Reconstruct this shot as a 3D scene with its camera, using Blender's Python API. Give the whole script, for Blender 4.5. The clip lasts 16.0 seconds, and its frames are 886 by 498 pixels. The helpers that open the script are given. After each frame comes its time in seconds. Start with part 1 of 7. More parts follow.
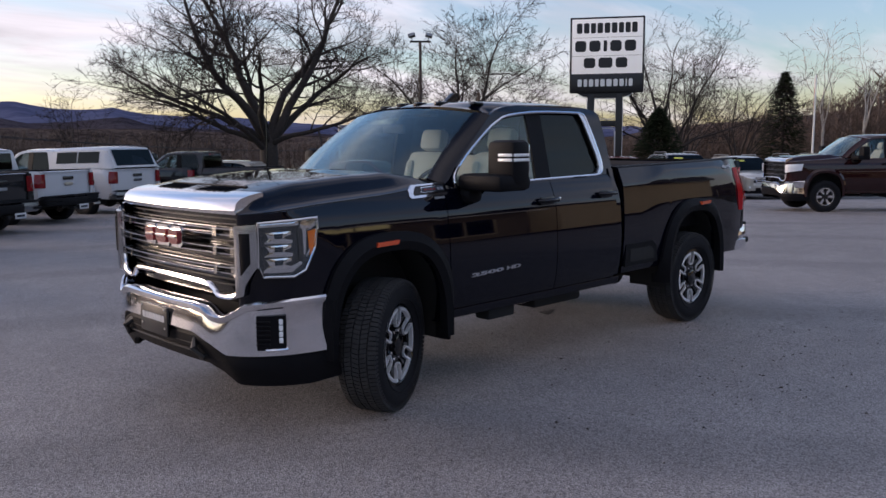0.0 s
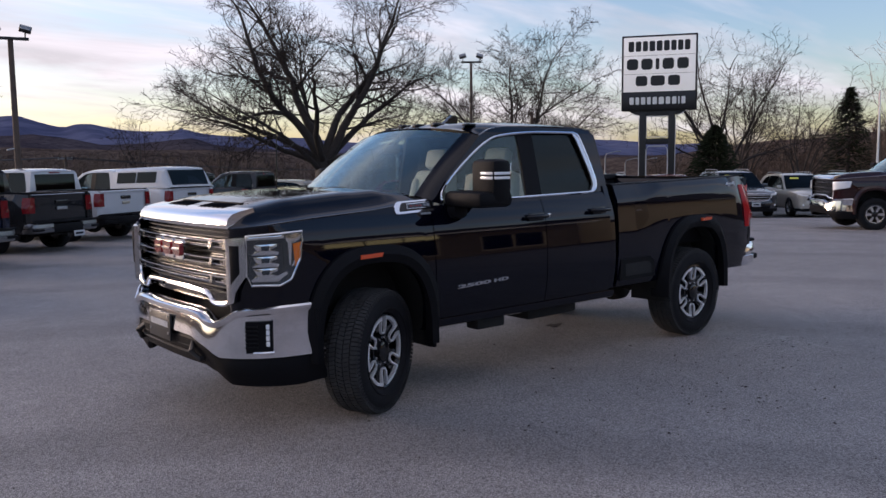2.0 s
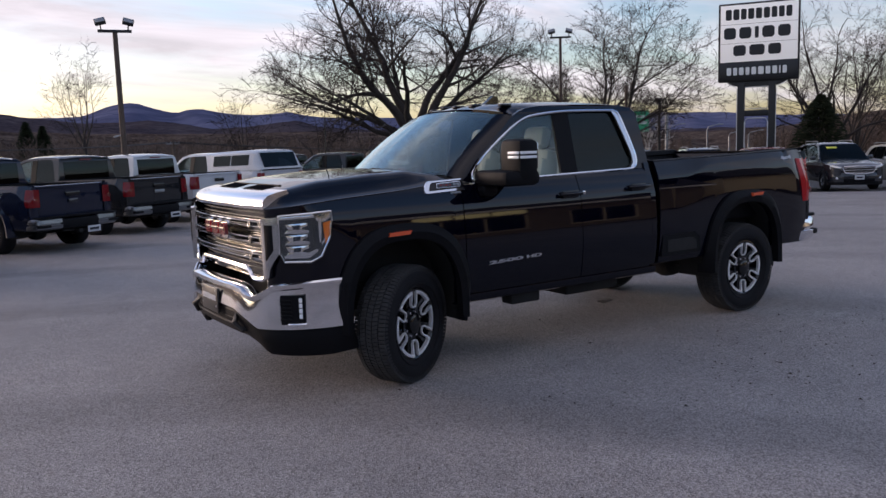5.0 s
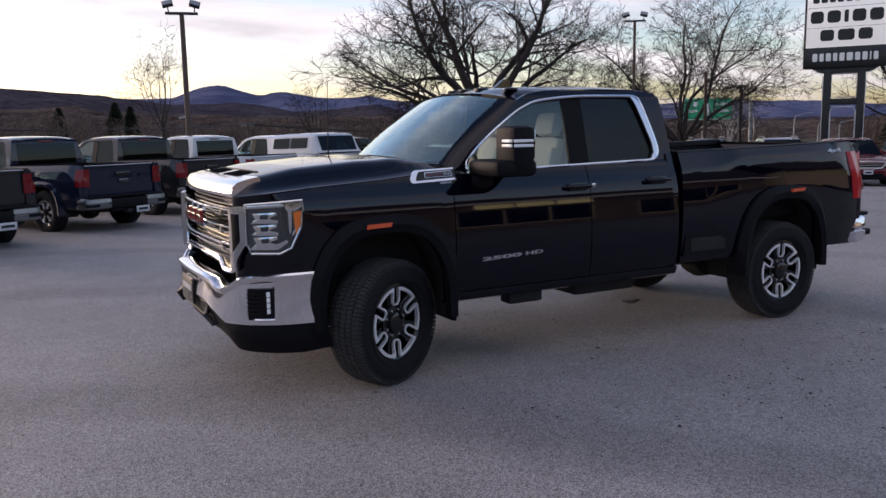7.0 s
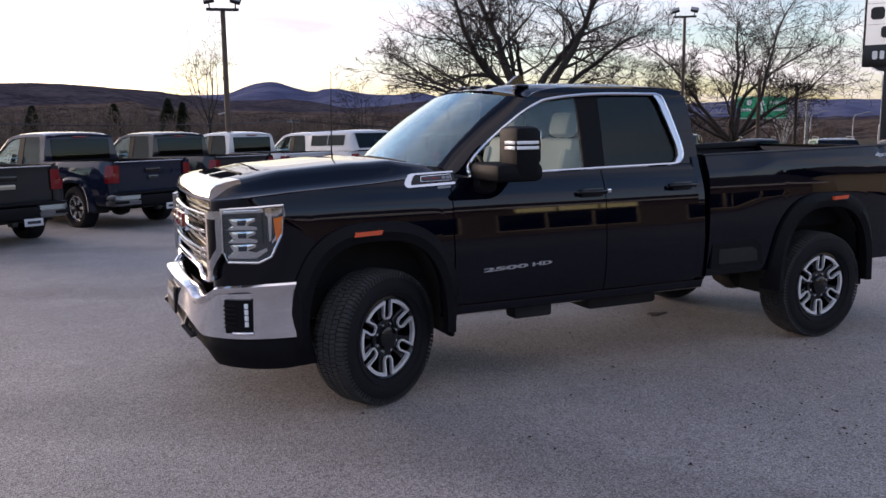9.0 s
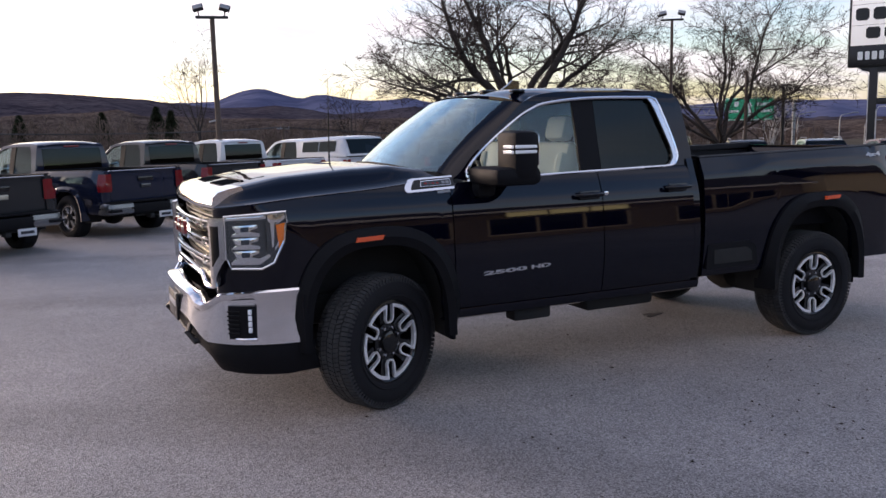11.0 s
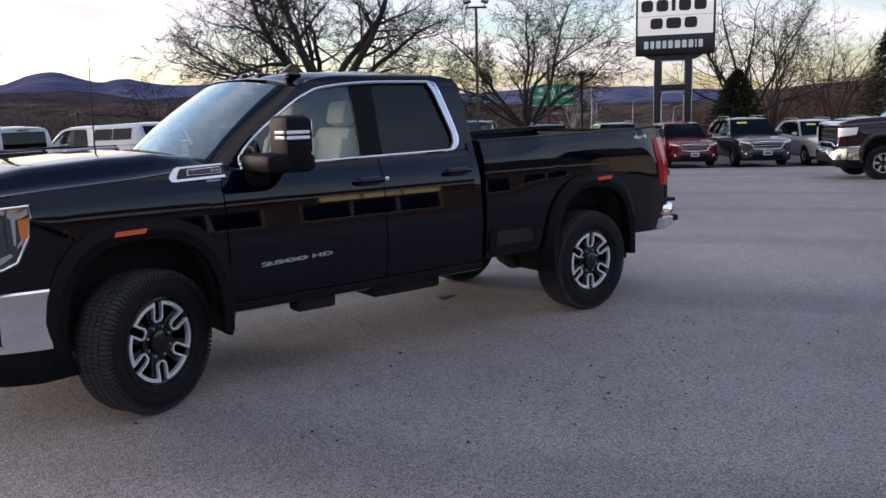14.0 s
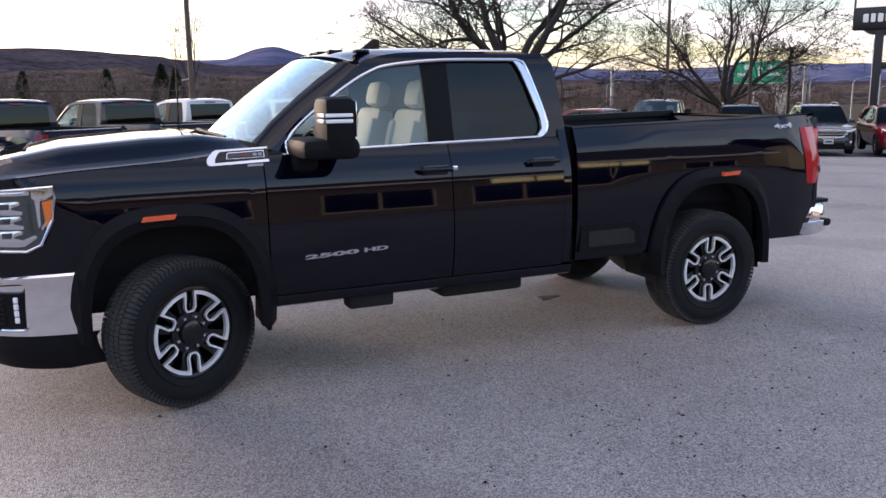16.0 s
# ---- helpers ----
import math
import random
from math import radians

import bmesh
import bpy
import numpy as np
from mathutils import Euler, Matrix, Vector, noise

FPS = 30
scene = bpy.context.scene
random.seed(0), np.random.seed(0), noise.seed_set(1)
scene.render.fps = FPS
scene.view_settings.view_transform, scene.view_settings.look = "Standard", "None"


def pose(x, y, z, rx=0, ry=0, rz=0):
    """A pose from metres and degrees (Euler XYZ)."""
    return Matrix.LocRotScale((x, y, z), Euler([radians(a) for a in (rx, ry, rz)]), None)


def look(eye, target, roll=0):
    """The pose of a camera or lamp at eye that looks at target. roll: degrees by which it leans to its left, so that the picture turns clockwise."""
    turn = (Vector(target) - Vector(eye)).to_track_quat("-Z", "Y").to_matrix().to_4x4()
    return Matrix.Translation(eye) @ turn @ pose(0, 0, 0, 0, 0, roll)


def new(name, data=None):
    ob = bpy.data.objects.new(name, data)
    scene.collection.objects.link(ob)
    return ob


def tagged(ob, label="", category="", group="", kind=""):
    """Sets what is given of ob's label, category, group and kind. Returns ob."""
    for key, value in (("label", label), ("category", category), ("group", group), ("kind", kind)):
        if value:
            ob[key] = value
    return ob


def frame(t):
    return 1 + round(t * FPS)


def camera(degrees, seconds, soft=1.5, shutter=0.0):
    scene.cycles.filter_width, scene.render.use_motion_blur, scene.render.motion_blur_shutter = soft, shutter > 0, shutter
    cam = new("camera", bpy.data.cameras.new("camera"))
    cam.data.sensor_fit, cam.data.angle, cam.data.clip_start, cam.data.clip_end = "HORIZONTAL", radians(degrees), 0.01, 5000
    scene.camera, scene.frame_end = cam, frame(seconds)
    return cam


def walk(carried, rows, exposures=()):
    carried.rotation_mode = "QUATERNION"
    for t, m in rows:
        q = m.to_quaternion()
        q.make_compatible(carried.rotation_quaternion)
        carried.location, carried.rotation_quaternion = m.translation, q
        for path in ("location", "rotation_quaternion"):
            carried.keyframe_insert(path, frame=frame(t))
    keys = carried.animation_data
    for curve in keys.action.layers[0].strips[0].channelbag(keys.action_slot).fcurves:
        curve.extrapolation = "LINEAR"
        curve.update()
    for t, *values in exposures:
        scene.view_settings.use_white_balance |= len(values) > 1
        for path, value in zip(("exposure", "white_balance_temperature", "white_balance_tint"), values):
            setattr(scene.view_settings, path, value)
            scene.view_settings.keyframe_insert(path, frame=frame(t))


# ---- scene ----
cam = camera(56.6, 16.0)

# seconds, eye, target, lean
PATH = [
    (0, (-3.414, -4.9, 1.723), (-2.021, -3.488, 1.467), -0.3),
    (0.5, (-3.384, -5.033, 1.724), (-2.031, -3.574, 1.527), -1.8),
    (1, (-3.431, -5.193, 1.712), (-2.109, -3.706, 1.5), -1.0),
    (1.5, (-3.409, -5.343, 1.729), (-2.099, -3.85, 1.491), -1.0),
    (2, (-3.266, -5.516, 1.722), (-1.978, -4.0, 1.512), -0.6),
    (2.5, (-3.179, -5.676, 1.721), (-1.944, -4.118, 1.501), -0.3),
    (3, (-3.196, -5.817, 1.719), (-2.022, -4.216, 1.48), -1.3),
    (3.5, (-3.216, -5.949, 1.733), (-2.078, -4.324, 1.474), -0.2),
    (4, (-3.176, -6.032, 1.733), (-2.078, -4.378, 1.485), -1.5),
    (4.2, (-3.147, -6.059, 1.737), (-2.053, -4.406, 1.473), -1.6),
    (6.3, (-2.583, -5.936, 1.726), (-1.531, -4.252, 1.488), -2.6),
    (6.5, (-2.485, -5.945, 1.725), (-1.477, -4.235, 1.479), -2.7),
    (7, (-2.24, -5.979, 1.727), (-1.314, -4.229, 1.438), -1.0),
    (7.5, (-2.08, -5.927, 1.726), (-1.165, -4.176, 1.414), -1.5),
    (8, (-1.949, -5.791, 1.737), (-1.026, -4.04, 1.447), -0.9),
    (8.5, (-1.808, -5.735, 1.735), (-0.927, -3.964, 1.435), -1.2),
    (8.7, (-1.742, -5.73, 1.737), (-0.899, -3.941, 1.437), -0.7),
    (10.8, (-1.768, -5.77, 1.748), (-0.985, -3.949, 1.478), -0.6),
    (11, (-1.823, -5.755, 1.744), (-0.98, -3.963, 1.461), -1.3),
    (11.5, (-1.905, -5.74, 1.744), (-0.949, -4.007, 1.455), 0.6),
    (12, (-1.883, -5.75, 1.745), (-0.816, -4.08, 1.476), 0.7),
    (12.5, (-1.842, -5.768, 1.74), (-0.636, -4.195, 1.471), 0.4),
    (13, (-1.82, -5.786, 1.739), (-0.563, -4.256, 1.459), 0.4),
    (13.5, (-1.732, -5.782, 1.73), (-0.447, -4.28, 1.423), -0.4),
    (14, (-1.53, -5.797, 1.732), (-0.324, -4.235, 1.405), -1.5),
    (14.5, (-1.296, -5.815, 1.739), (-0.182, -4.192, 1.389), -1.3),
    (15, (-1.067, -5.733, 1.743), (0.008, -4.088, 1.369), -2.5),
    (15.5, (-0.813, -5.662, 1.747), (0.133, -3.935, 1.392), -2.5),
    (16, (-0.512, -5.695, 1.757), (0.294, -3.903, 1.382), -0.7),
]
walk(cam, [(t, look(eye, target, lean)) for t, eye, target, lean in PATH], exposures=[(0, 1.03, 6700, 21), (4, 1.03, 6750, 21), (6.5, 1.05, 6800, 22), (7, 1.16, 6850, 22), (7.5, 1.38, 6850, 22), (8.5, 1.38, 6900, 22), (11, 1.47, 6950, 22), (12.5, 1.42, 6950, 22), (14, 1.42, 6950, 21), (14.5, 1.83, 6950, 21), (15, 1.95, 7000, 21), (16, 2.03, 7000, 21)])


# ---- world and light ----
SUN_AZ, SUN_EL = -32.0, 8.0          # degrees: azimuth from +y towards +x, elevation
world = bpy.data.worlds.new("dusk_sky")
scene.world = world
world.use_nodes = True
wn, wl = world.node_tree.nodes, world.node_tree.links
wn.clear()


def wnode(kind, **values):
    n = wn.new(kind)
    for key, value in values.items():
        n.inputs[key].default_value = value
    return n


sky = wn.new("ShaderNodeTexSky")
sky.sky_type = "NISHITA"
sky.sun_disc = False
sky.sun_elevation = radians(SUN_EL)
sky.sun_rotation = radians(SUN_AZ)
sky.air_density, sky.dust_density, sky.ozone_density = 1.0, 1.1, 2.5
geo_in = wn.new("ShaderNodeTexCoord")
split = wn.new("ShaderNodeSeparateXYZ")
wl.new(geo_in.outputs["Generated"], split.inputs[0])
# cloud sheet: the direction projected on a plane overhead, so that the clouds draw together towards the horizon
lift = wn.new("ShaderNodeMath"); lift.operation = "ADD"; lift.inputs[1].default_value = 0.16
wl.new(split.outputs["Z"], lift.inputs[0])
clampz = wn.new("ShaderNodeMath"); clampz.operation = "MAXIMUM"; clampz.inputs[1].default_value = 0.05
wl.new(lift.outputs[0], clampz.inputs[0])
px = wn.new("ShaderNodeMath"); px.operation = "DIVIDE"
py = wn.new("ShaderNodeMath"); py.operation = "DIVIDE"
wl.new(split.outputs["X"], px.inputs[0]); wl.new(clampz.outputs[0], px.inputs[1])
wl.new(split.outputs["Y"], py.inputs[0]); wl.new(clampz.outputs[0], py.inputs[1])
plane = wn.new("ShaderNodeCombineXYZ")
wl.new(px.outputs[0], plane.inputs[0]); wl.new(py.outputs[0], plane.inputs[1])
mapn = wn.new("ShaderNodeMapping")
mapn.inputs["Scale"].default_value = (0.55, 1.3, 1.0)
mapn.inputs["Rotation"].default_value = (0, 0, radians(32))
wl.new(plane.outputs[0], mapn.inputs[0])
cloud = wnode("ShaderNodeTexNoise", Scale=0.9, Detail=7.0, Roughness=0.55, Distortion=0.35)
wl.new(mapn.outputs[0], cloud.inputs["Vector"])
ramp = wn.new("ShaderNodeValToRGB")
ramp.color_ramp.elements[0].position, ramp.color_ramp.elements[1].position = 0.44, 0.62
wl.new(cloud.outputs["Fac"], ramp.inputs[0])
# cloud light: warm and bright towards the glow, grey-blue away from it
glow_dir = wn.new("ShaderNodeVectorMath"); glow_dir.operation = "DOT_PRODUCT"
glow_dir.inputs[1].default_value = (math.sin(radians(SUN_AZ)) * 0.995, math.cos(radians(SUN_AZ)) * 0.995, 0.08)
wl.new(geo_in.outputs["Generated"], glow_dir.inputs[0])
glow = wn.new("ShaderNodeMapRange")
glow.inputs["From Min"].default_value, glow.inputs["From Max"].default_value = -0.6, 1.0
wl.new(glow_dir.outputs["Value"], glow.inputs["Value"])
tint = wn.new("ShaderNodeValToRGB")
tint.color_ramp.elements[0].position, tint.color_ramp.elements[0].color = 0.0, (0.62, 0.66, 0.74, 1)
tint.color_ramp.elements[1].position, tint.color_ramp.elements[1].color = 1.0, (0.66, 0.62, 0.64, 1)
mid = tint.color_ramp.elements.new(0.70); mid.color = (0.86, 0.84, 0.90, 1)
wl.new(glow.outputs[0], tint.inputs[0])
cloud_bg = wnode("ShaderNodeBackground", Strength=0.85)
thin = wn.new("ShaderNodeMapRange")
thin.inputs["From Min"].default_value, thin.inputs["From Max"].default_value = 0.05, 0.55
thin.inputs["To Min"].default_value, thin.inputs["To Max"].default_value = 0.60, 0.62
wl.new(split.outputs["Z"], thin.inputs["Value"])
# grey streaks in the cloud sheet
streak = wnode("ShaderNodeTexNoise", Scale=1.9, Detail=6.0, Roughness=0.6, Distortion=0.5)
wl.new(mapn.outputs[0], streak.inputs["Vector"])
grey = wn.new("ShaderNodeMapRange")
grey.inputs["From Min"].default_value, grey.inputs["From Max"].default_value = 0.36, 0.62
grey.inputs["To Min"].default_value, grey.inputs["To Max"].default_value = 0.72, 1.06
wl.new(streak.outputs["Fac"], grey.inputs["Value"])
shade = wn.new("ShaderNodeMath"); shade.operation = "MULTIPLY"
wl.new(thin.outputs[0], shade.inputs[0]); wl.new(grey.outputs[0], shade.inputs[1])
wl.new(shade.outputs[0], cloud_bg.inputs["Strength"])
wl.new(tint.outputs[0], cloud_bg.inputs["Color"])
sky_bg = wnode("ShaderNodeBackground", Strength=0.14)
bluer = wn.new("ShaderNodeMix"); bluer.data_type = "RGBA"; bluer.blend_type = "MULTIPLY"; bluer.inputs[0].default_value = 1.0
bluer.inputs[7].default_value = (1.04, 1.0, 1.045, 1)
wl.new(sky.outputs[0], bluer.inputs[6])
wl.new(bluer.outputs[2], sky_bg.inputs["Color"])
mixw = wn.new("ShaderNodeMixShader")
cover = wn.new("ShaderNodeMath"); cover.operation = "MULTIPLY"; cover.inputs[1].default_value = 0.85
wl.new(ramp.outputs[0], cover.inputs[0])
wl.new(cover.outputs[0], mixw.inputs[0])
wl.new(sky_bg.outputs[0], mixw.inputs[1]); wl.new(cloud_bg.outputs[0], mixw.inputs[2])
wout = wn.new("ShaderNodeOutputWorld")
wl.new(mixw.outputs[0], wout.inputs[0])

sun = new("sun", bpy.data.lights.new("sun", "SUN"))
sun.data.energy, sun.data.angle, sun.data.color = 0.95, radians(18), (1.0, 0.84, 0.70)
sun.matrix_world = look((0, 0, 0), (-math.sin(radians(SUN_AZ)), -math.cos(radians(SUN_AZ)), -math.tan(radians(9))))


# ---- materials ----
def mat(name, color, rough=0.6, metal=0.0, vary=0.0, scale=6.0, bump=0.0, bump_scale=60.0, coat=0.0, emit=0.0, ior=1.5, spec=0.5, rough_vary=0.0, dark=None, island=False):
    """A procedural surface: two scales of colour variation, fine relief, optional clear coat."""
    m = bpy.data.materials.new(name)
    m.use_nodes = True
    nt = m.node_tree
    b = nt.nodes["Principled BSDF"]
    b.inputs["Base Color"].default_value = (*color, 1)
    b.inputs["Roughness"].default_value = rough
    b.inputs["Metallic"].default_value = metal
    b.inputs["IOR"].default_value = ior
    b.inputs["Coat Weight"].default_value = coat
    b.inputs["Specular IOR Level"].default_value = spec
    b.inputs["Coat Roughness"].default_value = 0.02
    if emit:
        b.inputs["Emission Color"].default_value = (*color, 1)
        b.inputs["Emission Strength"].default_value = emit
    tc = nt.nodes.new("ShaderNodeTexCoord")
    if vary:
        n1 = nt.nodes.new("ShaderNodeTexNoise"); n1.inputs["Scale"].default_value = scale; n1.inputs["Detail"].default_value = 6
        n2 = nt.nodes.new("ShaderNodeTexNoise"); n2.inputs["Scale"].default_value = scale * 9; n2.inputs["Detail"].default_value = 4
        nt.links.new(tc.outputs["Object"], n1.inputs["Vector"]); nt.links.new(tc.outputs["Object"], n2.inputs["Vector"])
        mx = nt.nodes.new("ShaderNodeMix"); mx.data_type = "FLOAT"; mx.inputs[0].default_value = 0.4
        nt.links.new(n1.outputs["Fac"], mx.inputs[2]); nt.links.new(n2.outputs["Fac"], mx.inputs[3])
        fac = mx.outputs[0]
        if island:
            g = nt.nodes.new("ShaderNodeNewGeometry")
            mi = nt.nodes.new("ShaderNodeMix"); mi.data_type = "FLOAT"; mi.inputs[0].default_value = 0.45
            nt.links.new(fac, mi.inputs[2]); nt.links.new(g.outputs["Random Per Island"], mi.inputs[3])
            fac = mi.outputs[0]
        r = nt.nodes.new("ShaderNodeValToRGB")
        lo = dark if dark else tuple(c * (1 - vary) for c in color)
        hi = tuple(min(1, c * (1 + vary)) for c in color)
        r.color_ramp.elements[0].position, r.color_ramp.elements[0].color = 0.30, (*lo, 1)
        r.color_ramp.elements[1].position, r.color_ramp.elements[1].color = 0.70, (*hi, 1)
        nt.links.new(fac, r.inputs[0]); nt.links.new(r.outputs[0], b.inputs["Base Color"])
    if rough_vary:
        n3 = nt.nodes.new("ShaderNodeTexNoise"); n3.inputs["Scale"].default_value = scale * 1.7; n3.inputs["Detail"].default_value = 5
        nt.links.new(tc.outputs["Object"], n3.inputs["Vector"])
        mr = nt.nodes.new("ShaderNodeMapRange")
        mr.inputs["To Min"].default_value, mr.inputs["To Max"].default_value = max(0.0, rough - rough_vary), min(1, rough + rough_vary)
        nt.links.new(n3.outputs["Fac"], mr.inputs["Value"]); nt.links.new(mr.outputs[0], b.inputs["Roughness"])
    if bump:
        nb = nt.nodes.new("ShaderNodeTexNoise"); nb.inputs["Scale"].default_value = bump_scale; nb.inputs["Detail"].default_value = 3
        nt.links.new(tc.outputs["Object"], nb.inputs["Vector"])
        bp = nt.nodes.new("ShaderNodeBump"); bp.inputs["Strength"].default_value = bump; bp.inputs["Distance"].default_value = 0.01
        nt.links.new(nb.outputs["Fac"], bp.inputs["Height"]); nt.links.new(bp.outputs[0], b.inputs["Normal"])
    return m


def glass(name, tintc, gloss=1.0):
    """Thin pane: tinted see-through with a Fresnel-driven gloss."""
    m = bpy.data.materials.new(name)
    m.use_nodes = True
    nt = m.node_tree
    nt.nodes.clear()
    tr = nt.nodes.new("ShaderNodeBsdfTransparent"); tr.inputs[0].default_value = (*tintc, 1)
    gl = nt.nodes.new("ShaderNodeBsdfGlossy"); gl.inputs["Roughness"].default_value = 0.015; gl.inputs["Color"].default_value = (0.84, 0.97, 0.95, 1)
    lw = nt.nodes.new("ShaderNodeLayerWeight"); lw.inputs[0].default_value = 0.5
    pw = nt.nodes.new("ShaderNodeMath"); pw.operation = "POWER"; pw.inputs[1].default_value = 5.0
    ml = nt.nodes.new("ShaderNodeMath"); ml.operation = "MULTIPLY_ADD"
    ml.inputs[1].default_value, ml.inputs[2].default_value = 0.95 * gloss, 0.045 * gloss
    nt.links.new(lw.outputs["Facing"], pw.inputs[0])
    mx = nt.nodes.new("ShaderNodeMixShader"); out = nt.nodes.new("ShaderNodeOutputMaterial")
    nt.links.new(pw.outputs[0], ml.inputs[0]); nt.links.new(ml.outputs[0], mx.inputs[0])
    nt.links.new(tr.outputs[0], mx.inputs[1]); nt.links.new(gl.outputs[0], mx.inputs[2]); nt.links.new(mx.outputs[0], out.inputs[0])
    return m


def asphalt(name, base, spread):
    """Worn paving: aggregate speckle, broad stains, dark patches and a fine crack net."""
    m = bpy.data.materials.new(name)
    m.use_nodes = True
    nt = m.node_tree
    b = nt.nodes["Principled BSDF"]
    tc = nt.nodes.new("ShaderNodeTexCoord")

    def noise_at(scale, detail, rough=0.55, distort=0.0):
        n = nt.nodes.new("ShaderNodeTexNoise")
        n.inputs["Scale"].default_value, n.inputs["Detail"].default_value = scale, detail
        n.inputs["Roughness"].default_value, n.inputs["Distortion"].default_value = rough, distort
        nt.links.new(tc.outputs["Object"], n.inputs["Vector"])
        return n.outputs["Fac"]

    def ramp_of(fac, p0, c0, p1, c1):
        r = nt.nodes.new("ShaderNodeValToRGB")
        r.color_ramp.elements[0].position, r.color_ramp.elements[0].color = p0, (c0, c0, c0, 1)
        r.color_ramp.elements[1].position, r.color_ramp.elements[1].color = p1, (c1, c1, c1, 1)
        nt.links.new(fac, r.inputs[0])
        return r.outputs[0]

    def times(a, bb, f=1.0):
        x = nt.nodes.new("ShaderNodeMix"); x.data_type = "RGBA"; x.blend_type = "MULTIPLY"; x.inputs[0].default_value = f
        nt.links.new(a, x.inputs[6]); nt.links.new(bb, x.inputs[7])
        return x.outputs[2]

    base_n = nt.nodes.new("ShaderNodeRGB"); base_n.outputs[0].default_value = (*base, 1)
    broad = ramp_of(noise_at(0.22, 6, 0.6, 0.6), 0.35, 1 - spread, 0.68, 1 + 0.0)
    mid_n = ramp_of(noise_at(2.3, 6, 0.65), 0.30, 1 - spread * 0.7, 0.66, 1.0)
    vor = nt.nodes.new("ShaderNodeTexVoronoi"); vor.inputs["Scale"].default_value = 135
    nt.links.new(tc.outputs["Object"], vor.inputs["Vector"])
    bw = nt.nodes.new("ShaderNodeRGBToBW"); nt.links.new(vor.outputs["Color"], bw.inputs[0])
    speck = ramp_of(bw.outputs[0], 0.12, 0.34, 0.88, 1.46)
    fine = ramp_of(noise_at(38, 4, 0.7), 0.32, 0.80, 0.66, 1.08)
    spots = ramp_of(noise_at(5.5, 3, 0.5), 0.70, 1.0, 0.78, 0.62)
    col = times(times(times(base_n.outputs[0], broad), mid_n), speck)
    col = times(times(col, fine), spots, 0.7)
    # faint scrub arcs of turning tyres
    ring_map = nt.nodes.new("ShaderNodeMapping")
    ring_map.inputs["Location"].default_value = (9.0, 11.0, 0.0)
    nt.links.new(tc.outputs["Object"], ring_map.inputs[0])
    wave = nt.nodes.new("ShaderNodeTexWave"); wave.wave_type = "RINGS"; wave.rings_direction = "Z"
    wave.inputs["Scale"].default_value, wave.inputs["Distortion"].default_value = 0.085, 1.6
    wave.inputs["Detail"].default_value, wave.inputs["Detail Scale"].default_value = 3.0, 1.2
    nt.links.new(ring_map.outputs[0], wave.inputs["Vector"])
    arcs = ramp_of(wave.outputs["Fac"], 0.86, 1.0, 0.97, 0.78)
    col = times(col, arcs, 0.8)
    nt.links.new(col, b.inputs["Base Color"])
    b.inputs["Roughness"].default_value = 0.66
    b.inputs["Specular IOR Level"].default_value = 0.45
    bp = nt.nodes.new("ShaderNodeBump"); bp.inputs["Strength"].default_value = 0.55; bp.inputs["Distance"].default_value = 0.008
    nt.links.new(vor.outputs["Distance"], bp.inputs["Height"])
    nt.links.new(bp.outputs[0], b.inputs["Normal"])
    return m


M_paint = mat("black_clearcoat_paint", (0.0013, 0.0016, 0.0058), 0.03, 0.0, ior=1.43)
M_chrome = mat("chrome", (0.80, 0.80, 0.82), 0.08, 1.0, rough_vary=0.03, scale=4)
M_satin = mat("satin_chrome", (0.72, 0.72, 0.74), 0.20, 1.0)
M_machined = mat("machined_aluminium", (0.95, 0.95, 0.96), 0.38, 0.62, vary=0.03, scale=20)
M_blackplastic = mat("black_textured_plastic", (0.0036, 0.0036, 0.0052), 0.62, vary=0.25, scale=10, bump=0.15, bump_scale=300, spec=0.16)
M_gloss_black = mat("gloss_black", (0.006, 0.006, 0.007), 0.12)
M_rubber = mat("tyre_rubber", (0.007, 0.007, 0.009), 0.85, vary=0.3, scale=8, bump=0.12, bump_scale=180, spec=0.3)
M_tread = mat("dusty_tread_rubber", (0.034, 0.034, 0.035), 0.9, vary=0.35, scale=14, spec=0.3)
M_dark = mat("underbody", (0.008, 0.008, 0.008), 0.8, vary=0.4, scale=12)
M_amber = mat("amber_lens", (0.95, 0.20, 0.015), 0.12, coat=1.0)
M_orange = mat("orange_reflector", (0.75, 0.10, 0.03), 0.2, coat=0.8)
M_red = mat("red_lens", (0.48, 0.010, 0.012), 0.16, coat=0.15)
M_reddark = mat("deep_red_lens", (0.16, 0.004, 0.006), 0.12, coat=1.0)
M_whitelens = mat("white_lens", (0.85, 0.86, 0.88), 0.10, coat=1.0)
M_led = mat("silver_reflector", (0.85, 0.86, 0.88), 0.12, 1.0)
M_glass = glass("windscreen_glass", (0.78, 0.86, 0.86), 1.5)
M_glass_side = glass("side_glass", (0.80, 0.86, 0.85), 1.0)
M_glass_dark = glass("privacy_glass", (0.10, 0.115, 0.14), 0.6)
M_dull = mat("dull_bumper_metal", (0.20, 0.21, 0.225), 0.28, 0.9, vary=0.1, scale=5)
M_frame = mat("satin_grille_frame", (0.50, 0.51, 0.53), 0.16, 1.0)
M_lamp_house = mat("grey_lamp_housing", (0.09, 0.092, 0.10), 0.20, 0.6, vary=0.2, scale=25)
M_lens = glass("clear_lens", (0.92, 0.94, 0.95))
M_seat = mat("light_grey_upholstery", (0.50, 0.49, 0.44), 0.7, vary=0.1, scale=15, bump=0.1)
M_trim = mat("dark_interior", (0.03, 0.03, 0.032), 0.7, vary=0.2)
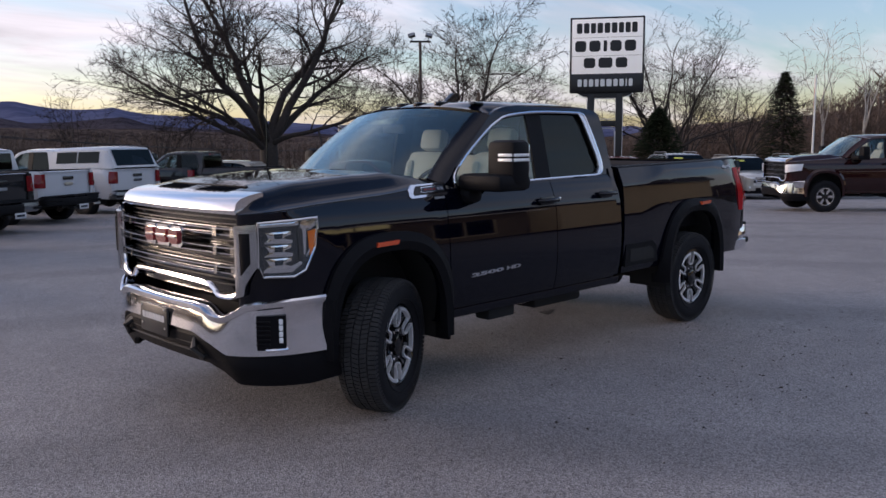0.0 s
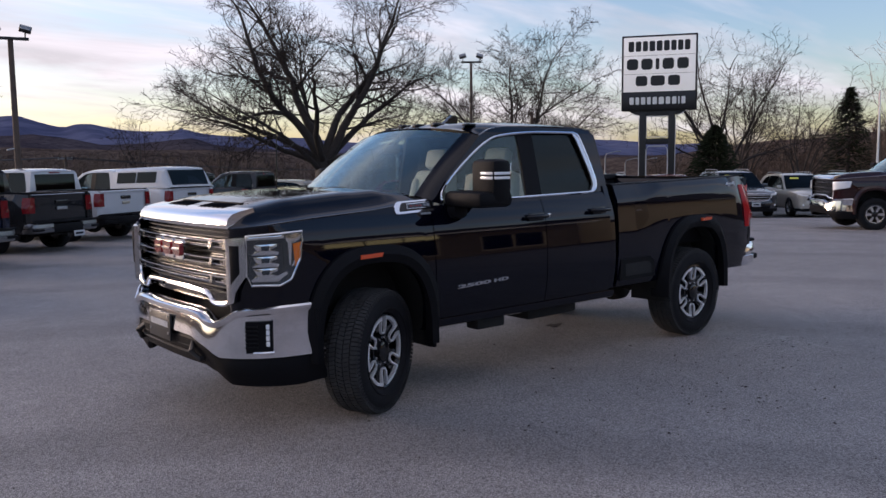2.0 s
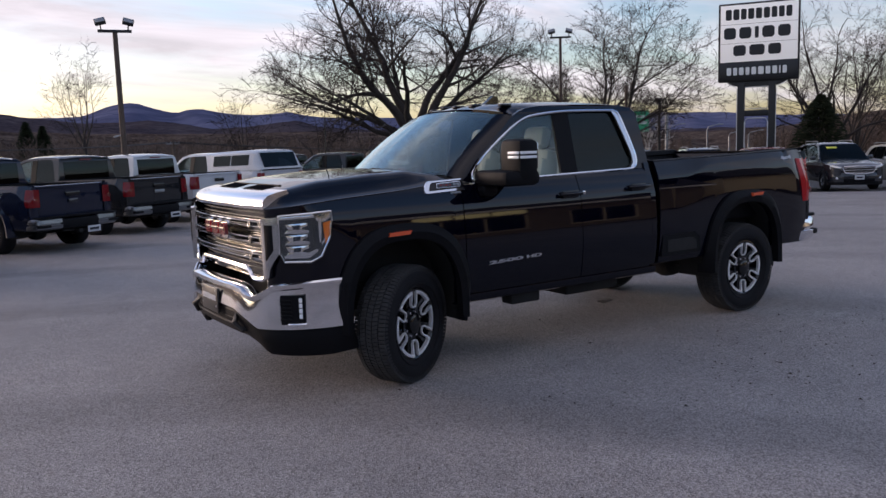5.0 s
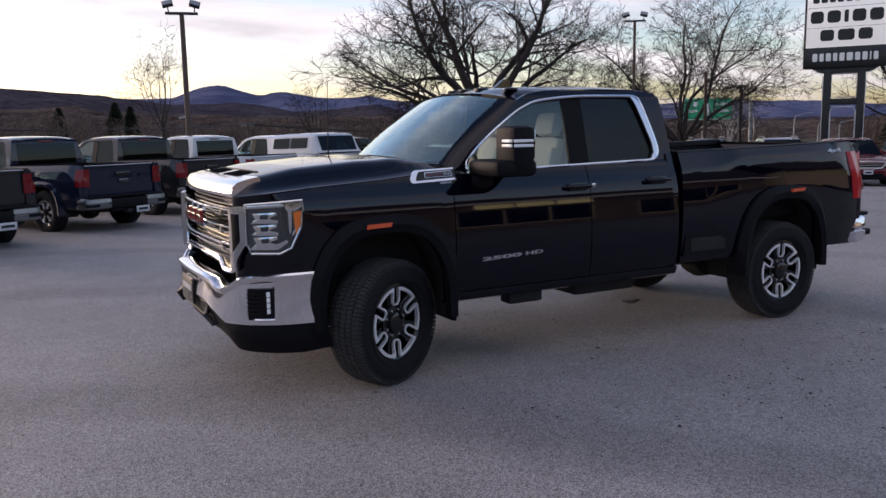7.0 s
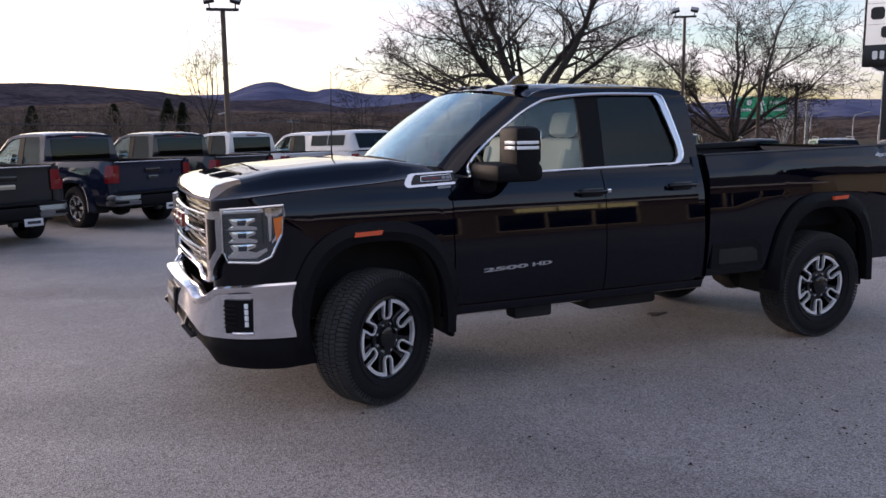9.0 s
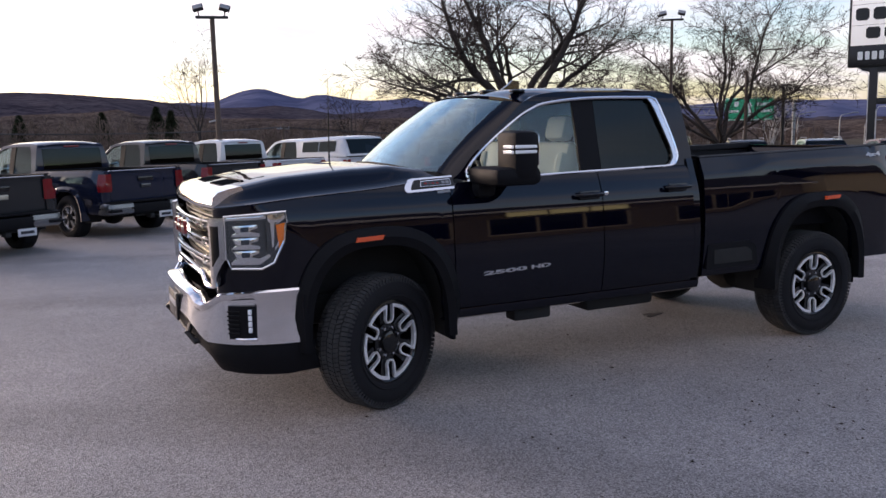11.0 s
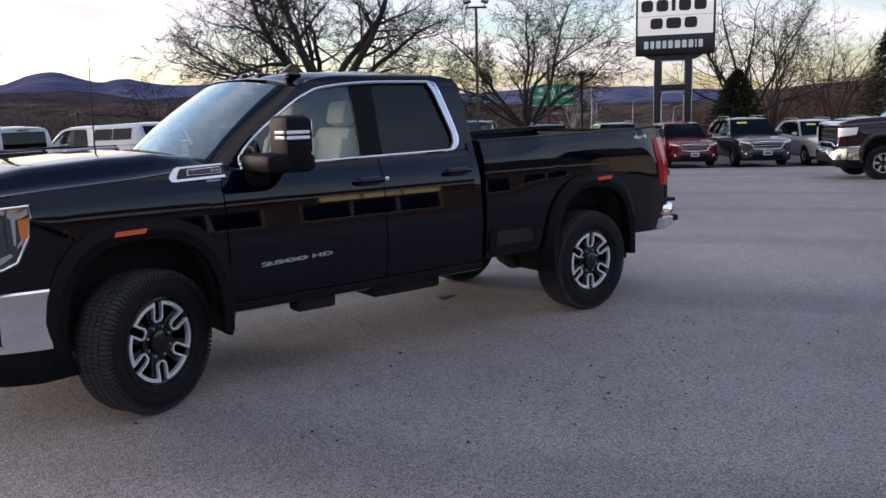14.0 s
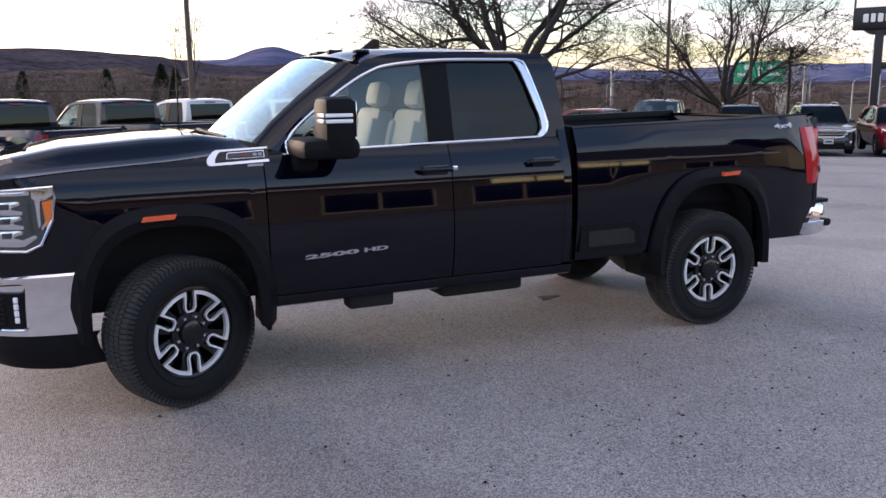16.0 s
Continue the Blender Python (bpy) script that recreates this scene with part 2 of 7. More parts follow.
M_ltrim = mat("pale_interior_trim", (0.38, 0.38, 0.36), 0.7, vary=0.1)
M_bluegrey = mat("brushed_pillar_trim", (0.55, 0.57, 0.62), 0.22, 1.0)
M_redbadge = mat("red_badge_enamel", (0.20, 0.012, 0.014), 0.22, coat=1.0)
M_badge_dark = mat("dark_badge_inlay", (0.03, 0.035, 0.045), 0.25)
M_asphalt = asphalt("worn_asphalt", (0.368, 0.343, 0.338), 0.24)
M_reddim = mat("dim_red_lens", (0.17, 0.004, 0.007), 0.15)
M_asphalt_old = asphalt("dark_asphalt", (0.085, 0.082, 0.082), 0.35)
M_grass = mat("dormant_grass", (0.070, 0.056, 0.038), 0.95, vary=0.45, scale=0.4, bump=0.6, bump_scale=9, spec=0.05)
M_bark = mat("dark_bark", (0.034, 0.027, 0.024), 0.9, vary=0.4, scale=7, bump=0.6, bump_scale=40)
M_twig = mat("bare_twigs", (0.026, 0.020, 0.018), 0.9, vary=0.35, scale=2, spec=0.1)
M_birch = mat("pale_birch_bark", (0.42, 0.39, 0.36), 0.8, vary=0.45, scale=5)
M_needles = mat("dark_needles", (0.020, 0.026, 0.014), 0.95, vary=0.5, scale=3, island=True, spec=0.08)
M_woods = mat("brown_winter_woods", (0.135, 0.102, 0.086), 0.95, vary=0.45, scale=0.08, island=True, spec=0.0)


def woodland(name, dark, light, scale, squash):
    """Leafless woods seen from afar: upright streaks of trunks over broad mottling."""
    m = mat(name, light, 1.0, spec=0.0)
    nt = m.node_tree
    tc = nt.nodes.new("ShaderNodeTexCoord")
    mp = nt.nodes.new("ShaderNodeMapping"); mp.inputs["Scale"].default_value = (1, 1, squash)
    nt.links.new(tc.outputs["Object"], mp.inputs[0])
    mix = nt.nodes.new("ShaderNodeMix"); mix.data_type = "FLOAT"; mix.inputs[0].default_value = 0.45
    for k, (s, src) in enumerate(((scale, mp.outputs[0]), (scale * 0.14, tc.outputs["Object"]))):
        n = nt.nodes.new("ShaderNodeTexNoise"); n.inputs["Scale"].default_value = s; n.inputs["Detail"].default_value = 7; n.inputs["Roughness"].default_value = 0.65
        nt.links.new(src, n.inputs["Vector"]); nt.links.new(n.outputs["Fac"], mix.inputs[2 + k])
    r = nt.nodes.new("ShaderNodeValToRGB")
    r.color_ramp.elements[0].position, r.color_ramp.elements[0].color = 0.42, (*dark, 1)
    r.color_ramp.elements[1].position, r.color_ramp.elements[1].color = 0.58, (*light, 1)
    nt.links.new(mix.outputs[0], r.inputs[0]); nt.links.new(r.outputs[0], nt.nodes["Principled BSDF"].inputs["Base Color"])
    return m


M_hill_near = woodland("wooded_hillside", (0.028, 0.024, 0.033), (0.084, 0.072, 0.082), 0.17, 0.45)
# paler and bluer than the woods are: distance haze is mixed into the colour
M_hill = woodland("haze_tinted_hills", (0.066, 0.074, 0.135), (0.125, 0.135, 0.215), 0.008, 1.0)
M_woodmass = woodland("massed_winter_woods", (0.028, 0.021, 0.020), (0.118, 0.090, 0.076), 0.80, 0.14)
M_pole = mat("weathered_wood_pole", (0.085, 0.060, 0.048), 0.85, vary=0.35, scale=3, bump=0.3)
M_steel = mat("galvanised_steel", (0.30, 0.31, 0.32), 0.5, 0.6, vary=0.2)
M_dark_steel = mat("dark_bronze_steel", (0.012, 0.011, 0.012), 0.5, 0.0, vary=0.25)
M_sign_white = mat("white_sign_paint", (0.85, 0.84, 0.81), 0.4, vary=0.05, scale=1.5)
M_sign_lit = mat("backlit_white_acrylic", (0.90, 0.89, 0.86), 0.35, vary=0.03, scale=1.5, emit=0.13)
M_sign_black = mat("black_sign_face", (0.012, 0.012, 0.014), 0.4, vary=0.2)
M_trimpale = mat("pale_metal_trim", (0.55, 0.55, 0.56), 0.45, 0.3, vary=0.1)
M_green = mat("green_highway_sign", (0.010, 0.40, 0.19), 0.45, vary=0.08, scale=1)
M_white = mat("white_paint", (0.50, 0.515, 0.54), 0.25, coat=0.8, vary=0.03, scale=2)
M_navy = mat("navy_paint", (0.008, 0.012, 0.028), 0.05)
M_charcoal = mat("charcoal_paint", (0.016, 0.017, 0.019), 0.05)
M_silver = mat("silver_paint", (0.42, 0.43, 0.45), 0.3, 0.5, coat=1.0)
M_tan = mat("tan_paint", (0.38, 0.34, 0.27), 0.3, 0.3, coat=1.0)
M_redpaint = mat("red_paint", (0.11, 0.006, 0.012), 0.05)
M_maroon = mat("dark_maroon_paint", (0.024, 0.0065, 0.007), 0.05)
M_slate = mat("blue_grey_paint", (0.016, 0.020, 0.028), 0.25, 0.3, coat=1.0)
M_beige = mat("champagne_paint", (0.48, 0.45, 0.40), 0.28, 0.3, coat=1.0)
M_yellow = mat("yellow_sticker", (0.75, 0.72, 0.10), 0.5)
M_siding = mat("cream_siding", (0.50, 0.43, 0.30), 0.7, vary=0.10, scale=1.2)
M_brownwall = mat("brown_siding", (0.16, 0.125, 0.085), 0.7, vary=0.15, scale=1.2)
M_roof = mat("dark_shingle", (0.05, 0.045, 0.045), 0.9, vary=0.4, scale=3)
M_room = mat("dim_showroom", (0.20, 0.17, 0.12), 0.9, vary=0.3, scale=1)
M_flag = mat("faded_flag_cloth", (0.40, 0.09, 0.10), 0.9, vary=0.4, scale=4)
# added glow for the warm band mirrored in the truck's doors
M_glow_strip = mat("warm_glow_strip", (1.0, 0.90, 0.46), 0.4, emit=0.5)
M_plate = mat("white_plate", (0.50, 0.51, 0.53), 0.35)

# ---- geometry helpers ----
def thing(name, m, label, category, group="", kind=""):
    """An empty at the base of a thing made of several parts."""
    ob = new(name)
    ob.empty_display_size = 0.2
    ob.matrix_world = m
    return tagged(ob, label, category, group, kind)


class Geo:
    """Collects faces of one mesh; all shapes are closed or thick."""

    def __init__(self):
        self.v, self.f, self.mi = [], [], []

    def add(self, verts, faces, mi=0):
        o = len(self.v)
        self.v += [tuple(p) for p in verts]
        self.f += [tuple(i + o for i in q) for q in faces]
        self.mi += [mi] * len(faces)
        return self

    def grid(self, rows, mi=0, close_u=False, close_v=False):
        """rows: lists of points, all of one length."""
        nr, nc = len(rows), len(rows[0])
        faces = []
        for i in range(nr if close_v else nr - 1):
            for j in range(nc if close_u else nc - 1):
                i2, j2 = (i + 1) % nr, (j + 1) % nc
                faces.append((i * nc + j, i * nc + j2, i2 * nc + j2, i2 * nc + j))
        return self.add([p for r in rows for p in r], faces, mi)

    def slab(self, rows, off, mi=0):
        """A grid with thickness: the sheet, its copy moved by off, and the rim."""
        off = Vector(off)
        top = [[Vector(p) for p in r] for r in rows]
        low = [[p + off for p in r] for r in top]
        nr, nc = len(rows), len(rows[0])
        verts = [p for r in top for p in r] + [p for r in low for p in r]
        n = nr * nc
        faces = []
        for i in range(nr - 1):
            for j in range(nc - 1):
                a, b, c, d = i * nc + j, i * nc + j + 1, (i + 1) * nc + j + 1, (i + 1) * nc + j
                faces += [(a, b, c, d), (d + n, c + n, b + n, a + n)]
        rim = [j for j in range(nc)] + [i * nc + nc - 1 for i in range(1, nr)] + [(nr - 1) * nc + j for j in range(nc - 2, -1, -1)] + [i * nc for i in range(nr - 2, 0, -1)]
        for a, b in zip(rim, rim[1:] + rim[:1]):
            faces.append((b, a, a + n, b + n))
        return self.add(verts, faces, mi)

    def tube(self, pts, r, n=8, mi=0, closed=False, flat=1.0):
        pts = [Vector(p) for p in pts]
        rr = r if isinstance(r, (list, tuple)) else [r] * len(pts)
        rows, k = [], len(pts)
        for i, p in enumerate(pts):
            a = pts[(i - 1) % k] if closed or i > 0 else p
            b = pts[(i + 1) % k] if closed or i < k - 1 else p
            d = (b - a).normalized() if (b - a).length > 1e-9 else Vector((0, 0, 1))
            s = d.cross(Vector((0, 0, 1)))
            if s.length < 0.1:
                s = d.cross(Vector((0, 1, 0)))
            s.normalize()
            u = s.cross(d)
            rows.append([p + (s * math.cos(q) * flat + u * math.sin(q)) * rr[i] for q in [2 * math.pi * j / n for j in range(n)]])
        self.grid(rows, mi, close_u=True, close_v=closed)
        if not closed:
            o = len(self.v)
            self.f += [tuple(range(o - n, o)), tuple(range(o - k * n + n - 1, o - k * n - 1, -1))]
            self.mi += [mi, mi]
        return self

    def spike(self, a, b, r, mi=0, bow=None):
        """A three-sided twig that runs to a point, bent in the middle if bow is given."""
        d = (b - a).normalized()
        s = d.cross(Vector((0.3, 0.2, 1.0)))
        s = s.normalized() if s.length > 0.05 else Vector((1, 0, 0))
        u = s.cross(d)
        ring = [s, s * -0.5 + u * 0.87, s * -0.5 - u * 0.87]
        if bow is None:
            return self.add([a + q * r for q in ring] + [b], [(0, 1, 3), (1, 2, 3), (2, 0, 3)], mi)
        m = a.lerp(b, 0.5) + bow
        return self.add([a + q * r for q in ring] + [m + q * r * 0.75 for q in ring] + [b], [(0, 1, 4, 3), (1, 2, 5, 4), (2, 0, 3, 5), (3, 4, 6), (4, 5, 6), (5, 3, 6)], mi)

    def box(self, c, s, mi=0, bevel=0.0, m=None):
        bm = bmesh.new()
        bmesh.ops.create_cube(bm, size=1.0)
        bmesh.ops.scale(bm, vec=s, verts=bm.verts)
        if bevel:
            bmesh.ops.bevel(bm, geom=bm.edges[:], offset=min(bevel, min(s) * 0.45), segments=2, affect="EDGES", profile=0.5)
        if m is not None:
            bmesh.ops.transform(bm, matrix=m, verts=bm.verts)
        bmesh.ops.translate(bm, vec=c, verts=bm.verts)
        bm.verts.index_update()
        self.add([v.co.copy() for v in bm.verts], [[v.index for v in f.verts] for f in bm.faces], mi)
        bm.free()
        return self

    def prism(self, poly, axis, a, b, mi=0, inset=0.0):
        """A polygon in the other two axes, swept along axis ('x','y','z') from a to b; inset rounds its far end."""
        def put(u, v, w):
            return {"x": (w, u, v), "y": (u, w, v), "z": (u, v, w)}[axis]
        n = len(poly)
        cu, cv = sum(p[0] for p in poly) / n, sum(p[1] for p in poly) / n
        rings = [[put(u, v, a) for u, v in poly], [put(u, v, b) for u, v in poly]]
        if inset:
            step = inset if b > a else -inset
            rings[1] = [put(u, v, b - step) for u, v in poly]
            sh = []
            for u, v in poly:
                d = math.hypot(u - cu, v - cv) or 1
                k = max(0.0, 1 - inset / d)
                sh.append(put(cu + (u - cu) * k, cv + (v - cv) * k, b))
            rings.append(sh)
        o = len(self.v)
        self.grid(rings, mi, close_u=True)
        last = len(rings) - 1
        self.f += [tuple(o + i for i in range(n - 1, -1, -1)), tuple(o + last * n + i for i in range(n))]
        self.mi += [mi, mi]
        return self

    def lathe(self, prof, n=32, mi=0, centre=(0, 0, 0), axis="y"):
        """prof: (radius, height along the axis); a closed ring of profiles is not capped."""
        rows = []
        for r, h in prof:
            row = []
            for j in range(n):
                q = 2 * math.pi * j / n
                p = {"y": (r * math.cos(q), h, r * math.sin(q)), "z": (r * math.cos(q), r * math.sin(q), h), "x": (h, r * math.cos(q), r * math.sin(q))}[axis]
                row.append((p[0] + centre[0], p[1] + centre[1], p[2] + centre[2]))
            rows.append(row)
        return self.grid(rows, mi, close_u=True)

    def mirror_y(self):
        self.v = [(x, -y, z) for x, y, z in self.v]
        return self

    def turned(self, m):
        self.v = [tuple(m @ Vector(p)) for p in self.v]
        return self

    def mesh(self, name, mats, smooth=38):
        me = bpy.data.meshes.new(name)
        me.from_pydata(self.v, [], self.f)
        for m in (mats if isinstance(mats, (list, tuple)) else [mats]):
            me.materials.append(m)
        if any(self.mi):
            me.polygons.foreach_set("material_index", self.mi)
        bm = bmesh.new()
        bm.from_mesh(me)
        bmesh.ops.recalc_face_normals(bm, faces=bm.faces)
        bm.to_mesh(me)
        bm.free()
        if smooth:
            me.polygons.foreach_set("use_smooth", [True] * len(me.polygons))
            me.set_sharp_from_angle(angle=radians(smooth))
        me.update()
        return me


def part(name, geo, mats, parent, label="", m=None, smooth=38):
    """Links a shape as one mesh object under a thing or a part."""
    ob = new(name, geo if isinstance(geo, bpy.types.Mesh) else geo.mesh(name, mats, smooth))
    ob.parent = parent
    if m is not None:
        ob.matrix_basis = m
    if label:
        tagged(ob, label)
    return ob


def solid(name, geo, mats, m, label, category, group="", kind="", smooth=38):
    """A thing that is one mesh."""
    ob = new(name, geo.mesh(name, mats, smooth))
    ob.matrix_world = m
    return tagged(ob, label, category, group, kind)


def lerp(table, x):
    """Piecewise linear table of (x, value), eased at the knots by no more than the table gives."""
    if x <= table[0][0]:
        return table[0][1]
    for (a, va), (b, vb) in zip(table, table[1:]):
        if x <= b:
            return va + (vb - va) * (x - a) / (b - a)
    return table[-1][1]


def spline(pts, n):
    """n + 1 points on a Catmull-Rom curve through pts."""
    pts = [Vector(p) for p in pts]
    ext = [pts[0] * 2 - pts[1]] + pts + [pts[-1] * 2 - pts[-2]]
    out, segs = [], len(pts) - 1
    for i in range(n + 1):
        s = min(i * segs / n, segs - 1e-6)
        k = int(s)
        t = s - k
        a, b, c, d = ext[k:k + 4]
        out.append(0.5 * ((2 * b) + (c - a) * t + (2 * a - 5 * b + 4 * c - d) * t * t + (3 * b - a - 3 * c + d) * t ** 3))
    return out


def frange(a, b, n):
    return [a + (b - a) * i / n for i in range(n + 1)]


def ground_z(x, y):
    """The lot is level round the camera and falls gently away beyond."""
    u = 0.8 * x + 0.3 * y - 10
    z = -0.027 * max(0.0, u) - 0.012 * max(0.0, y - 1)
    return max(z, -1.6)


def block_text(g, x0, x1, z0, z1, y0, y1, count, widths=None, gap=0.16, mi=0):
    """A row of plain blocks of the size of lettering, on a board facing -y."""
    w = widths or [1.0] * count
    unit = (x1 - x0) / (sum(w) + gap * (count - 1))
    x = x0
    for k in w:
        ww = unit * k
        c = min(ww, z1 - z0) * 0.18
        g.prism([(x + c, z0), (x + ww - c, z0), (x + ww, z0 + c), (x + ww, z1 - c), (x + ww - c, z1), (x + c, z1), (x, z1 - c), (x, z0 + c)], "y", y0, y1, mi)
        x += ww + unit * gap
    return g

# ---- ground and distance ----
def sheet(name, pts_rows, mats, label, category):
    g = Geo().grid(pts_rows)
    ob = new(name, g.mesh(name, mats))
    return tagged(ob, label, category, "", "structure")


rings = [0, 6, 12, 18, 25, 32, 40, 50, 62, 78, 100, 140, 200, 300, 500, 900, 1600, 3600]
sheet("ground", [[(r * math.sin(2 * math.pi * k / 72) + 8, r * math.cos(2 * math.pi * k / 72), ground_z(r * math.sin(2 * math.pi * k / 72) + 8, r * math.cos(2 * math.pi * k / 72)) - 0.06 - (0.0 if r < 100 else 0.2)) for k in range(73)] for r in rings], M_grass, "dormant brown grass round the lot", "ground")


def lot(name, a0, a1, b0, b1, lift, material, label):
    """A paved sheet: a runs along the row of stalls, b away from the camera."""
    rows = []
    for a in frange(a0, a1, 48):
        row = []
        for b in frange(b0, b1, 48):
            x, y = 0.72 * a + 0.694 * b, -0.694 * a + 0.72 * b
            row.append((x, y, ground_z(x, y) + lift))
        rows.append(row)
    return sheet(name, rows, material, label, "pavement")


lot("pavement", -24, 40, -40, 25.2, 0.0, M_asphalt, "worn pale grey asphalt of the sales lot")
lot("pavement", -90, -24, -60, 2, 0.0, M_asphalt, "worn pale grey asphalt of the sales lot")
lot("road", -40, 60, 25.2, 48, -0.035, M_asphalt_old, "darker asphalt of the far parking row")

FAR = [(-40, 2.2), (-12, 2.4), (2, 2.4), (6, 2.2), (10.2, 2.30), (11.0, 2.62), (11.85, 2.92), (12.6, 3.04), (13.3, 3.10), (13.8, 2.94), (14.8, 2.65), (15.85, 2.43), (16.6, 2.64), (17.4, 2.67), (18.5, 2.45), (19.6, 2.25), (21.0, 2.20), (22.4, 2.22), (23.0, 2.34), (24.2, 2.01), (26.5, 1.85), (31, 1.72), (36, 1.25), (41, 1.30), (46, 1.58), (51, 1.40), (56.5, 1.0), (65, 0.8), (120, 0.6)]
NEAR = [(-40, 3.3), (-10, 3.1), (0.1, 2.88), (2.2, 2.76), (5, 2.50), (8.3, 2.15), (10, 1.88), (12.7, 1.85), (14, 1.99), (15.3, 1.86), (16.6, 1.63), (17.9, 1.36), (20, 1.40), (22.1, 1.60), (23.6, 1.72), (25, 1.30), (28, 1.0), (34, 0.7), (40, 0.5), (60, 0.2), (120, 0.3)]


def hills(name, table, radius, depth, rough, material, label):
    rows = []
    azs = frange(-60, 130, 380) if radius > 400 else frange(-180, 180, 480)
    for k in frange(0, 1, 10):
        row = []
        for az in azs:
            el = lerp(table, az)
            R = radius - depth * (1 - k)
            ridge = 1.7 + radius * math.tan(radians(el))
            z = -4 + (ridge + 4) * (k ** 0.8)
            z += rough * (noise.noise(Vector((az * 0.35, k * 4, 1.7))) + 0.5 * noise.noise(Vector((az * 1.3, k * 9, 4.7)))) * (0.25 + k * (1 - k) * 3)
            row.append((R * math.sin(radians(az)), R * math.cos(radians(az)), z))
        rows.append(row)
    rows.append([(radius * 1.25 * math.sin(radians(az)), radius * 1.25 * math.cos(radians(az)), -10) for az in azs])
    ob = new(name, Geo().grid(rows).mesh(name, material, 60))
    return tagged(ob, label, "hills", "", "structure")


hills("backdrop", FAR, 3000, 1500, 14, M_hill, "far wooded mountains tinted blue for distance haze")
WOODMASS = [(-40, 1.6), (-3, 1.55), (1.9, 1.7), (3.8, 1.9), (5.6, 1.35), (7, 1.45), (10, 1.2), (18, 1.05), (25, 0.95), (30, 0.75), (36, 0.5), (44, 0.35), (52, 0.15), (57, 0.4), (60, 0.9), (63, 1.2), (66, 1.3), (69, 1.6), (72, 2.1), (78, 2.4), (120, 2.6)]
hills("backdrop", WOODMASS, 260, 90, 1.3, M_woodmass, "brown leafless woods massed beyond the road")
hills("backdrop", NEAR, 1000, 650, 5, M_hill_near, "dark brown wooded hillside beyond the lot")


# ---- trees ----
# limbs: heading, tilt at the fork, tilt at the tip, length, girth
SPREADING = ((182, 52, 92, 7.6, 0.38), (179, 56, 50, 9.0, 0.42), (174, 40, 32, 10.0, 0.62), (160, 14, 24, 10.4, 0.64), (18, 14, 24, 10.2, 0.54), (0, 40, 32, 10.2, 0.60), (4, 52, 72, 9.4, 0.50), (88, 40, 46, 8.6, 0.42), (272, 38, 52, 8.4, 0.42), (305, 52, 76, 7.6, 0.34), (126, 52, 80, 7.8, 0.34), (228, 48, 72, 7.8, 0.36), (55, 48, 66, 7.8, 0.36), (200, 60, 82, 7.0, 0.28))
VASE = ((180, 40, 62, 8.2, 0.50), (186, 26, 34, 9.4, 0.56), (150, 10, 14, 10.0, 0.56), (12, 14, 16, 10.0, 0.56), (0, 30, 36, 9.6, 0.54), (350, 44, 64, 8.4, 0.46), (90, 32, 44, 8.4, 0.42), (270, 32, 46, 8.4, 0.42), (225, 44, 68, 7.6, 0.38), (312, 46, 66, 7.6, 0.38), (40, 46, 66, 7.4, 0.36), (135, 46, 68, 7.4, 0.36))
UPRIGHT = ((180, 22, 30, 9.0, 0.52), (200, 10, 14, 10.4, 0.56), (20, 8, 12, 10.6, 0.56), (0, 20, 30, 9.4, 0.52), (90, 16, 26, 9.4, 0.46), (270, 18, 28, 9.2, 0.46), (135, 26, 36, 8.2, 0.40), (315, 28, 38, 8.2, 0.40), (225, 30, 42, 7.6, 0.36), (45, 30, 42, 7.6, 0.36))


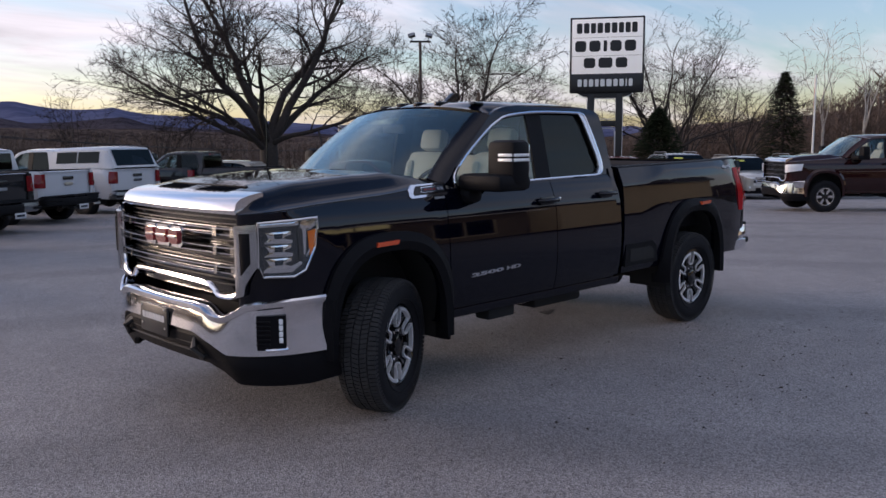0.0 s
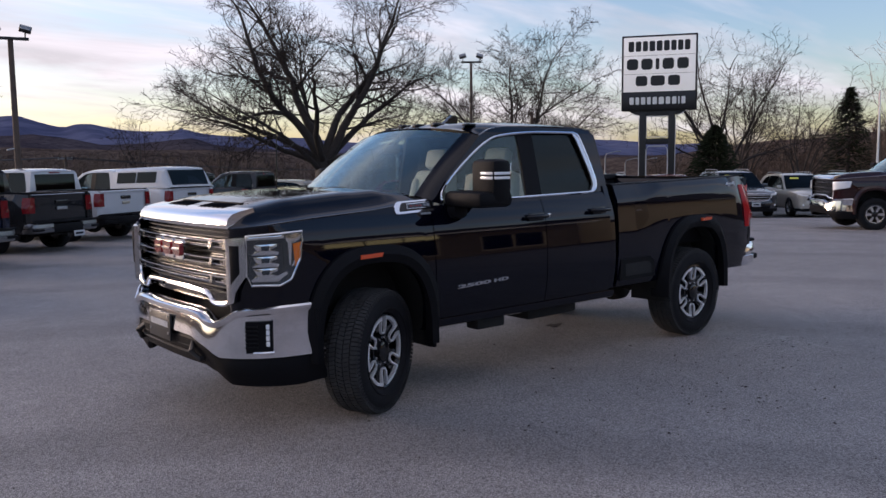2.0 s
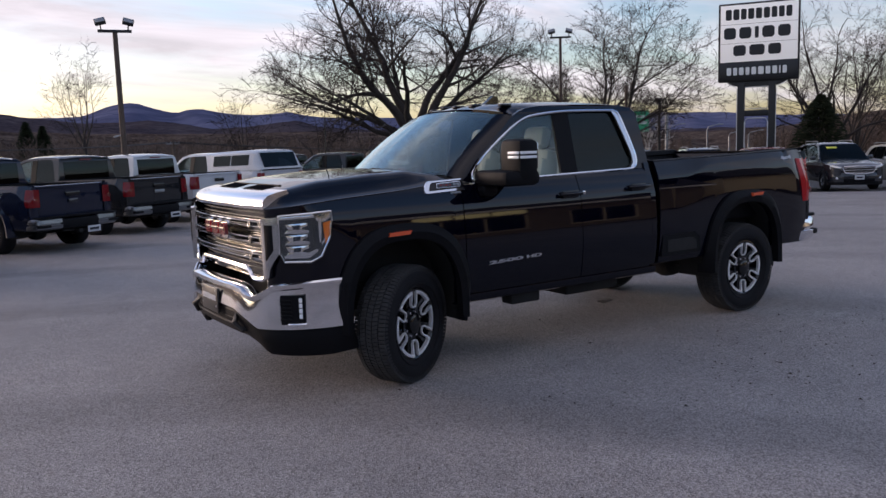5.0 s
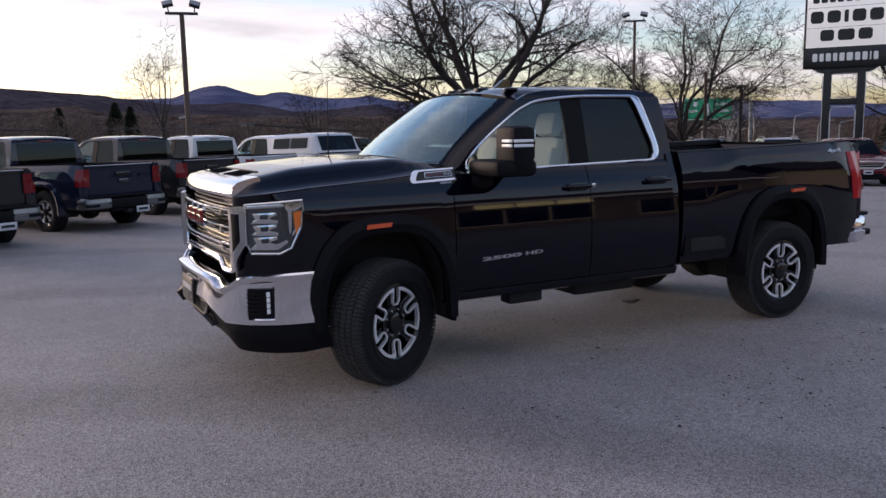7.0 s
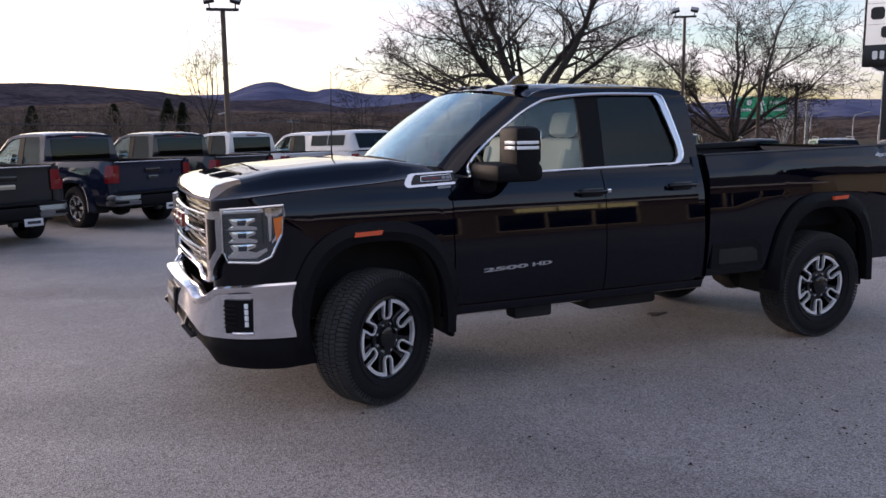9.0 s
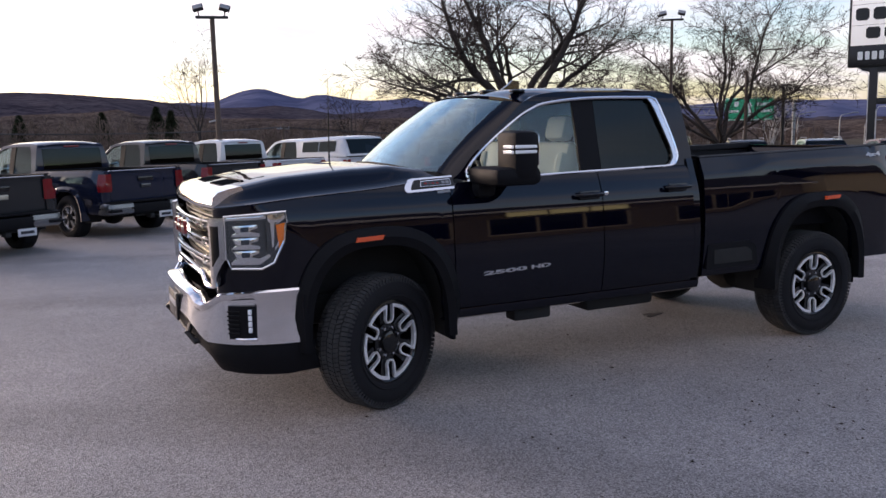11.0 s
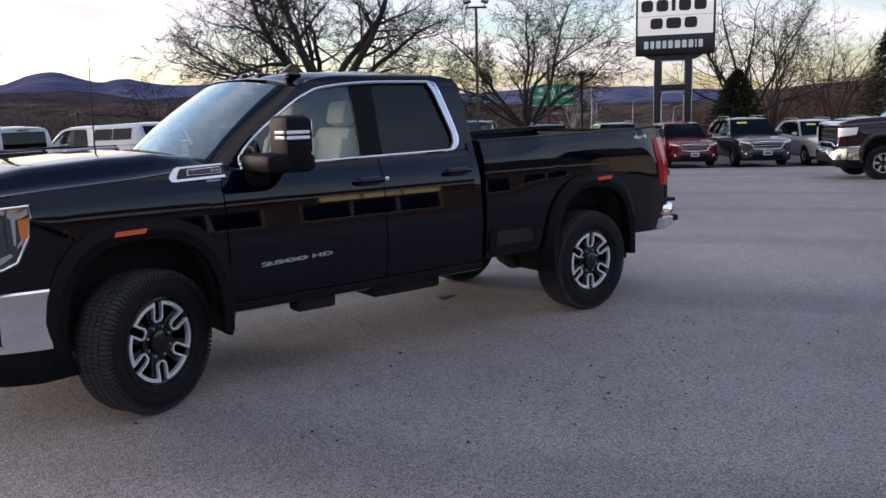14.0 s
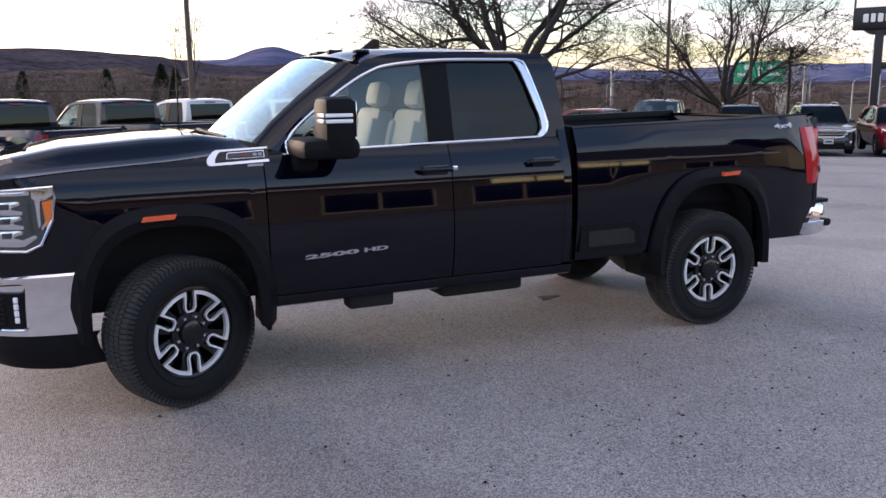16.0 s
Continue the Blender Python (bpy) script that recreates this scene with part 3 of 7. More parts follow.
def wood_tree(rng, size, r0, fork, crown, limbs=13, density=1.0, min_r=0.007, narrow=1.0, fine=1.0, lean=0.0):
    """Bare tree: thick wood and fine twigs as two shapes; size scales the lengths in the crown table."""
    wood, twigs = Geo(), Geo()
    seg = (0.5, 0.55, 0.42, 0.32)
    jit = (0.0, 0.115, 0.17, 0.20)
    per_m = (0.0, 1.25, 2.5, 5.2 * fine)

    def limb(p, d, length, r, level, bend=None):
        n = max(2, int(length / seg[level]))
        pts, rad = [p.copy()], [r]
        q = d.normalized()
        for i in range(n):
            turn = Vector((rng.gauss(0, jit[level]), rng.gauss(0, jit[level]), rng.gauss(0, jit[level]) * 0.8))
            if bend is not None:
                q = (q.lerp(bend, 1.1 / n) + turn).normalized()
            else:
                q = (q + turn + Vector((0, 0, 0.030 if level == 3 else 0.012))).normalized()
            p = p + q * (length / n)
            pts.append(p.copy())
            rad.append(max(min_r, r * (1 - 0.88 * ((i + 1) / n) ** 0.9)))
        (wood if level < 3 else twigs).tube(pts, rad, (12, 9, 5, 3)[level])
        kids = int((1.5 + length * per_m[level]) * density)
        roll = rng.uniform(0, 6.28)
        start = (0, 0.30, 0.22, 0.12)[level]
        for k in range(kids):
            f = start + (1 - start) * (k + rng.random()) / kids
            i = min(n - 1, int(f * n))
            base = pts[i].lerp(pts[i + 1], f * n - i)
            axis = (pts[i + 1] - pts[i]).normalized()
            flatv = axis.cross(Vector((0, 0, 1)))
            flatv = flatv.normalized() if flatv.length > 0.05 else Vector((1, 0, 0))
            upv = flatv.cross(axis)
            roll += math.pi + rng.gauss(0, 0.7)
            side = flatv * math.cos(roll) + upv * math.sin(roll) * 0.85
            ang = radians(rng.uniform(30, 68))
            nd = axis * math.cos(ang) + side.normalized() * math.sin(ang)
            if level < 3:
                limb(base, nd, length * rng.uniform(0.34, 0.56) * (1.08 - 0.50 * f), max(min_r, rad[i] * rng.uniform(0.42, 0.64)), level + 1)
                continue
            L = rng.uniform(0.34, 0.72) * (1.1 - 0.4 * f)
            e = base + (nd + Vector((0, 0, 0.12))).normalized() * L
            bow = Vector((rng.gauss(0, 0.05), rng.gauss(0, 0.05), rng.gauss(0, 0.05))) * L * 2
            twigs.spike(base, e, min_r, 0, bow)
            for _ in range(2):
                g = rng.uniform(0.25, 0.9)
                c = base.lerp(e, g) + bow * (1 - abs(2 * g - 1))
                twigs.spike(c, c + (nd + Vector((rng.gauss(0, 0.6), rng.gauss(0, 0.6), rng.gauss(0.1, 0.5)))).normalized() * L * rng.uniform(0.35, 0.7), min_r * 0.8)

    base, topp = Vector((0, 0, -0.3)), Vector((lean, 0, fork))
    wood.tube([base, base.lerp(topp, 0.12), base.lerp(topp, 0.4), base.lerp(topp, 0.8), topp, topp + Vector((0, 0, fork * 0.10))], [r0 * 1.6, r0 * 1.16, r0, r0 * 1.02, r0 * 0.9, r0 * 0.4], 14)
    for az, t0, t1, length, g in crown[:limbs]:
        q = radians(az + rng.uniform(-8, 8))
        def along(t):
            t = radians(t * narrow)
            return Vector((math.cos(q) * math.sin(t), math.sin(q) * math.sin(t), math.cos(t)))
        limb(topp - Vector((0, 0, rng.uniform(0, fork * 0.22))), along(t0), size * length * rng.uniform(0.94, 1.06), r0 * g, 1, along(t1))
    return wood, twigs


def plant_tree(x, y, seed, label, mats=None, category="tree", turn=0.0, **kw):
    rng = random.Random(seed)
    w, t = wood_tree(rng, **kw)
    T = thing("bare_tree", pose(x, y, ground_z(x, y) - 0.05, 0, 0, turn), label, category)
    part("trunk", w, mats or M_bark, T, smooth=60)
    tagged(part("twig_mass", t, M_twig if mats is None else mats, T, smooth=0), kind="stuff")
    return T


plant_tree(21.0, 33.0, 11, "large bare spreading maple with dark bark on grass", turn=-30, size=1.07, r0=0.47, fork=2.75, crown=SPREADING, density=1.02, min_r=0.0085)
plant_tree(38.5, 36.2, 23, "bare spreading tree with dark bark behind the lot", turn=-44, size=1.06, r0=0.30, fork=1.9, crown=VASE, narrow=1.10, density=0.98, min_r=0.0105)
plant_tree(46.5, 24.6, 5, "bare roadside tree with a forked trunk", turn=-60, size=0.86, r0=0.25, fork=1.8, crown=VASE, limbs=9, density=0.72, min_r=0.0085, narrow=0.85, lean=0.3)
plant_tree(60.0, 30.5, 8, "bare multi-stemmed tree behind parked cars", turn=20, size=1.12, r0=0.20, fork=0.9, crown=VASE, narrow=0.62, limbs=10, density=0.70, min_r=0.0085, fine=0.9)
plant_tree(66.0, 28.5, 9, "bare multi-stemmed tree behind parked cars", turn=70, size=0.92, r0=0.19, fork=0.8, crown=VASE, narrow=0.66, limbs=10, density=0.70, min_r=0.0085, fine=0.9)
plant_tree(6.8, 48.4, 31, "slender bare tree among brown woods", size=0.54, r0=0.10, fork=3.0, crown=UPRIGHT, limbs=7, density=0.75, min_r=0.0075, narrow=0.75)
plant_tree(62.5, 54.5, 37, "slender white birch clump by the road", mats=M_birch, size=0.68, r0=0.15, fork=0.6, crown=UPRIGHT, limbs=6, density=0.7, min_r=0.011, fine=0.5)
plant_tree(20.0, 57.0, 41, "slim bare tree among brown woods", size=0.50, r0=0.11, fork=1.5, crown=UPRIGHT, limbs=7, density=0.8, min_r=0.010, fine=0.6)
plant_tree(30.0, 64.0, 43, "slim bare tree among brown woods", size=0.50, r0=0.12, fork=1.5, crown=UPRIGHT, limbs=7, density=0.8, min_r=0.010, fine=0.6)
plant_tree(78.0, 26.0, 47, "tall pale birch at the wood's edge", mats=M_birch, size=0.85, r0=0.13, fork=5.0, crown=UPRIGHT, limbs=4, density=0.5, min_r=0.012, narrow=0.5, fine=0.5)
plant_tree(80.0, 23.0, 53, "tall pale birch at the wood's edge", mats=M_birch, size=0.80, r0=0.12, fork=5.0, crown=UPRIGHT, limbs=4, density=0.5, min_r=0.012, narrow=0.5, fine=0.5)


def evergreen(x, y, height, radius, seed, label):
    rng = random.Random(seed)
    T = thing("evergreen_tree", pose(x, y, ground_z(x, y) - 0.05), label, "tree")
    part("trunk", Geo().tube([(0, 0, -0.3), (0, 0, height * 0.5), (0, 0, height)], [height * 0.022, height * 0.014, 0.01], 8), M_bark, T)
    g = Geo()
    for i in range(2600):
        f = rng.random() ** 0.8
        z = height * (0.06 + 0.94 * f)
        rr = radius * (1 - f) ** 0.75 * rng.uniform(0.35, 1.08) + 0.05
        q = rng.uniform(0, 2 * math.pi)
        c = Vector((rr * math.cos(q), rr * math.sin(q), z))
        d = Vector((math.cos(q), math.sin(q), rng.uniform(-0.5, 0.35))).normalized()
        s = d.cross(Vector((0, 0, 1))).normalized() * rng.uniform(0.10, 0.24) * (0.5 + height / 12)
        L = rng.uniform(0.25, 0.6) * (0.5 + height / 10)
        u = s.cross(d).normalized() * 0.05
        g.add([c - d * L * 0.4 - s * 0.5, c - d * L * 0.4 + s * 0.5, c + d * L * 0.6, c + u], [(0, 1, 3), (1, 2, 3), (2, 0, 3), (0, 2, 1)])
    tagged(part("crown", g, M_needles, T, smooth=0), kind="stuff")


evergreen(42.7, 22.6, 4.9, 2.2, 3, "dense dark evergreen beside the parked cars")
evergreen(77.5, 29.6, 10.0, 2.8, 4, "tall dark conical spruce before the brown woods")

# brown woods: one template of bare crowns, many copies joined
def woods(name, spots, seed, label):
    rng = random.Random(seed)
    g = Geo()
    for x, y, h in spots:
        z0 = ground_z(x, y) - 0.4
        top = Vector((x + rng.gauss(0, 0.3), y + rng.gauss(0, 0.3), z0 + h))
        g.tube([(x, y, z0), (x, y, z0 + h * 0.5), top], [h * 0.012 + 0.03, h * 0.009 + 0.02, 0.02], 3)
        for k in range(24):
            f = rng.uniform(0.12, 0.97)
            b = Vector((x, y, z0 + h * f))
            q = rng.uniform(0, 2 * math.pi)
            L = h * 0.34 * (1.05 - 0.7 * f) * rng.uniform(0.6, 1.2)
            e = b + Vector((math.cos(q) * L * 0.7, math.sin(q) * L * 0.7, L * rng.uniform(0.4, 0.9)))
            g.spike(b, e, 0.035 + h * 0.003)
            for _ in range(5):
                c = b.lerp(e, rng.uniform(0.2, 1.0))
                g.spike(c, c + Vector((rng.gauss(0, 0.8), rng.gauss(0, 0.8), abs(rng.gauss(0.7, 0.5)))) * L * 0.34, 0.024)
    ob = new(name, g.mesh(name, M_woods, 0))
    return tagged(ob, label, "woods", "", "stuff")


def polar(az, d):
    return -2.0 + d * math.sin(radians(az)), -5.6 + d * math.cos(radians(az))


WOODTOP = [(-12, 1.7), (-3, 1.7), (3, 2.0), (6, 1.7), (9.5, 1.6), (12, 1.35), (20, 1.2), (28, 1.0), (36, 0.6), (44, 0.4), (52, 0.2), (57, 0.5), (60, 1.2), (63, 1.6), (66, 2.1), (69, 2.9), (72, 4.2), (78, 5.0), (95, 4.5)]
rng_w = random.Random(77)
spots = []
for i in range(760):
    az = rng_w.uniform(-14, 50)
    d = rng_w.uniform(85, 190)
    x, y = polar(az, d)
    spots.append((x, y, max(3.0, (2.4 + d * math.tan(radians(lerp(WOODTOP, az))) - ground_z(x, y) * 0) * rng_w.uniform(0.7, 1.08))))
for i in range(760):
    az = rng_w.uniform(54, 96)
    d = rng_w.uniform(82, 150)
    x, y = polar(az, d)
    spots.append((x, y, max(3.0, (3.2 + d * math.tan(radians(lerp(WOODTOP, az)))) * rng_w.uniform(0.65, 1.1))))
woods("woods", spots, 5, "brown leafless winter woods beyond the road")
for az, d, h in ((-1.5, 120, 6.6), (3.2, 130, 7.2), (6.5, 132, 8.0), (7.4, 126, 7.2)):
    x, y = polar(az, d)
    evergreen(x, y, h, h * 0.28, int(az * 10 + 100), "dark spruce standing in the brown woods")

# ---- sign, poles, road furniture ----
def pylon_sign():
    S = thing("pylon_sign", pose(33.6, 20.34, ground_z(33.6, 20.34) - 0.05, 0, 0, -56.6), "tall white and black roadside pylon sign on two dark posts", "sign")
    dz = -ground_z(33.6, 20.34) + 0.05
    z0, z1, hw = 4.30 + dz, 8.19 + dz, 1.915
    part("cabinet", Geo().box((0, 0.30, (z0 + z1) / 2), (2 * hw, 0.56, z1 - z0), bevel=0.05), M_dark_steel, S)
    part("face", Geo().box((0, 0.012, (z0 + 0.98 + z1 - 0.10) / 2), (2 * hw - 0.20, 0.03, z1 - 0.10 - z0 - 0.98), bevel=0.006), M_sign_lit, S, "backlit white sign face in three panels")
    part("name_panel", Geo().box((0, 0.012, z0 + 0.52), (2 * hw - 0.16, 0.03, 0.86), bevel=0.006), M_sign_black, S, "black panel")
    for z in (z0 + 1.90, z0 + 2.84):
        part("panel_joint", Geo().box((0, -0.006, z), (2 * hw - 0.22, 0.008, 0.018)), M_steel, S)
    rows = ((-0.82 * hw, 0.80 * hw, 7.36, 7.88, 9, (1, 1, 0.9, 1, 1, 1, 0.9, 0.9, 0.95)), (-0.86 * hw, 0.77 * hw, 6.42, 6.98, 5, (1, 1, 0.32, 1, 1)), (-0.62 * hw, 0.55 * hw, 5.58, 6.10, 3, (1, 1.2, 1)))
    for xa, xb, za, zb, n, w in rows:
        part("lettering", block_text(Geo(), xa, xb, za + dz, zb + dz, -0.016, 0.0, n, w, 0.28), M_sign_black, S, "plain dark blocks in place of lettering")
    part("lettering", block_text(Geo(), -0.78 * hw, 0.70 * hw, 4.62 + dz, 5.0 + dz, -0.016, 0.0, 10, (1, 0.85, 1, 0.85, 1, 1.2, 1, 1, 0.3, 0.9), 0.42), M_sign_white, S, "plain white blocks in place of lettering")
    for x in (-0.80, 0.68):
        part("post", Geo().box((x, 0.30, z0 / 2), (0.34, 0.34, z0), bevel=0.02), M_dark_steel, S)
    part("gusset", Geo().prism([(-1.50, z0), (-1.25, z0 - 0.16), (-0.9, z0 - 0.26), (0.78, z0 - 0.26), (1.15, z0 - 0.16), (1.40, z0)], "y", 0.14, 0.46), M_dark_steel, S)
    part("crossbeam", Geo().box((-0.06, 0.30, 2.70 + dz), (1.3, 0.30, 0.30), bevel=0.02), M_dark_steel, S)
    trimg = Geo().tube([(-0.61, 0.12, 2.92 + dz), (-0.61, 0.12, z0 - 0.30), (0.49, 0.12, z0 - 0.30), (0.49, 0.12, 2.92 + dz)], 0.030, 6, closed=True)
    trimg.tube([(-0.61, 0.12, 0.6), (-0.61, 0.12, 2.25 + dz), (-0.50, 0.12, 2.44 + dz), (0.38, 0.12, 2.44 + dz), (0.49, 0.12, 2.25 + dz), (0.49, 0.12, 0.6)], 0.030, 6)
    for q in (-1, 1):
        cx = -0.06
        trimg.tube([(cx + q * 1.44, 0.12, z0 - 0.02), (cx + q * 1.28, 0.12, z0 - 0.14), (cx + q * 1.0, 0.12, z0 - 0.27), (cx + q * 0.93, 0.12, z0 - 0.42), (cx + q * 0.92, 0.12, 0.5)], 0.018, 6)
    part("edge_trim", trimg, M_trimpale, S, "pale edge trim inside the post frame")


pylon_sign()


def flood_pole(x, y, top, turn, label, r=0.10):
    z = ground_z(x, y) - 0.05
    S = thing("lamp_post", pose(x, y, z, 0, 0, turn), label, "street lamp", "floodlight poles")
    h = top - z
    part("pole", Geo().tube([(0, 0, -0.2), (0, 0, h * 0.5), (0, 0, h - 0.25)], [r, r * 0.88, r * 0.75], 12), M_pole, S, "weathered brown pole")
    part("crossarm", Geo().box((0, -0.06, h - 0.30), (1.02, 0.08, 0.09), bevel=0.012), M_dark_steel, S)
    for s in (-1, 1):
        tilt = pose(0, 0, 0, 38, s * 14, 0)
        hd = part("floodlight", Geo().box((s * 0.42, -0.16, h - 0.02), (0.34, 0.28, 0.12), bevel=0.025, m=tilt), M_dark_steel, S)
        part("lens", Geo().box((s * 0.42 + s * 0.0, -0.16 - 0.0, h - 0.02), (0.29, 0.23, 0.128), bevel=0.01, m=tilt), M_steel, hd)
        part("bracket", Geo().tube([(s * 0.40, -0.06, h - 0.30), (s * 0.42, -0.14, h - 0.08)], 0.022, 6), M_dark_steel, hd)
    part("meter_arm", Geo().tube([(0, 0, h * 0.42), (-0.28, -0.1, h * 0.41)], 0.03, 6), M_steel, S)


flood_pole(3.25, 22.2, 5.86, -13, "brown wooden pole with two floodlights over the lot")
flood_pole(24.6, 25.0, 6.90, -40, "brown wooden pole with two floodlights over the lot", 0.085)


def slim_lamp(x, y, h, turn, label="slim grey street lamp beside the highway"):
    S = thing("street_lamp", pose(x, y, ground_z(x, y) - 0.1, 0, 0, turn), label, "street lamp", "highway lamps")
    part("pole", Geo().tube([(0, 0, 0), (0, 0, h * 0.9), (0.15, 0, h), (1.3, 0, h + 0.25)], [0.09, 0.06, 0.05, 0.04], 8), M_steel, S)
    part("lamp_head", Geo().box((1.5, 0, h + 0.25), (0.6, 0.2, 0.12), bevel=0.04), M_steel, S)


for az, d, h in ((45.4, 95, 3.6), (48.6, 100, 4.4), (51.0, 98, 4.2), (52.4, 110, 3.4), (53.6, 110, 3.4), (46.6, 120, 4.0), (36.0, 120, 4.2)):
    x, y = polar(az, d)
    slim_lamp(x, y, h, -40)
xp, yp = polar(47.8, 60)
post_1 = thing("lamp_post", pose(xp, yp, ground_z(xp, yp) - 0.1), "slim dark lamp post behind the tree", "street lamp")
part("pole", Geo().tube([(0, 0, 0), (0, 0, 5.6)], [0.12, 0.09], 10), M_dark_steel, post_1)
part("lamp_head", Geo().box((0, 0, 5.7), (0.45, 0.3, 0.16), bevel=0.04), M_dark_steel, post_1)
xp, yp = polar(45.6, 56)
post_2 = thing("utility_post", pose(xp, yp, ground_z(xp, yp) - 0.1), "plain brown wooden post beside the road", "pole")
part("pole", Geo().tube([(0, 0, 0), (0, 0, 6.4)], [0.12, 0.10], 10), M_pole, post_2)
xp, yp = polar(14.7, 60)
util = thing("utility_pole", pose(xp, yp, ground_z(xp, yp) - 0.1, 0, 0, 20), "wooden utility pole with a crossarm in the woods", "pole")
part("pole", Geo().tube([(0, 0, 0), (0, 0, 3.6)], [0.10, 0.08], 10), M_pole, util)
part("crossarm", Geo().box((0, 0, 3.35), (1.1, 0.07, 0.08), bevel=0.02), M_steel, util)
for k, s in enumerate((-0.5, 0.5)):
    wire = [Vector((s, 0, 3.45)).lerp(Vector((-62.0, -30.0 + s, 6.0)), f) - Vector((0, 0, 5.0 * f * (1 - f))) for f in frange(0, 1, 24)]
    part("wire", Geo().tube(wire, 0.022, 4), M_dark_steel, util)
    wire = [Vector((s, 0, 3.45)).lerp(Vector((60.0, -12.0 + s, 3.5)), f) - Vector((0, 0, 5.0 * f * (1 - f))) for f in frange(0, 1, 24)]
    part("wire", Geo().tube(wire, 0.022, 4), M_dark_steel, util)
for s in (-0.5, -0.2, 0.2, 0.5):
    part("insulator", Geo().lathe([(0.0, 3.50), (0.03, 3.48), (0.03, 3.39)], 8, centre=(s, 0, 0), axis="z"), M_steel, util)


def highway_sign():
    S = thing("highway_sign", pose(61.4, 52.7, ground_z(61.4, 52.7), 0, 0, -46), "green highway direction sign on an overhead truss", "sign")
    z1 = 4.30 - ground_z(61.4, 52.7)
    part("panel", Geo().box((-2.55, 0, z1 - 1.08), (4.5, 0.08, 2.16), bevel=0.02), M_green, S, "green panel")
    part("border", Geo().tube([(-4.72, -0.05, z1 - 0.08), (-0.38, -0.05, z1 - 0.08), (-0.38, -0.05, z1 - 2.08), (-4.72, -0.05, z1 - 2.08)], 0.035, 6, closed=True), M_sign_white, S)
    part("lettering", block_text(Geo(), -1.85, -0.65, z1 - 0.78, z1 - 0.50, -0.06, -0.03, 5, None, 0.3), M_sign_white, S, "white lettering bars")
    part("lettering", block_text(Geo(), -1.85, -0.50, z1 - 1.42, z1 - 1.12, -0.06, -0.03, 7, None, 0.3), M_sign_white, S, "white lettering bars")
    part("lettering", block_text(Geo(), -4.5, -3.5, z1 - 1.42, z1 - 1.14, -0.06, -0.03, 4, None, 0.3), M_sign_white, S, "white lettering bars")
    part("arrow", Geo().prism([(-2.62, z1 - 1.7), (-2.62, z1 - 0.8), (-2.78, z1 - 0.8), (-2.5, z1 - 0.35), (-2.22, z1 - 0.8), (-2.38, z1 - 0.8), (-2.38, z1 - 1.7)], "y", -0.06, -0.03), M_sign_white, S)
    part("shield", Geo().prism([(-3.9, z1 - 0.75), (-3.9, z1 - 0.35), (-3.5, z1 - 0.35), (-3.5, z1 - 0.75), (-3.7, z1 - 0.86)], "y", -0.06, -0.03), M_sign_white, S)
    tr = Geo()
    for zz in (z1 - 1.55, z1 - 0.75):
        for yy in (0.3, 0.9):
            tr.tube([(-16.5, yy, zz), (1.5, yy, zz)], 0.055, 6)
    for k in range(18):
        x = -16.5 + k
        tr.tube([(x, 0.3, z1 - 1.55), (x + 0.5, 0.3, z1 - 0.75), (x + 1, 0.3, z1 - 1.55)], 0.035, 5)
    part("truss", tr, M_steel, S, "grey steel lattice truss")
    for x in (-16.5, 1.5):
        part("post", Geo().tube([(x, 0.6, -1), (x, 0.6, z1 - 0.3)], 0.16, 10), M_steel, S)


highway_sign()
xf, yf = polar(67.6, 62)
flag = thing("flagpole", pose(xf, yf, ground_z(xf, yf) - 0.1, 0, 0, 20), "white flagpole with a limp faded flag", "flagpole")
part("pole", Geo().tube([(0, 0, 0), (0, 0, 7.6)], [0.09, 0.05], 10), M_sign_white, flag)
part("flag", Geo().slab([[(0.06 + 0.10 * k + 0.02 * math.sin(k * 2.0), 0.07 * math.sin(k * 1.9), 7.4 - 0.05 * k * k * 0.3 - 0.5 * j) for j in range(5)] for k in range(6)], (0.0, 0.01, 0)), M_flag, flag, "limp red and white striped cloth")
xs, ys = polar(25.6, 75)
small = thing("road_sign", pose(xs, ys, ground_z(xs, ys) - 0.1, 0, 0, -25), "small grey back of a road sign", "sign")
part("post", Geo().tube([(0, 0, 0), (0, 0, 1.6)], 0.05, 8), M_steel, small)
part("panel", Geo().box((0, 0, 1.75), (1.1, 0.05, 0.7), bevel=0.02), M_steel, small)

# ---- pickup trucks ----
SIDE_KNOTS = [(0.46, 0.875), (0.54, 0.925), (0.62, 0.955), (0.75, 0.974), (0.85, 0.9815), (0.93, 0.9815), (1.00, 0.979), (1.05, 0.9762), (1.10, 0.9726), (1.15, 0.9683), (1.20, 0.9632), (1.25, 0.9573), (1.275, 0.952), (1.31, 0.940), (1.36, 0.922), (1.42, 0.895), (1.47, 0.862)]


def eased(knots, step=0.01, reach=2):
    """The same section with its corners rounded, so that mirror images bend smoothly."""
    zs = frange(knots[0][0], knots[-1][0], round((knots[-1][0] - knots[0][0]) / step))
    raw = [lerp(knots, z) for z in zs]
    return [(z, sum(raw[max(0, i - reach):i + reach + 1]) / len(raw[max(0, i - reach):i + reach + 1])) for i, z in enumerate(zs)]


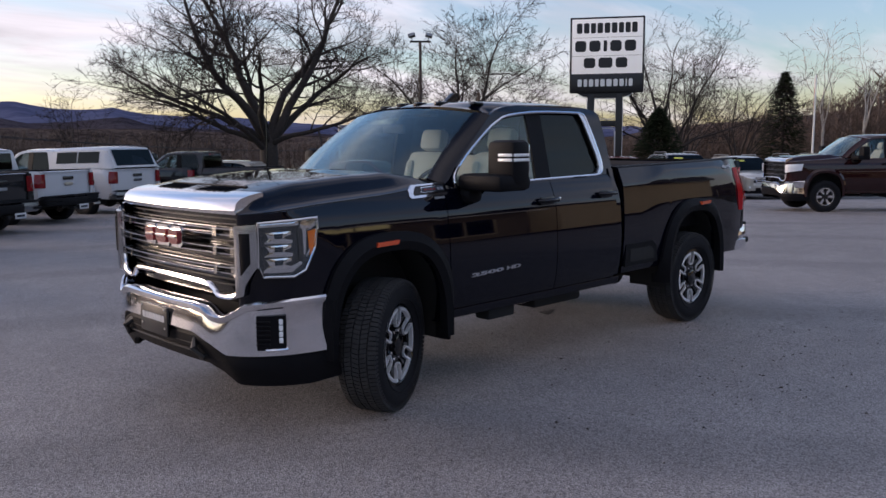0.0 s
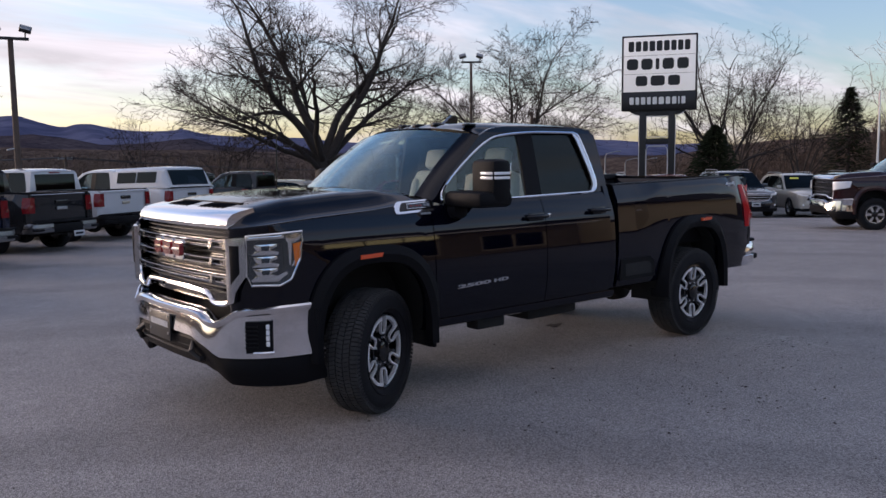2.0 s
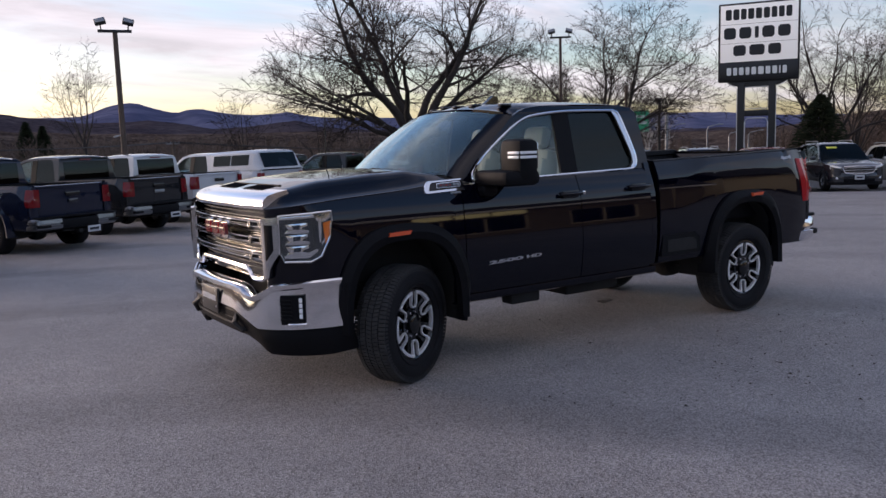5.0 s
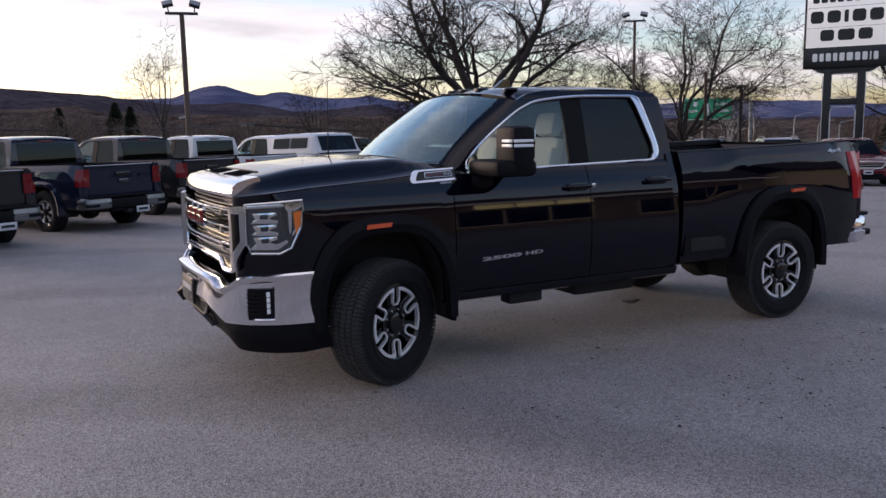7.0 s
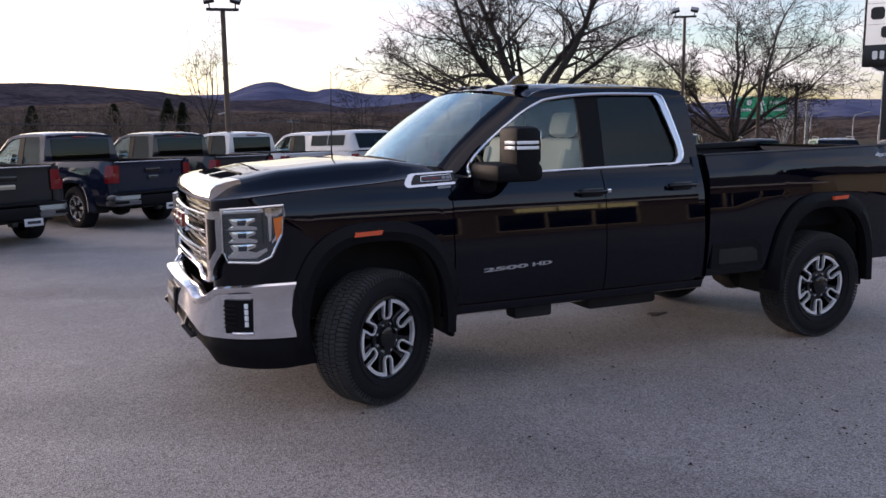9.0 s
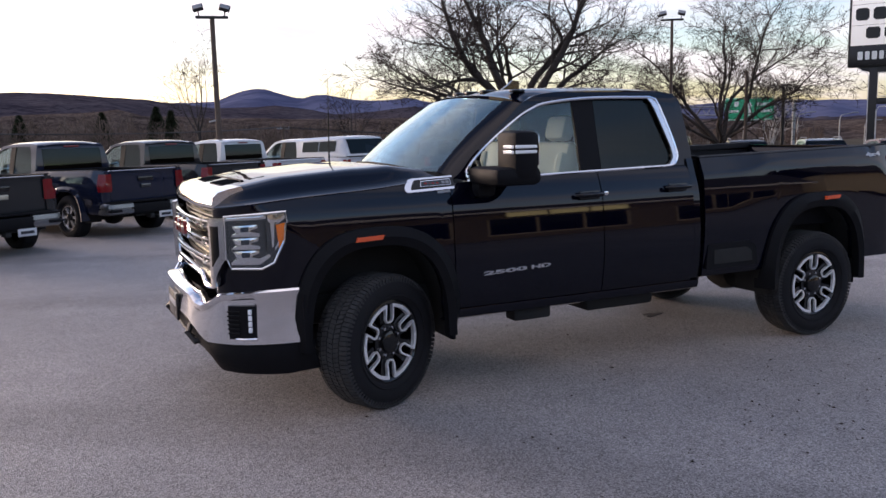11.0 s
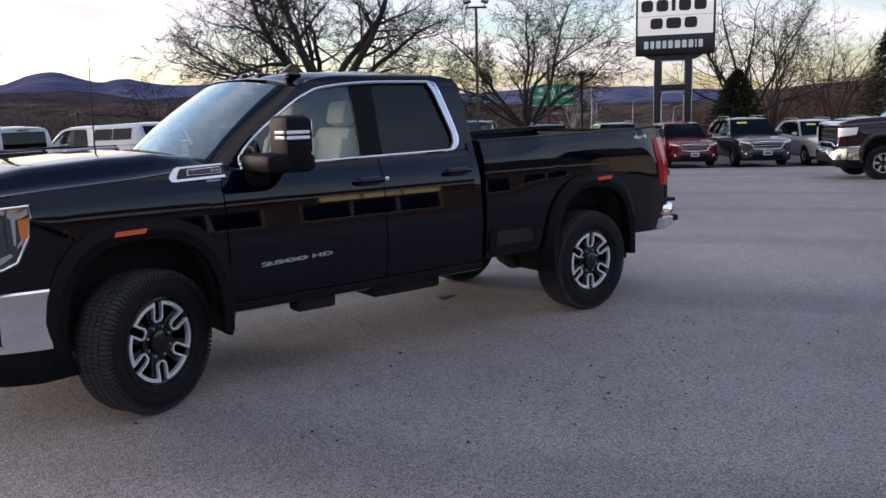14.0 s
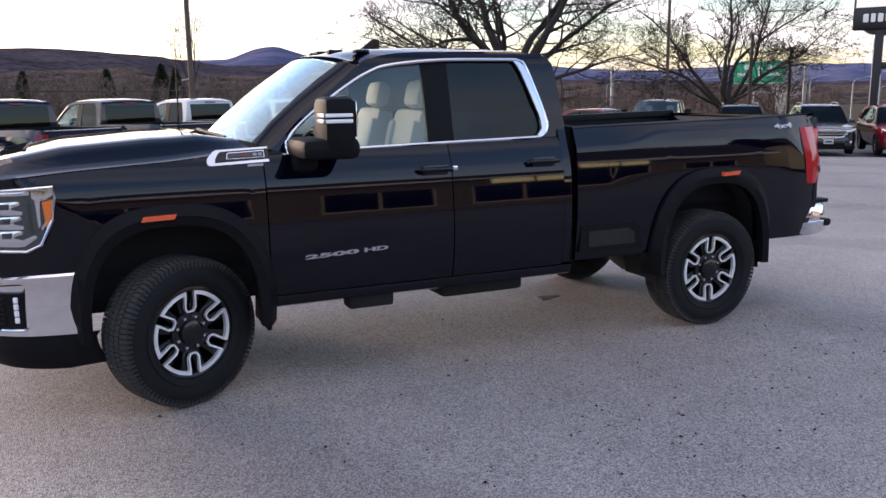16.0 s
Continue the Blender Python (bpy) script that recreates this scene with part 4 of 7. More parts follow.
SIDE = eased(SIDE_KNOTS)
BED_LOW = eased([(0.46, 0.885), (0.54, 0.930), (0.62, 0.955), (0.80, 0.974), (0.95, 0.981), (1.02, 0.982), (1.10, 0.979), (1.18, 0.974), (1.26, 0.967), (1.34, 0.958), (1.42, 0.948), (1.50, 0.937), (1.56, 0.928)])
CREASE = [(2.60, 1.365), (2.98, 1.375), (3.10, 1.395), (3.26, 1.450), (3.40, 1.462), (4.25, 1.470), (4.42, 1.450), (4.58, 1.36), (4.72, 1.22), (4.90, 1.14)]
NOSE = [(-1.02, 0.66), (-0.99, 0.76), (-0.95, 0.825), (-0.88, 0.885), (-0.75, 0.938), (-0.62, 0.962), (-0.40, 0.976), (-0.2, 0.980)]
FENDER_TOP = [(-1.02, 1.315), (-0.85, 1.335), (-0.5, 1.365), (0.0, 1.395), (0.3, 1.425), (0.56, 1.455)]
WHEELBASE, TYRE_R = 3.796, 0.428


def half_width(x, z):
    w = lerp(SIDE, z)
    if x < -0.2:
        w = min(w, lerp(NOSE, x)) - 0.0
    return w


def bed_width(x, z):
    zc = lerp(CREASE, x)
    over = max(0.0, z - zc)
    w = lerp(BED_LOW, z) - 0.34 * over * min(1.0, over / 0.025) * (0.8 if x < 4.5 else 0.45)
    haunch = max(0.0, 1 - ((x - WHEELBASE) / 0.95) ** 2)
    w += 0.016 * haunch * max(0.0, min(1.0, (z - 0.9) / 0.3)) * max(0.0, min(1.0, (1.52 - z) / 0.12))
    if x > 4.55:
        w -= 0.035 * ((x - 4.55) / 0.36) ** 2
    return w


def arch_z(dx, a, b, z0, n=2.7):
    """Height of the wheel opening at dx from its centre; None outside it."""
    q = abs(dx) / a
    return None if q >= 1 else z0 + b * (1 - q ** n) ** (1 / n)


def columns(a, b, step, extra=()):
    n = max(1, round((b - a) / step))
    xs = frange(a, b, n) + [e for e in extra if a < e < b]
    return sorted(set(round(x, 4) for x in xs))


def side_panel(x0, x1, low, top, width, rows=14, step=0.035, thick=0.03, extra=()):
    """A body panel of the near side: columns from low(x) to top(x), bowed by width(x, z)."""
    g = []
    for x in columns(x0, x1, step, extra):
        zl, zt = low(x), top(x)
        col = []
        for k in range(rows + 1):
            z = zl + (zt - zl) * k / rows
            col.append((x, -width(x, z), z))
        g.append(col)
    return Geo().slab(g, (0, thick, 0))


def flare(cx, a, b, z0, width, end0, end1, lip=0.055):
    """Wheel-arch moulding: a swept, bevelled band round the opening."""
    rows = []
    n = 44
    for i in range(n + 1):
        q = math.pi * (1 - i / n)
        c, s = math.cos(q), math.sin(q)
        e = 2 / 2.7
        def pt(aa, bb):
            return (cx + aa * math.copysign(abs(c) ** e, c), z0 + bb * abs(s) ** e)
        xi, zi = pt(a, b)
        xo, zo = pt(a + 0.105, b + 0.115)
        xm, zm = pt(a + 0.05, b + 0.055)
        rows.append([(xi, -(width(xi, 1.0) - 0.03), zi), (xi, -(width(xi, 1.0) + lip * 0.75), zi), (xm, -(width(xm, 1.0) + lip), zm), (xo, -(width(xo, zo) + lip * 0.45), zo), (xo, -(width(xo, zo) - 0.01), zo)])
    for dz, rr in ((end0, rows[0]), (end1, rows[-1])):
        foot = [(x, y, dz) for x, y, _ in rr]
        if rr is rows[0]:
            first = foot
        else:
            last = foot
    return Geo().grid([first] + rows + [last], close_u=False)


def tyre_meshes():
    """Tyre carcass, its tread blocks, and the wheel; axis along y, outer face towards -y."""
    R, W = 0.433, 0.268
    h = W / 2
    prof = [(0.262, -h + 0.035), (0.275, -h + 0.012), (0.315, -h - 0.006), (0.360, -h - 0.004), (0.398, -h + 0.012), (0.415, -h + 0.030), (0.422, -h + 0.06), (0.424, 0)]
    full = prof + [(r, -y) for r, y in reversed(prof[:-1])]
    carcass = Geo().lathe(full, 64)
    carcass.lathe([(0.295, -h - 0.002), (0.297, -h - 0.008), (0.301, -h - 0.008), (0.303, -h - 0.003)], 64)
    tread = Geo()
    n = 92
    for i in range(n):
        q0 = 2 * math.pi * i / n
        for lane, (ya, yb, skew, span) in enumerate(((-0.128, -0.082, 0.0, 0.78), (-0.074, -0.030, 0.35, 0.80), (-0.022, 0.022, -0.3, 0.82), (0.030, 0.074, 0.35, 0.80), (0.082, 0.128, 0.0, 0.78))):
            qa = q0 + (0.5 if lane % 2 else 0.0) * 2 * math.pi / n
            dq = 2 * math.pi / n * span
            vs = []
            for rr in (0.416, R):
                for y, sk in ((ya, 0.0), (yb, skew)):
                    for q in (qa, qa + dq):
                        q = q + sk * 2 * math.pi / n
                        r2 = rr - (0.012 if abs(y) > 0.1 else 0.0)
                        vs.append((r2 * math.cos(q), y, r2 * math.sin(q)))
            tread.add(vs, [(0, 1, 3, 2), (4, 6, 7, 5), (0, 4, 5, 1), (2, 3, 7, 6), (0, 2, 6, 4), (1, 5, 7, 3)])
    # side lugs on the shoulder
    for i in range(n):
        q0 = 2 * math.pi * (i + 0.2) / n
        dq = 2 * math.pi / n * 0.5
        for sgn in (-1, 1):
            vs = []
            for r, y in ((0.385, 0.127), (0.418, 0.114)):
                for q in (q0, q0 + dq):
                    for e in (0.0, 0.004):
                        vs.append((r * math.cos(q), sgn * (y + e), r * math.sin(q)))
            tread.add(vs, [(0, 1, 3, 2), (4, 6, 7, 5), (0, 4, 5, 1), (2, 3, 7, 6), (0, 2, 6, 4), (1, 5, 7, 3)])
    rim = Geo().lathe([(0.226, 0.10), (0.212, 0.06), (0.205, -0.02), (0.212, -0.080), (0.226, -0.098), (0.236, -0.103), (0.236, -0.110), (0.226, -0.112), (0.214, -0.104), (0.205, -0.085), (0.200, -0.03), (0.19, 0.0), (0.0, 0.005)], 56)
    # six black spokes with a slot, standing in front of the disc
    for k in range(6):
        q = math.pi / 2 + k * math.pi / 3
        for s in (-1, 1):
            def at(r, dq, y):
                return (r * math.cos(q + dq), y, r * math.sin(q + dq))
            b0, b1 = s * 0.10, s * 0.34
            vs = [at(0.075, s * 0.06, -0.070), at(0.075, s * 0.52, -0.070), at(0.215, b1, -0.085), at(0.215, b0, -0.085), at(0.075, s * 0.06, -0.02), at(0.075, s * 0.52, -0.02), at(0.215, b1, -0.03), at(0.215, b0, -0.03)]
            rim.add(vs, [(0, 1, 2, 3), (7, 6, 5, 4), (0, 4, 5, 1), (1, 5, 6, 2), (2, 6, 7, 3), (3, 7, 4, 0)])
    rim.lathe([(0.0, -0.118), (0.045, -0.118), (0.062, -0.110), (0.066, -0.06), (0.10, -0.055)], 32)
    rim.lathe([(0.10, -0.078), (0.104, -0.082), (0.060, -0.086), (0.060, -0.05)], 32)
    face = Geo()
    # machined faces: six open brackets, each an arc at the rim with two legs that run in beside the slots
    def strip(pts, w0, w1, ya=-0.112, yb=-0.112):
        for (r0, q0), (r1, q1), wa, wb in zip(pts, pts[1:], [w0 + (w1 - w0) * i / len(pts) for i in range(len(pts))], [w0 + (w1 - w0) * (i + 1) / len(pts) for i in range(len(pts))]):
            p0 = Vector((r0 * math.cos(q0), 0, r0 * math.sin(q0))); p1 = Vector((r1 * math.cos(q1), 0, r1 * math.sin(q1)))
            d = (p1 - p0).normalized(); s = Vector((d.z, 0, -d.x))
            p0, p1 = p0 - d * 0.003, p1 + d * 0.003
            a, b, c, e = p0 + s * wa / 2, p0 - s * wa / 2, p1 - s * wb / 2, p1 + s * wb / 2
            f0, f1 = (ya + (yb - ya) * pts.index((r0, q0)) / (len(pts) - 1)), (ya + (yb - ya) * pts.index((r1, q1)) / (len(pts) - 1))
            u0, u1, dn = Vector((0, f0, 0)), Vector((0, f1, 0)), Vector((0, -0.088, 0))
            face.add([a + u0, b + u0, c + u1, e + u1, a + dn, b + dn, c + dn, e + dn], [(0, 1, 2, 3), (7, 6, 5, 4), (0, 4, 5, 1), (1, 5, 6, 2), (2, 6, 7, 3), (3, 7, 4, 0)])
    for k in range(6):
        q = math.pi / 2 + math.pi / 6 + k * math.pi / 3
        half = math.pi / 6
        arc = [(0.206, q + d) for d in frange(-half + 0.13, half - 0.13, 9)]
        strip(arc, 0.019, 0.019, -0.113, -0.113)
        for s in (-1, 1):
            leg = [(0.212, q + s * (half - 0.13)), (0.165, q + s * (half - 0.17)), (0.132, q + s * (half - 0.22)), (0.112, q + s * (half - 0.16)), (0.108, q + s * (half - 0.02))]
            strip(leg, 0.011, 0.007, -0.113, -0.100)
    for g in (rim, face):
        g.v = [(x * 1.135, y, z * 1.135) for x, y, z in g.v]
    lugs = Geo().lathe([(0.0, -0.098), (0.009, -0.097), (0.012, -0.090), (0.012, -0.05)], 6)
    return {"carcass": carcass.mesh("tyre", M_rubber), "tread": tread.mesh("tread", M_tread, 20), "rim": rim.mesh("rim", M_gloss_black, 30), "face": face.mesh("spoke_face", M_machined, 25), "lugs": lugs.mesh("lug_nut", M_chrome, 25)}


WHEEL = tyre_meshes()
PLAIN_FACE = Geo()
for _k in range(6):
    _q = _k * math.pi / 3
    PLAIN_FACE.prism([(0.05, -0.018), (0.21, -0.036), (0.21, 0.036), (0.05, 0.018)], "y", -0.092, -0.06)
    PLAIN_FACE.v[-8:] = [tuple(Matrix.Rotation(_q, 4, "Y") @ Vector(p)) for p in PLAIN_FACE.v[-8:]]
PLAIN_FACE.lathe([(0.0, -0.10), (0.04, -0.10), (0.06, -0.09), (0.06, -0.04)], 20)
PLAIN_FACE.lathe([(0.212, -0.06), (0.212, -0.106), (0.232, -0.108), (0.236, -0.100)], 40)
FACE2 = PLAIN_FACE.mesh("spoke_face", M_satin, 30)


def wheel(parent, x, y, steer=0.0, fancy=True, scale=1.0, z=None):
    """One wheel with tyre and rim; y < 0 is the near side."""
    turn = pose(x, y, (TYRE_R * scale) if z is None else z, 0, 0, steer + (0 if y < 0 else 180)) @ Matrix.Scale(scale, 4)
    hub = part("wheel", WHEEL["carcass"], None, parent, m=turn)
    if fancy:
        part("tread", WHEEL["tread"], None, hub)
        part("rim", WHEEL["rim"], None, hub, "black alloy wheel")
        part("spoke_face", WHEEL["face"], None, hub, "bright machined spoke faces")
        for k in range(8):
            q = 2 * math.pi * (k + 0.5) / 8
            part("lug_nut", WHEEL["lugs"], None, hub, m=pose(0.092 * math.cos(q), 0, 0.092 * math.sin(q)))
    else:
        part("rim", WHEEL["rim"], None, hub)
        part("spoke_face", FACE2, None, hub)
    return hub


def both(name, make, mats, parent, label=""):
    """A part on the near side and its mirror image on the far side."""
    a = part(name, make(), mats, parent, label)
    b = part(name, make().mirror_y(), mats, parent, label)
    return a, b


WIN = [(0.655, 1.415), (0.650, 1.475), (0.70, 1.545), (0.846, 1.665), (1.06, 1.808), (1.20, 1.882), (1.34, 1.925), (1.68, 1.957), (2.16, 1.962), (2.265, 1.955), (2.32, 1.90), (2.42, 1.60), (2.425, 1.515), (2.385, 1.462), (2.30, 1.452)]
BELT = [(0.655, 1.415), (1.12, 1.430), (1.74, 1.443), (2.30, 1.452)]


def glass_y(z):
    return 0.865 - 0.125 * (z - 1.42) / 0.54 - 0.02 * max(0.0, z - 1.75)


def side_at(x, z, out=0.0):
    return (x, -(glass_y(z) + out), z)


def pane(xa, xb, inset=0.012):
    top = spline([(x, 0, z) for x, z in WIN], 140)
    arr = sorted((p.x, p.z) for p in top if p.z > lerp(BELT, p.x) + 0.02)
    rows = []
    for x in columns(xa, xb, 0.03):
        zl = lerp(BELT, x)
        zt = max(zl + 0.004, lerp(arr, x) - 0.002)
        rows.append([(x, -(glass_y(z) - inset), z) for z in frange(zl, zt, 6)])
    return Geo().slab(rows, (0, 0.004, 0))


def pickup(m, name, label, paint, hero=False, group="", rear_chrome=True, cap=None, logo=None, trim=None, front_chrome=True, lamp=None, bright=False, tall=False):
    """A double-cab pickup: origin on the ground under the front axle, nose towards -x, near side -y."""
    T = thing(name, m, label, "pickup truck", group)
    P = paint
    trimm = trim or M_blackplastic
    fx, rx = -0.03, WHEELBASE
    A = dict(a=0.455, b=0.615, z0=0.44)

    def low_front(x):
        z = arch_z(x - fx, A["a"], A["b"], A["z0"])
        base = 0.80 if x < fx - 0.3 else 0.57
        return base if z is None else max(base, z)

    def low_bed(x):
        z = arch_z(x - rx, 0.465, 0.635, 0.44)
        return 0.60 if z is None else max(0.60, z)

    ftop = lambda x: lerp(FENDER_TOP, x)
    both("front_fender", lambda: side_panel(-0.985, 0.492, low_front, ftop, half_width, 30, 0.03, extra=(-0.486, -0.484, 0.424, 0.4262)), P, T)
    belt = lambda x: lerp(BELT, x) - 0.004
    for nm, xa, xb in (("front_door", 0.500, 1.672), ("rear_door", 1.680, 2.500)):
        both(nm, lambda: side_panel(xa, xb, lambda x: 0.585, belt, half_width, 40, 0.06), P, T)
    bedtop = lambda x: 1.500 + 0.045 * (x - 2.6) / 2.2
    both("bed_side", lambda: side_panel(2.605, 4.870, low_bed, bedtop, bed_width, 40, 0.032, 0.035, extra=(rx - 0.4651, rx + 0.4651)), P, T)
    both("cab_corner", lambda: side_panel(2.502, 2.560, lambda x: 0.60, lambda x: 1.50, half_width, 10, 0.03), P, T)
    both("wheel_flare", lambda: flare(fx, A["a"], A["b"], A["z0"], lambda x, z: half_width(max(x, -0.5), min(z, 1.1)), 0.80, 0.43), trimm, T)
    both("wheel_flare", lambda: flare(rx, 0.465, 0.635, 0.44, lambda x, z: bed_width(x, min(z, 1.1)), 0.52, 0.47), trimm, T)
    both("rocker_panel", lambda: Geo().slab([[(x, -w, z) for w, z in ((0.90, 0.505), (0.935, 0.52), (0.948, 0.56), (0.945, 0.58))] for x in frange(0.44, 2.58, 10)], (0, 0.06, 0)), trimm if not hero else P, T)
    # wheel housings and underbody
    under = Geo()
    under.box((1.9, 0, 0.62), (5.2, 1.30, 0.20), bevel=0.03)
    part("chassis_frame", under, M_dark, T)
    part("engine_bay", Geo().box((0.0, 0, 0.90), (1.1, 1.25, 0.7), bevel=0.03), M_dark, T)
    part("bed_underside", Geo().box((3.8, 0, 0.76), (1.2, 1.35, 0.46), bevel=0.03), M_dark, T)
    for s in (-1, 1):
        for cx in (fx, rx):
            part("wheel_housing", Geo().slab([[(cx + 0.50 * math.cos(q), s * y, 0.48 + 0.63 * math.sin(q)) for y in (0.60, 0.955)] for q in frange(-0.15, math.pi + 0.15, 18)], (0, 0, 0.015)), M_dark, T)
        part("body_mount", Geo().box((1.15, s * 0.80, 0.48), (0.30, 0.14, 0.12), bevel=0.02), M_dark, T)
        part("fuel_tank" if s < 0 else "exhaust_box", Geo().box((2.0, s * 0.55, 0.47), (0.62, 0.4, 0.16), bevel=0.03), M_dark, T)
    part("front_axle", Geo().tube([(0.0, -0.75, 0.40), (0.0, 0.75, 0.40)], 0.055), M_dark, T)
    part("rear_axle", Geo().tube([(rx, -0.75, 0.42), (rx, 0.75, 0.42)], 0.06), M_dark, T)
    part("differential", Geo().lathe([(0.0, -0.16), (0.16, -0.12), (0.19, 0), (0.16, 0.12), (0.0, 0.16)], 16, centre=(rx, 0.0, 0.42)), M_dark, T)
    part("driveshaft", Geo().tube([(0.6, 0.1, 0.42), (3.6, 0.0, 0.42)], 0.05), M_dark, T)
    for x in (0.0, rx):
        for y in (-0.865, 0.865):
            wheel(T, x - (0.012 if hero and x == 0 else 0) * (1 if y < 0 else -1), y, 26 if hero and x == 0 else 0, fancy=hero)
    # hood
    rows = []
    for x in frange(-0.975, 0.46, 26):
        e = ftop(x) + 0.004
        edge = min(0.885, lerp(NOSE, x) - 0.035) if x < -0.2 else 0.885 - 0.02 * max(0, x)
        rise = lerp([(-0.975, 0.072), (-0.89, 0.096), (-0.55, 0.132), (-0.1, 0.138), (0.2, 0.122), (0.46, 0.062)], x)
        row = []
        for k in range(41):
            u = -1 + 2 * k / 40
            q = abs(u)
            c = lerp([(0.0, 1.0), (0.45, 0.985), (0.62, 0.96), (0.75, 0.91), (0.81, 0.80), (0.86, 0.52), (0.91, 0.20), (0.95, 0.08), (1.0, 0.0)], q)
            row.append((x - 0.03 * (1 - q * q) * (1 if x < -0.5 else 0) + (-0.24 * (1 - q ** 1.7) * max(0.0, (x - 0.1) / 0.36)), u * edge, e + rise * c))
        rows.append(row)
    part("hood", Geo().slab(rows, (0, 0, -0.03)), P, T)
    # windscreen and its surround
    base = lambda v: (0.34 + 0.13 * abs(v) ** 2.0, 0.800 * v, 1.500 - 0.018 * abs(v) ** 2)
    topc = lambda v: (0.985 + 0.065 * abs(v) ** 2.0, 0.680 * v, 1.995 - 0.050 * abs(v) ** 2)
    def ws(v, s, out=0.0):
        b, t = Vector(base(v)), Vector(topc(v))
        p = b.lerp(t, s)
        p.x -= 0.016 * math.sin(math.pi * s)
        p.z += 0.013 * math.sin(math.pi * s)
        return p + Vector((-0.5, 0, 0.85)) * out
    part("windscreen", Geo().slab([[ws(v, s) for v in frange(-0.985, 0.985, 20)] for s in frange(0.0, 0.985, 12)], (0.003, 0, -0.004)), M_glass, T).visible_shadow = False
    part("cowl", Geo().slab([[(0.25 + 0.21 * abs(v) ** 1.8 + d, 0.84 * v, 1.478 - 0.02 * abs(v) ** 2 + d * 0.1) for v in frange(-1, 1, 16)] for d in (0.0, 0.05, 0.11)], (0, 0, -0.04)), M_blackplastic, T)
    # pillars, roof rails and roof skin
    outer = [(0.545, 1.44), (0.60, 1.475), (0.70, 1.575), (0.85, 1.70), (1.00, 1.815), (1.14, 1.925), (1.30, 1.985), (1.60, 2.012), (2.10, 2.016), (2.36, 2.008), (2.50, 1.965), (2.535, 1.85), (2.555, 1.65), (2.565, 1.50), (2.50, 1.452)]
    def side_frame():
        n = 70
        o = spline([(x, 0, z) for x, z in outer], n)
        i = spline([(x, 0, z) for x, z in WIN], n)
        rows = []
        for a, b in zip(o, i):
            row = []
            for k in range(5):
                p = a.lerp(b, k / 4)
                yy = glass_y(p.z) + 0.012 - (0.055 * ((p.z - 1.93) / 0.09) ** 2 if p.z > 1.93 else 0)
                row.append((p.x, -yy, p.z))
            rows.append(row)
        return Geo().slab(rows, (0, 0.03, 0))
    both("cab_side_frame", side_frame, P, T)
    lead = spline([(x, 0, z) for x, z in outer[:6]], 12)
    def a_pillar():
        rows = []
        for i, p in enumerate(lead):
            a, b = ws(-0.975, i / 12), Vector((p.x, -(glass_y(p.z) + 0.012), p.z))
            rows.append([a, a.lerp(b, 0.33) + Vector((-0.010, -0.006, 0.004)), a.lerp(b, 0.7) + Vector((-0.008, -0.008, 0.002)), b])
        return Geo().slab(rows, (0.02, 0.02, -0.01))
    both("a_pillar", a_pillar, P, T)
    def roof_pt(x, v):
        zc = lerp([(0.985, 2.000), (1.12, 2.028), (1.3, 2.048), (1.7, 2.062), (2.2, 2.055), (2.45, 2.035), (2.52, 2.005)], x)
        ze = lerp([(0.985, 1.955), (1.14, 1.935), (1.30, 1.985), (1.60, 2.012), (2.10, 2.016), (2.36, 2.008), (2.50, 1.965)], x)
        half = lerp([(0.985, 0.66), (1.3, 0.700), (2.5, 0.700)], x)
        q = abs(v)
        return (x + (0.13 * q ** 2.2 if x < 1.0 else 0.13 * q ** 2.2 * max(0, (1.3 - x) / 0.3)), v * half, ze + (zc - ze) * (1 - q ** 3.2))
    part("roof", Geo().slab([[roof_pt(x, v) for v in frange(-1, 1, 22)] for x in (0.985, 1.02, 1.06, 1.12, 1.2, 1.3, 1.5, 1.8, 2.1, 2.3, 2.4, 2.46, 2.50, 2.52)], (0, 0, -0.03)), P, T)
    back = [[(lerp([(1.40, 2.555), (1.55, 2.562), (1.75, 2.548), (1.93, 2.525), (2.0, 2.49)], z), v * (glass_y(z) - 0.01), z) for v in frange(-1, 1, 12)] for z in frange(1.40, 1.99, 8)]
    part("cab_back", Geo().slab(back, (-0.03, 0, 0)), P, T)
    part("rear_window", Geo().slab([[(lerp([(1.50, 2.568), (1.75, 2.556), (1.94, 2.530)], z), y, z) for y in frange(-0.66, 0.66, 6)] for z in frange(1.53, 1.915, 4)], (-0.004, 0, 0)), M_glass_dark, T)
    part("high_brake_light", Geo().box((2.522, 0, 1.955), (0.04, 0.34, 0.035), bevel=0.008), M_reddark, T)
    # side glass
    for nm, xa, xb, gm in (("front_window", 0.662, 1.565, M_glass_side), ("rear_window", 1.735, 2.395, M_glass_dark)):
        for o in both(nm, lambda: pane(xa, xb), gm, T):
            o.visible_shadow = False
    both("b_pillar", lambda: Geo().slab([[(xx, -(glass_y(z) - 0.004), z) for z in frange(1.43, 1.952, 6)] for xx in (1.560, 1.65, 1.740)], (0, 0.03, 0)), M_blackplastic, T)
    # interior
    inside = Geo()
    inside.box((1.55, 0, 0.86), (2.0, 1.62, 0.06), bevel=0.01)
    inside.box((0.52, 0, 1.25), (0.42, 1.56, 0.36), bevel=0.08)
    inside.box((1.30, 0, 1.05), (0.7, 0.28, 0.3), bevel=0.05)
    inside.box((2.45, 0, 1.2), (0.04, 1.56, 0.5), bevel=0.01)
    part("cabin_trim", inside, M_trim, T)
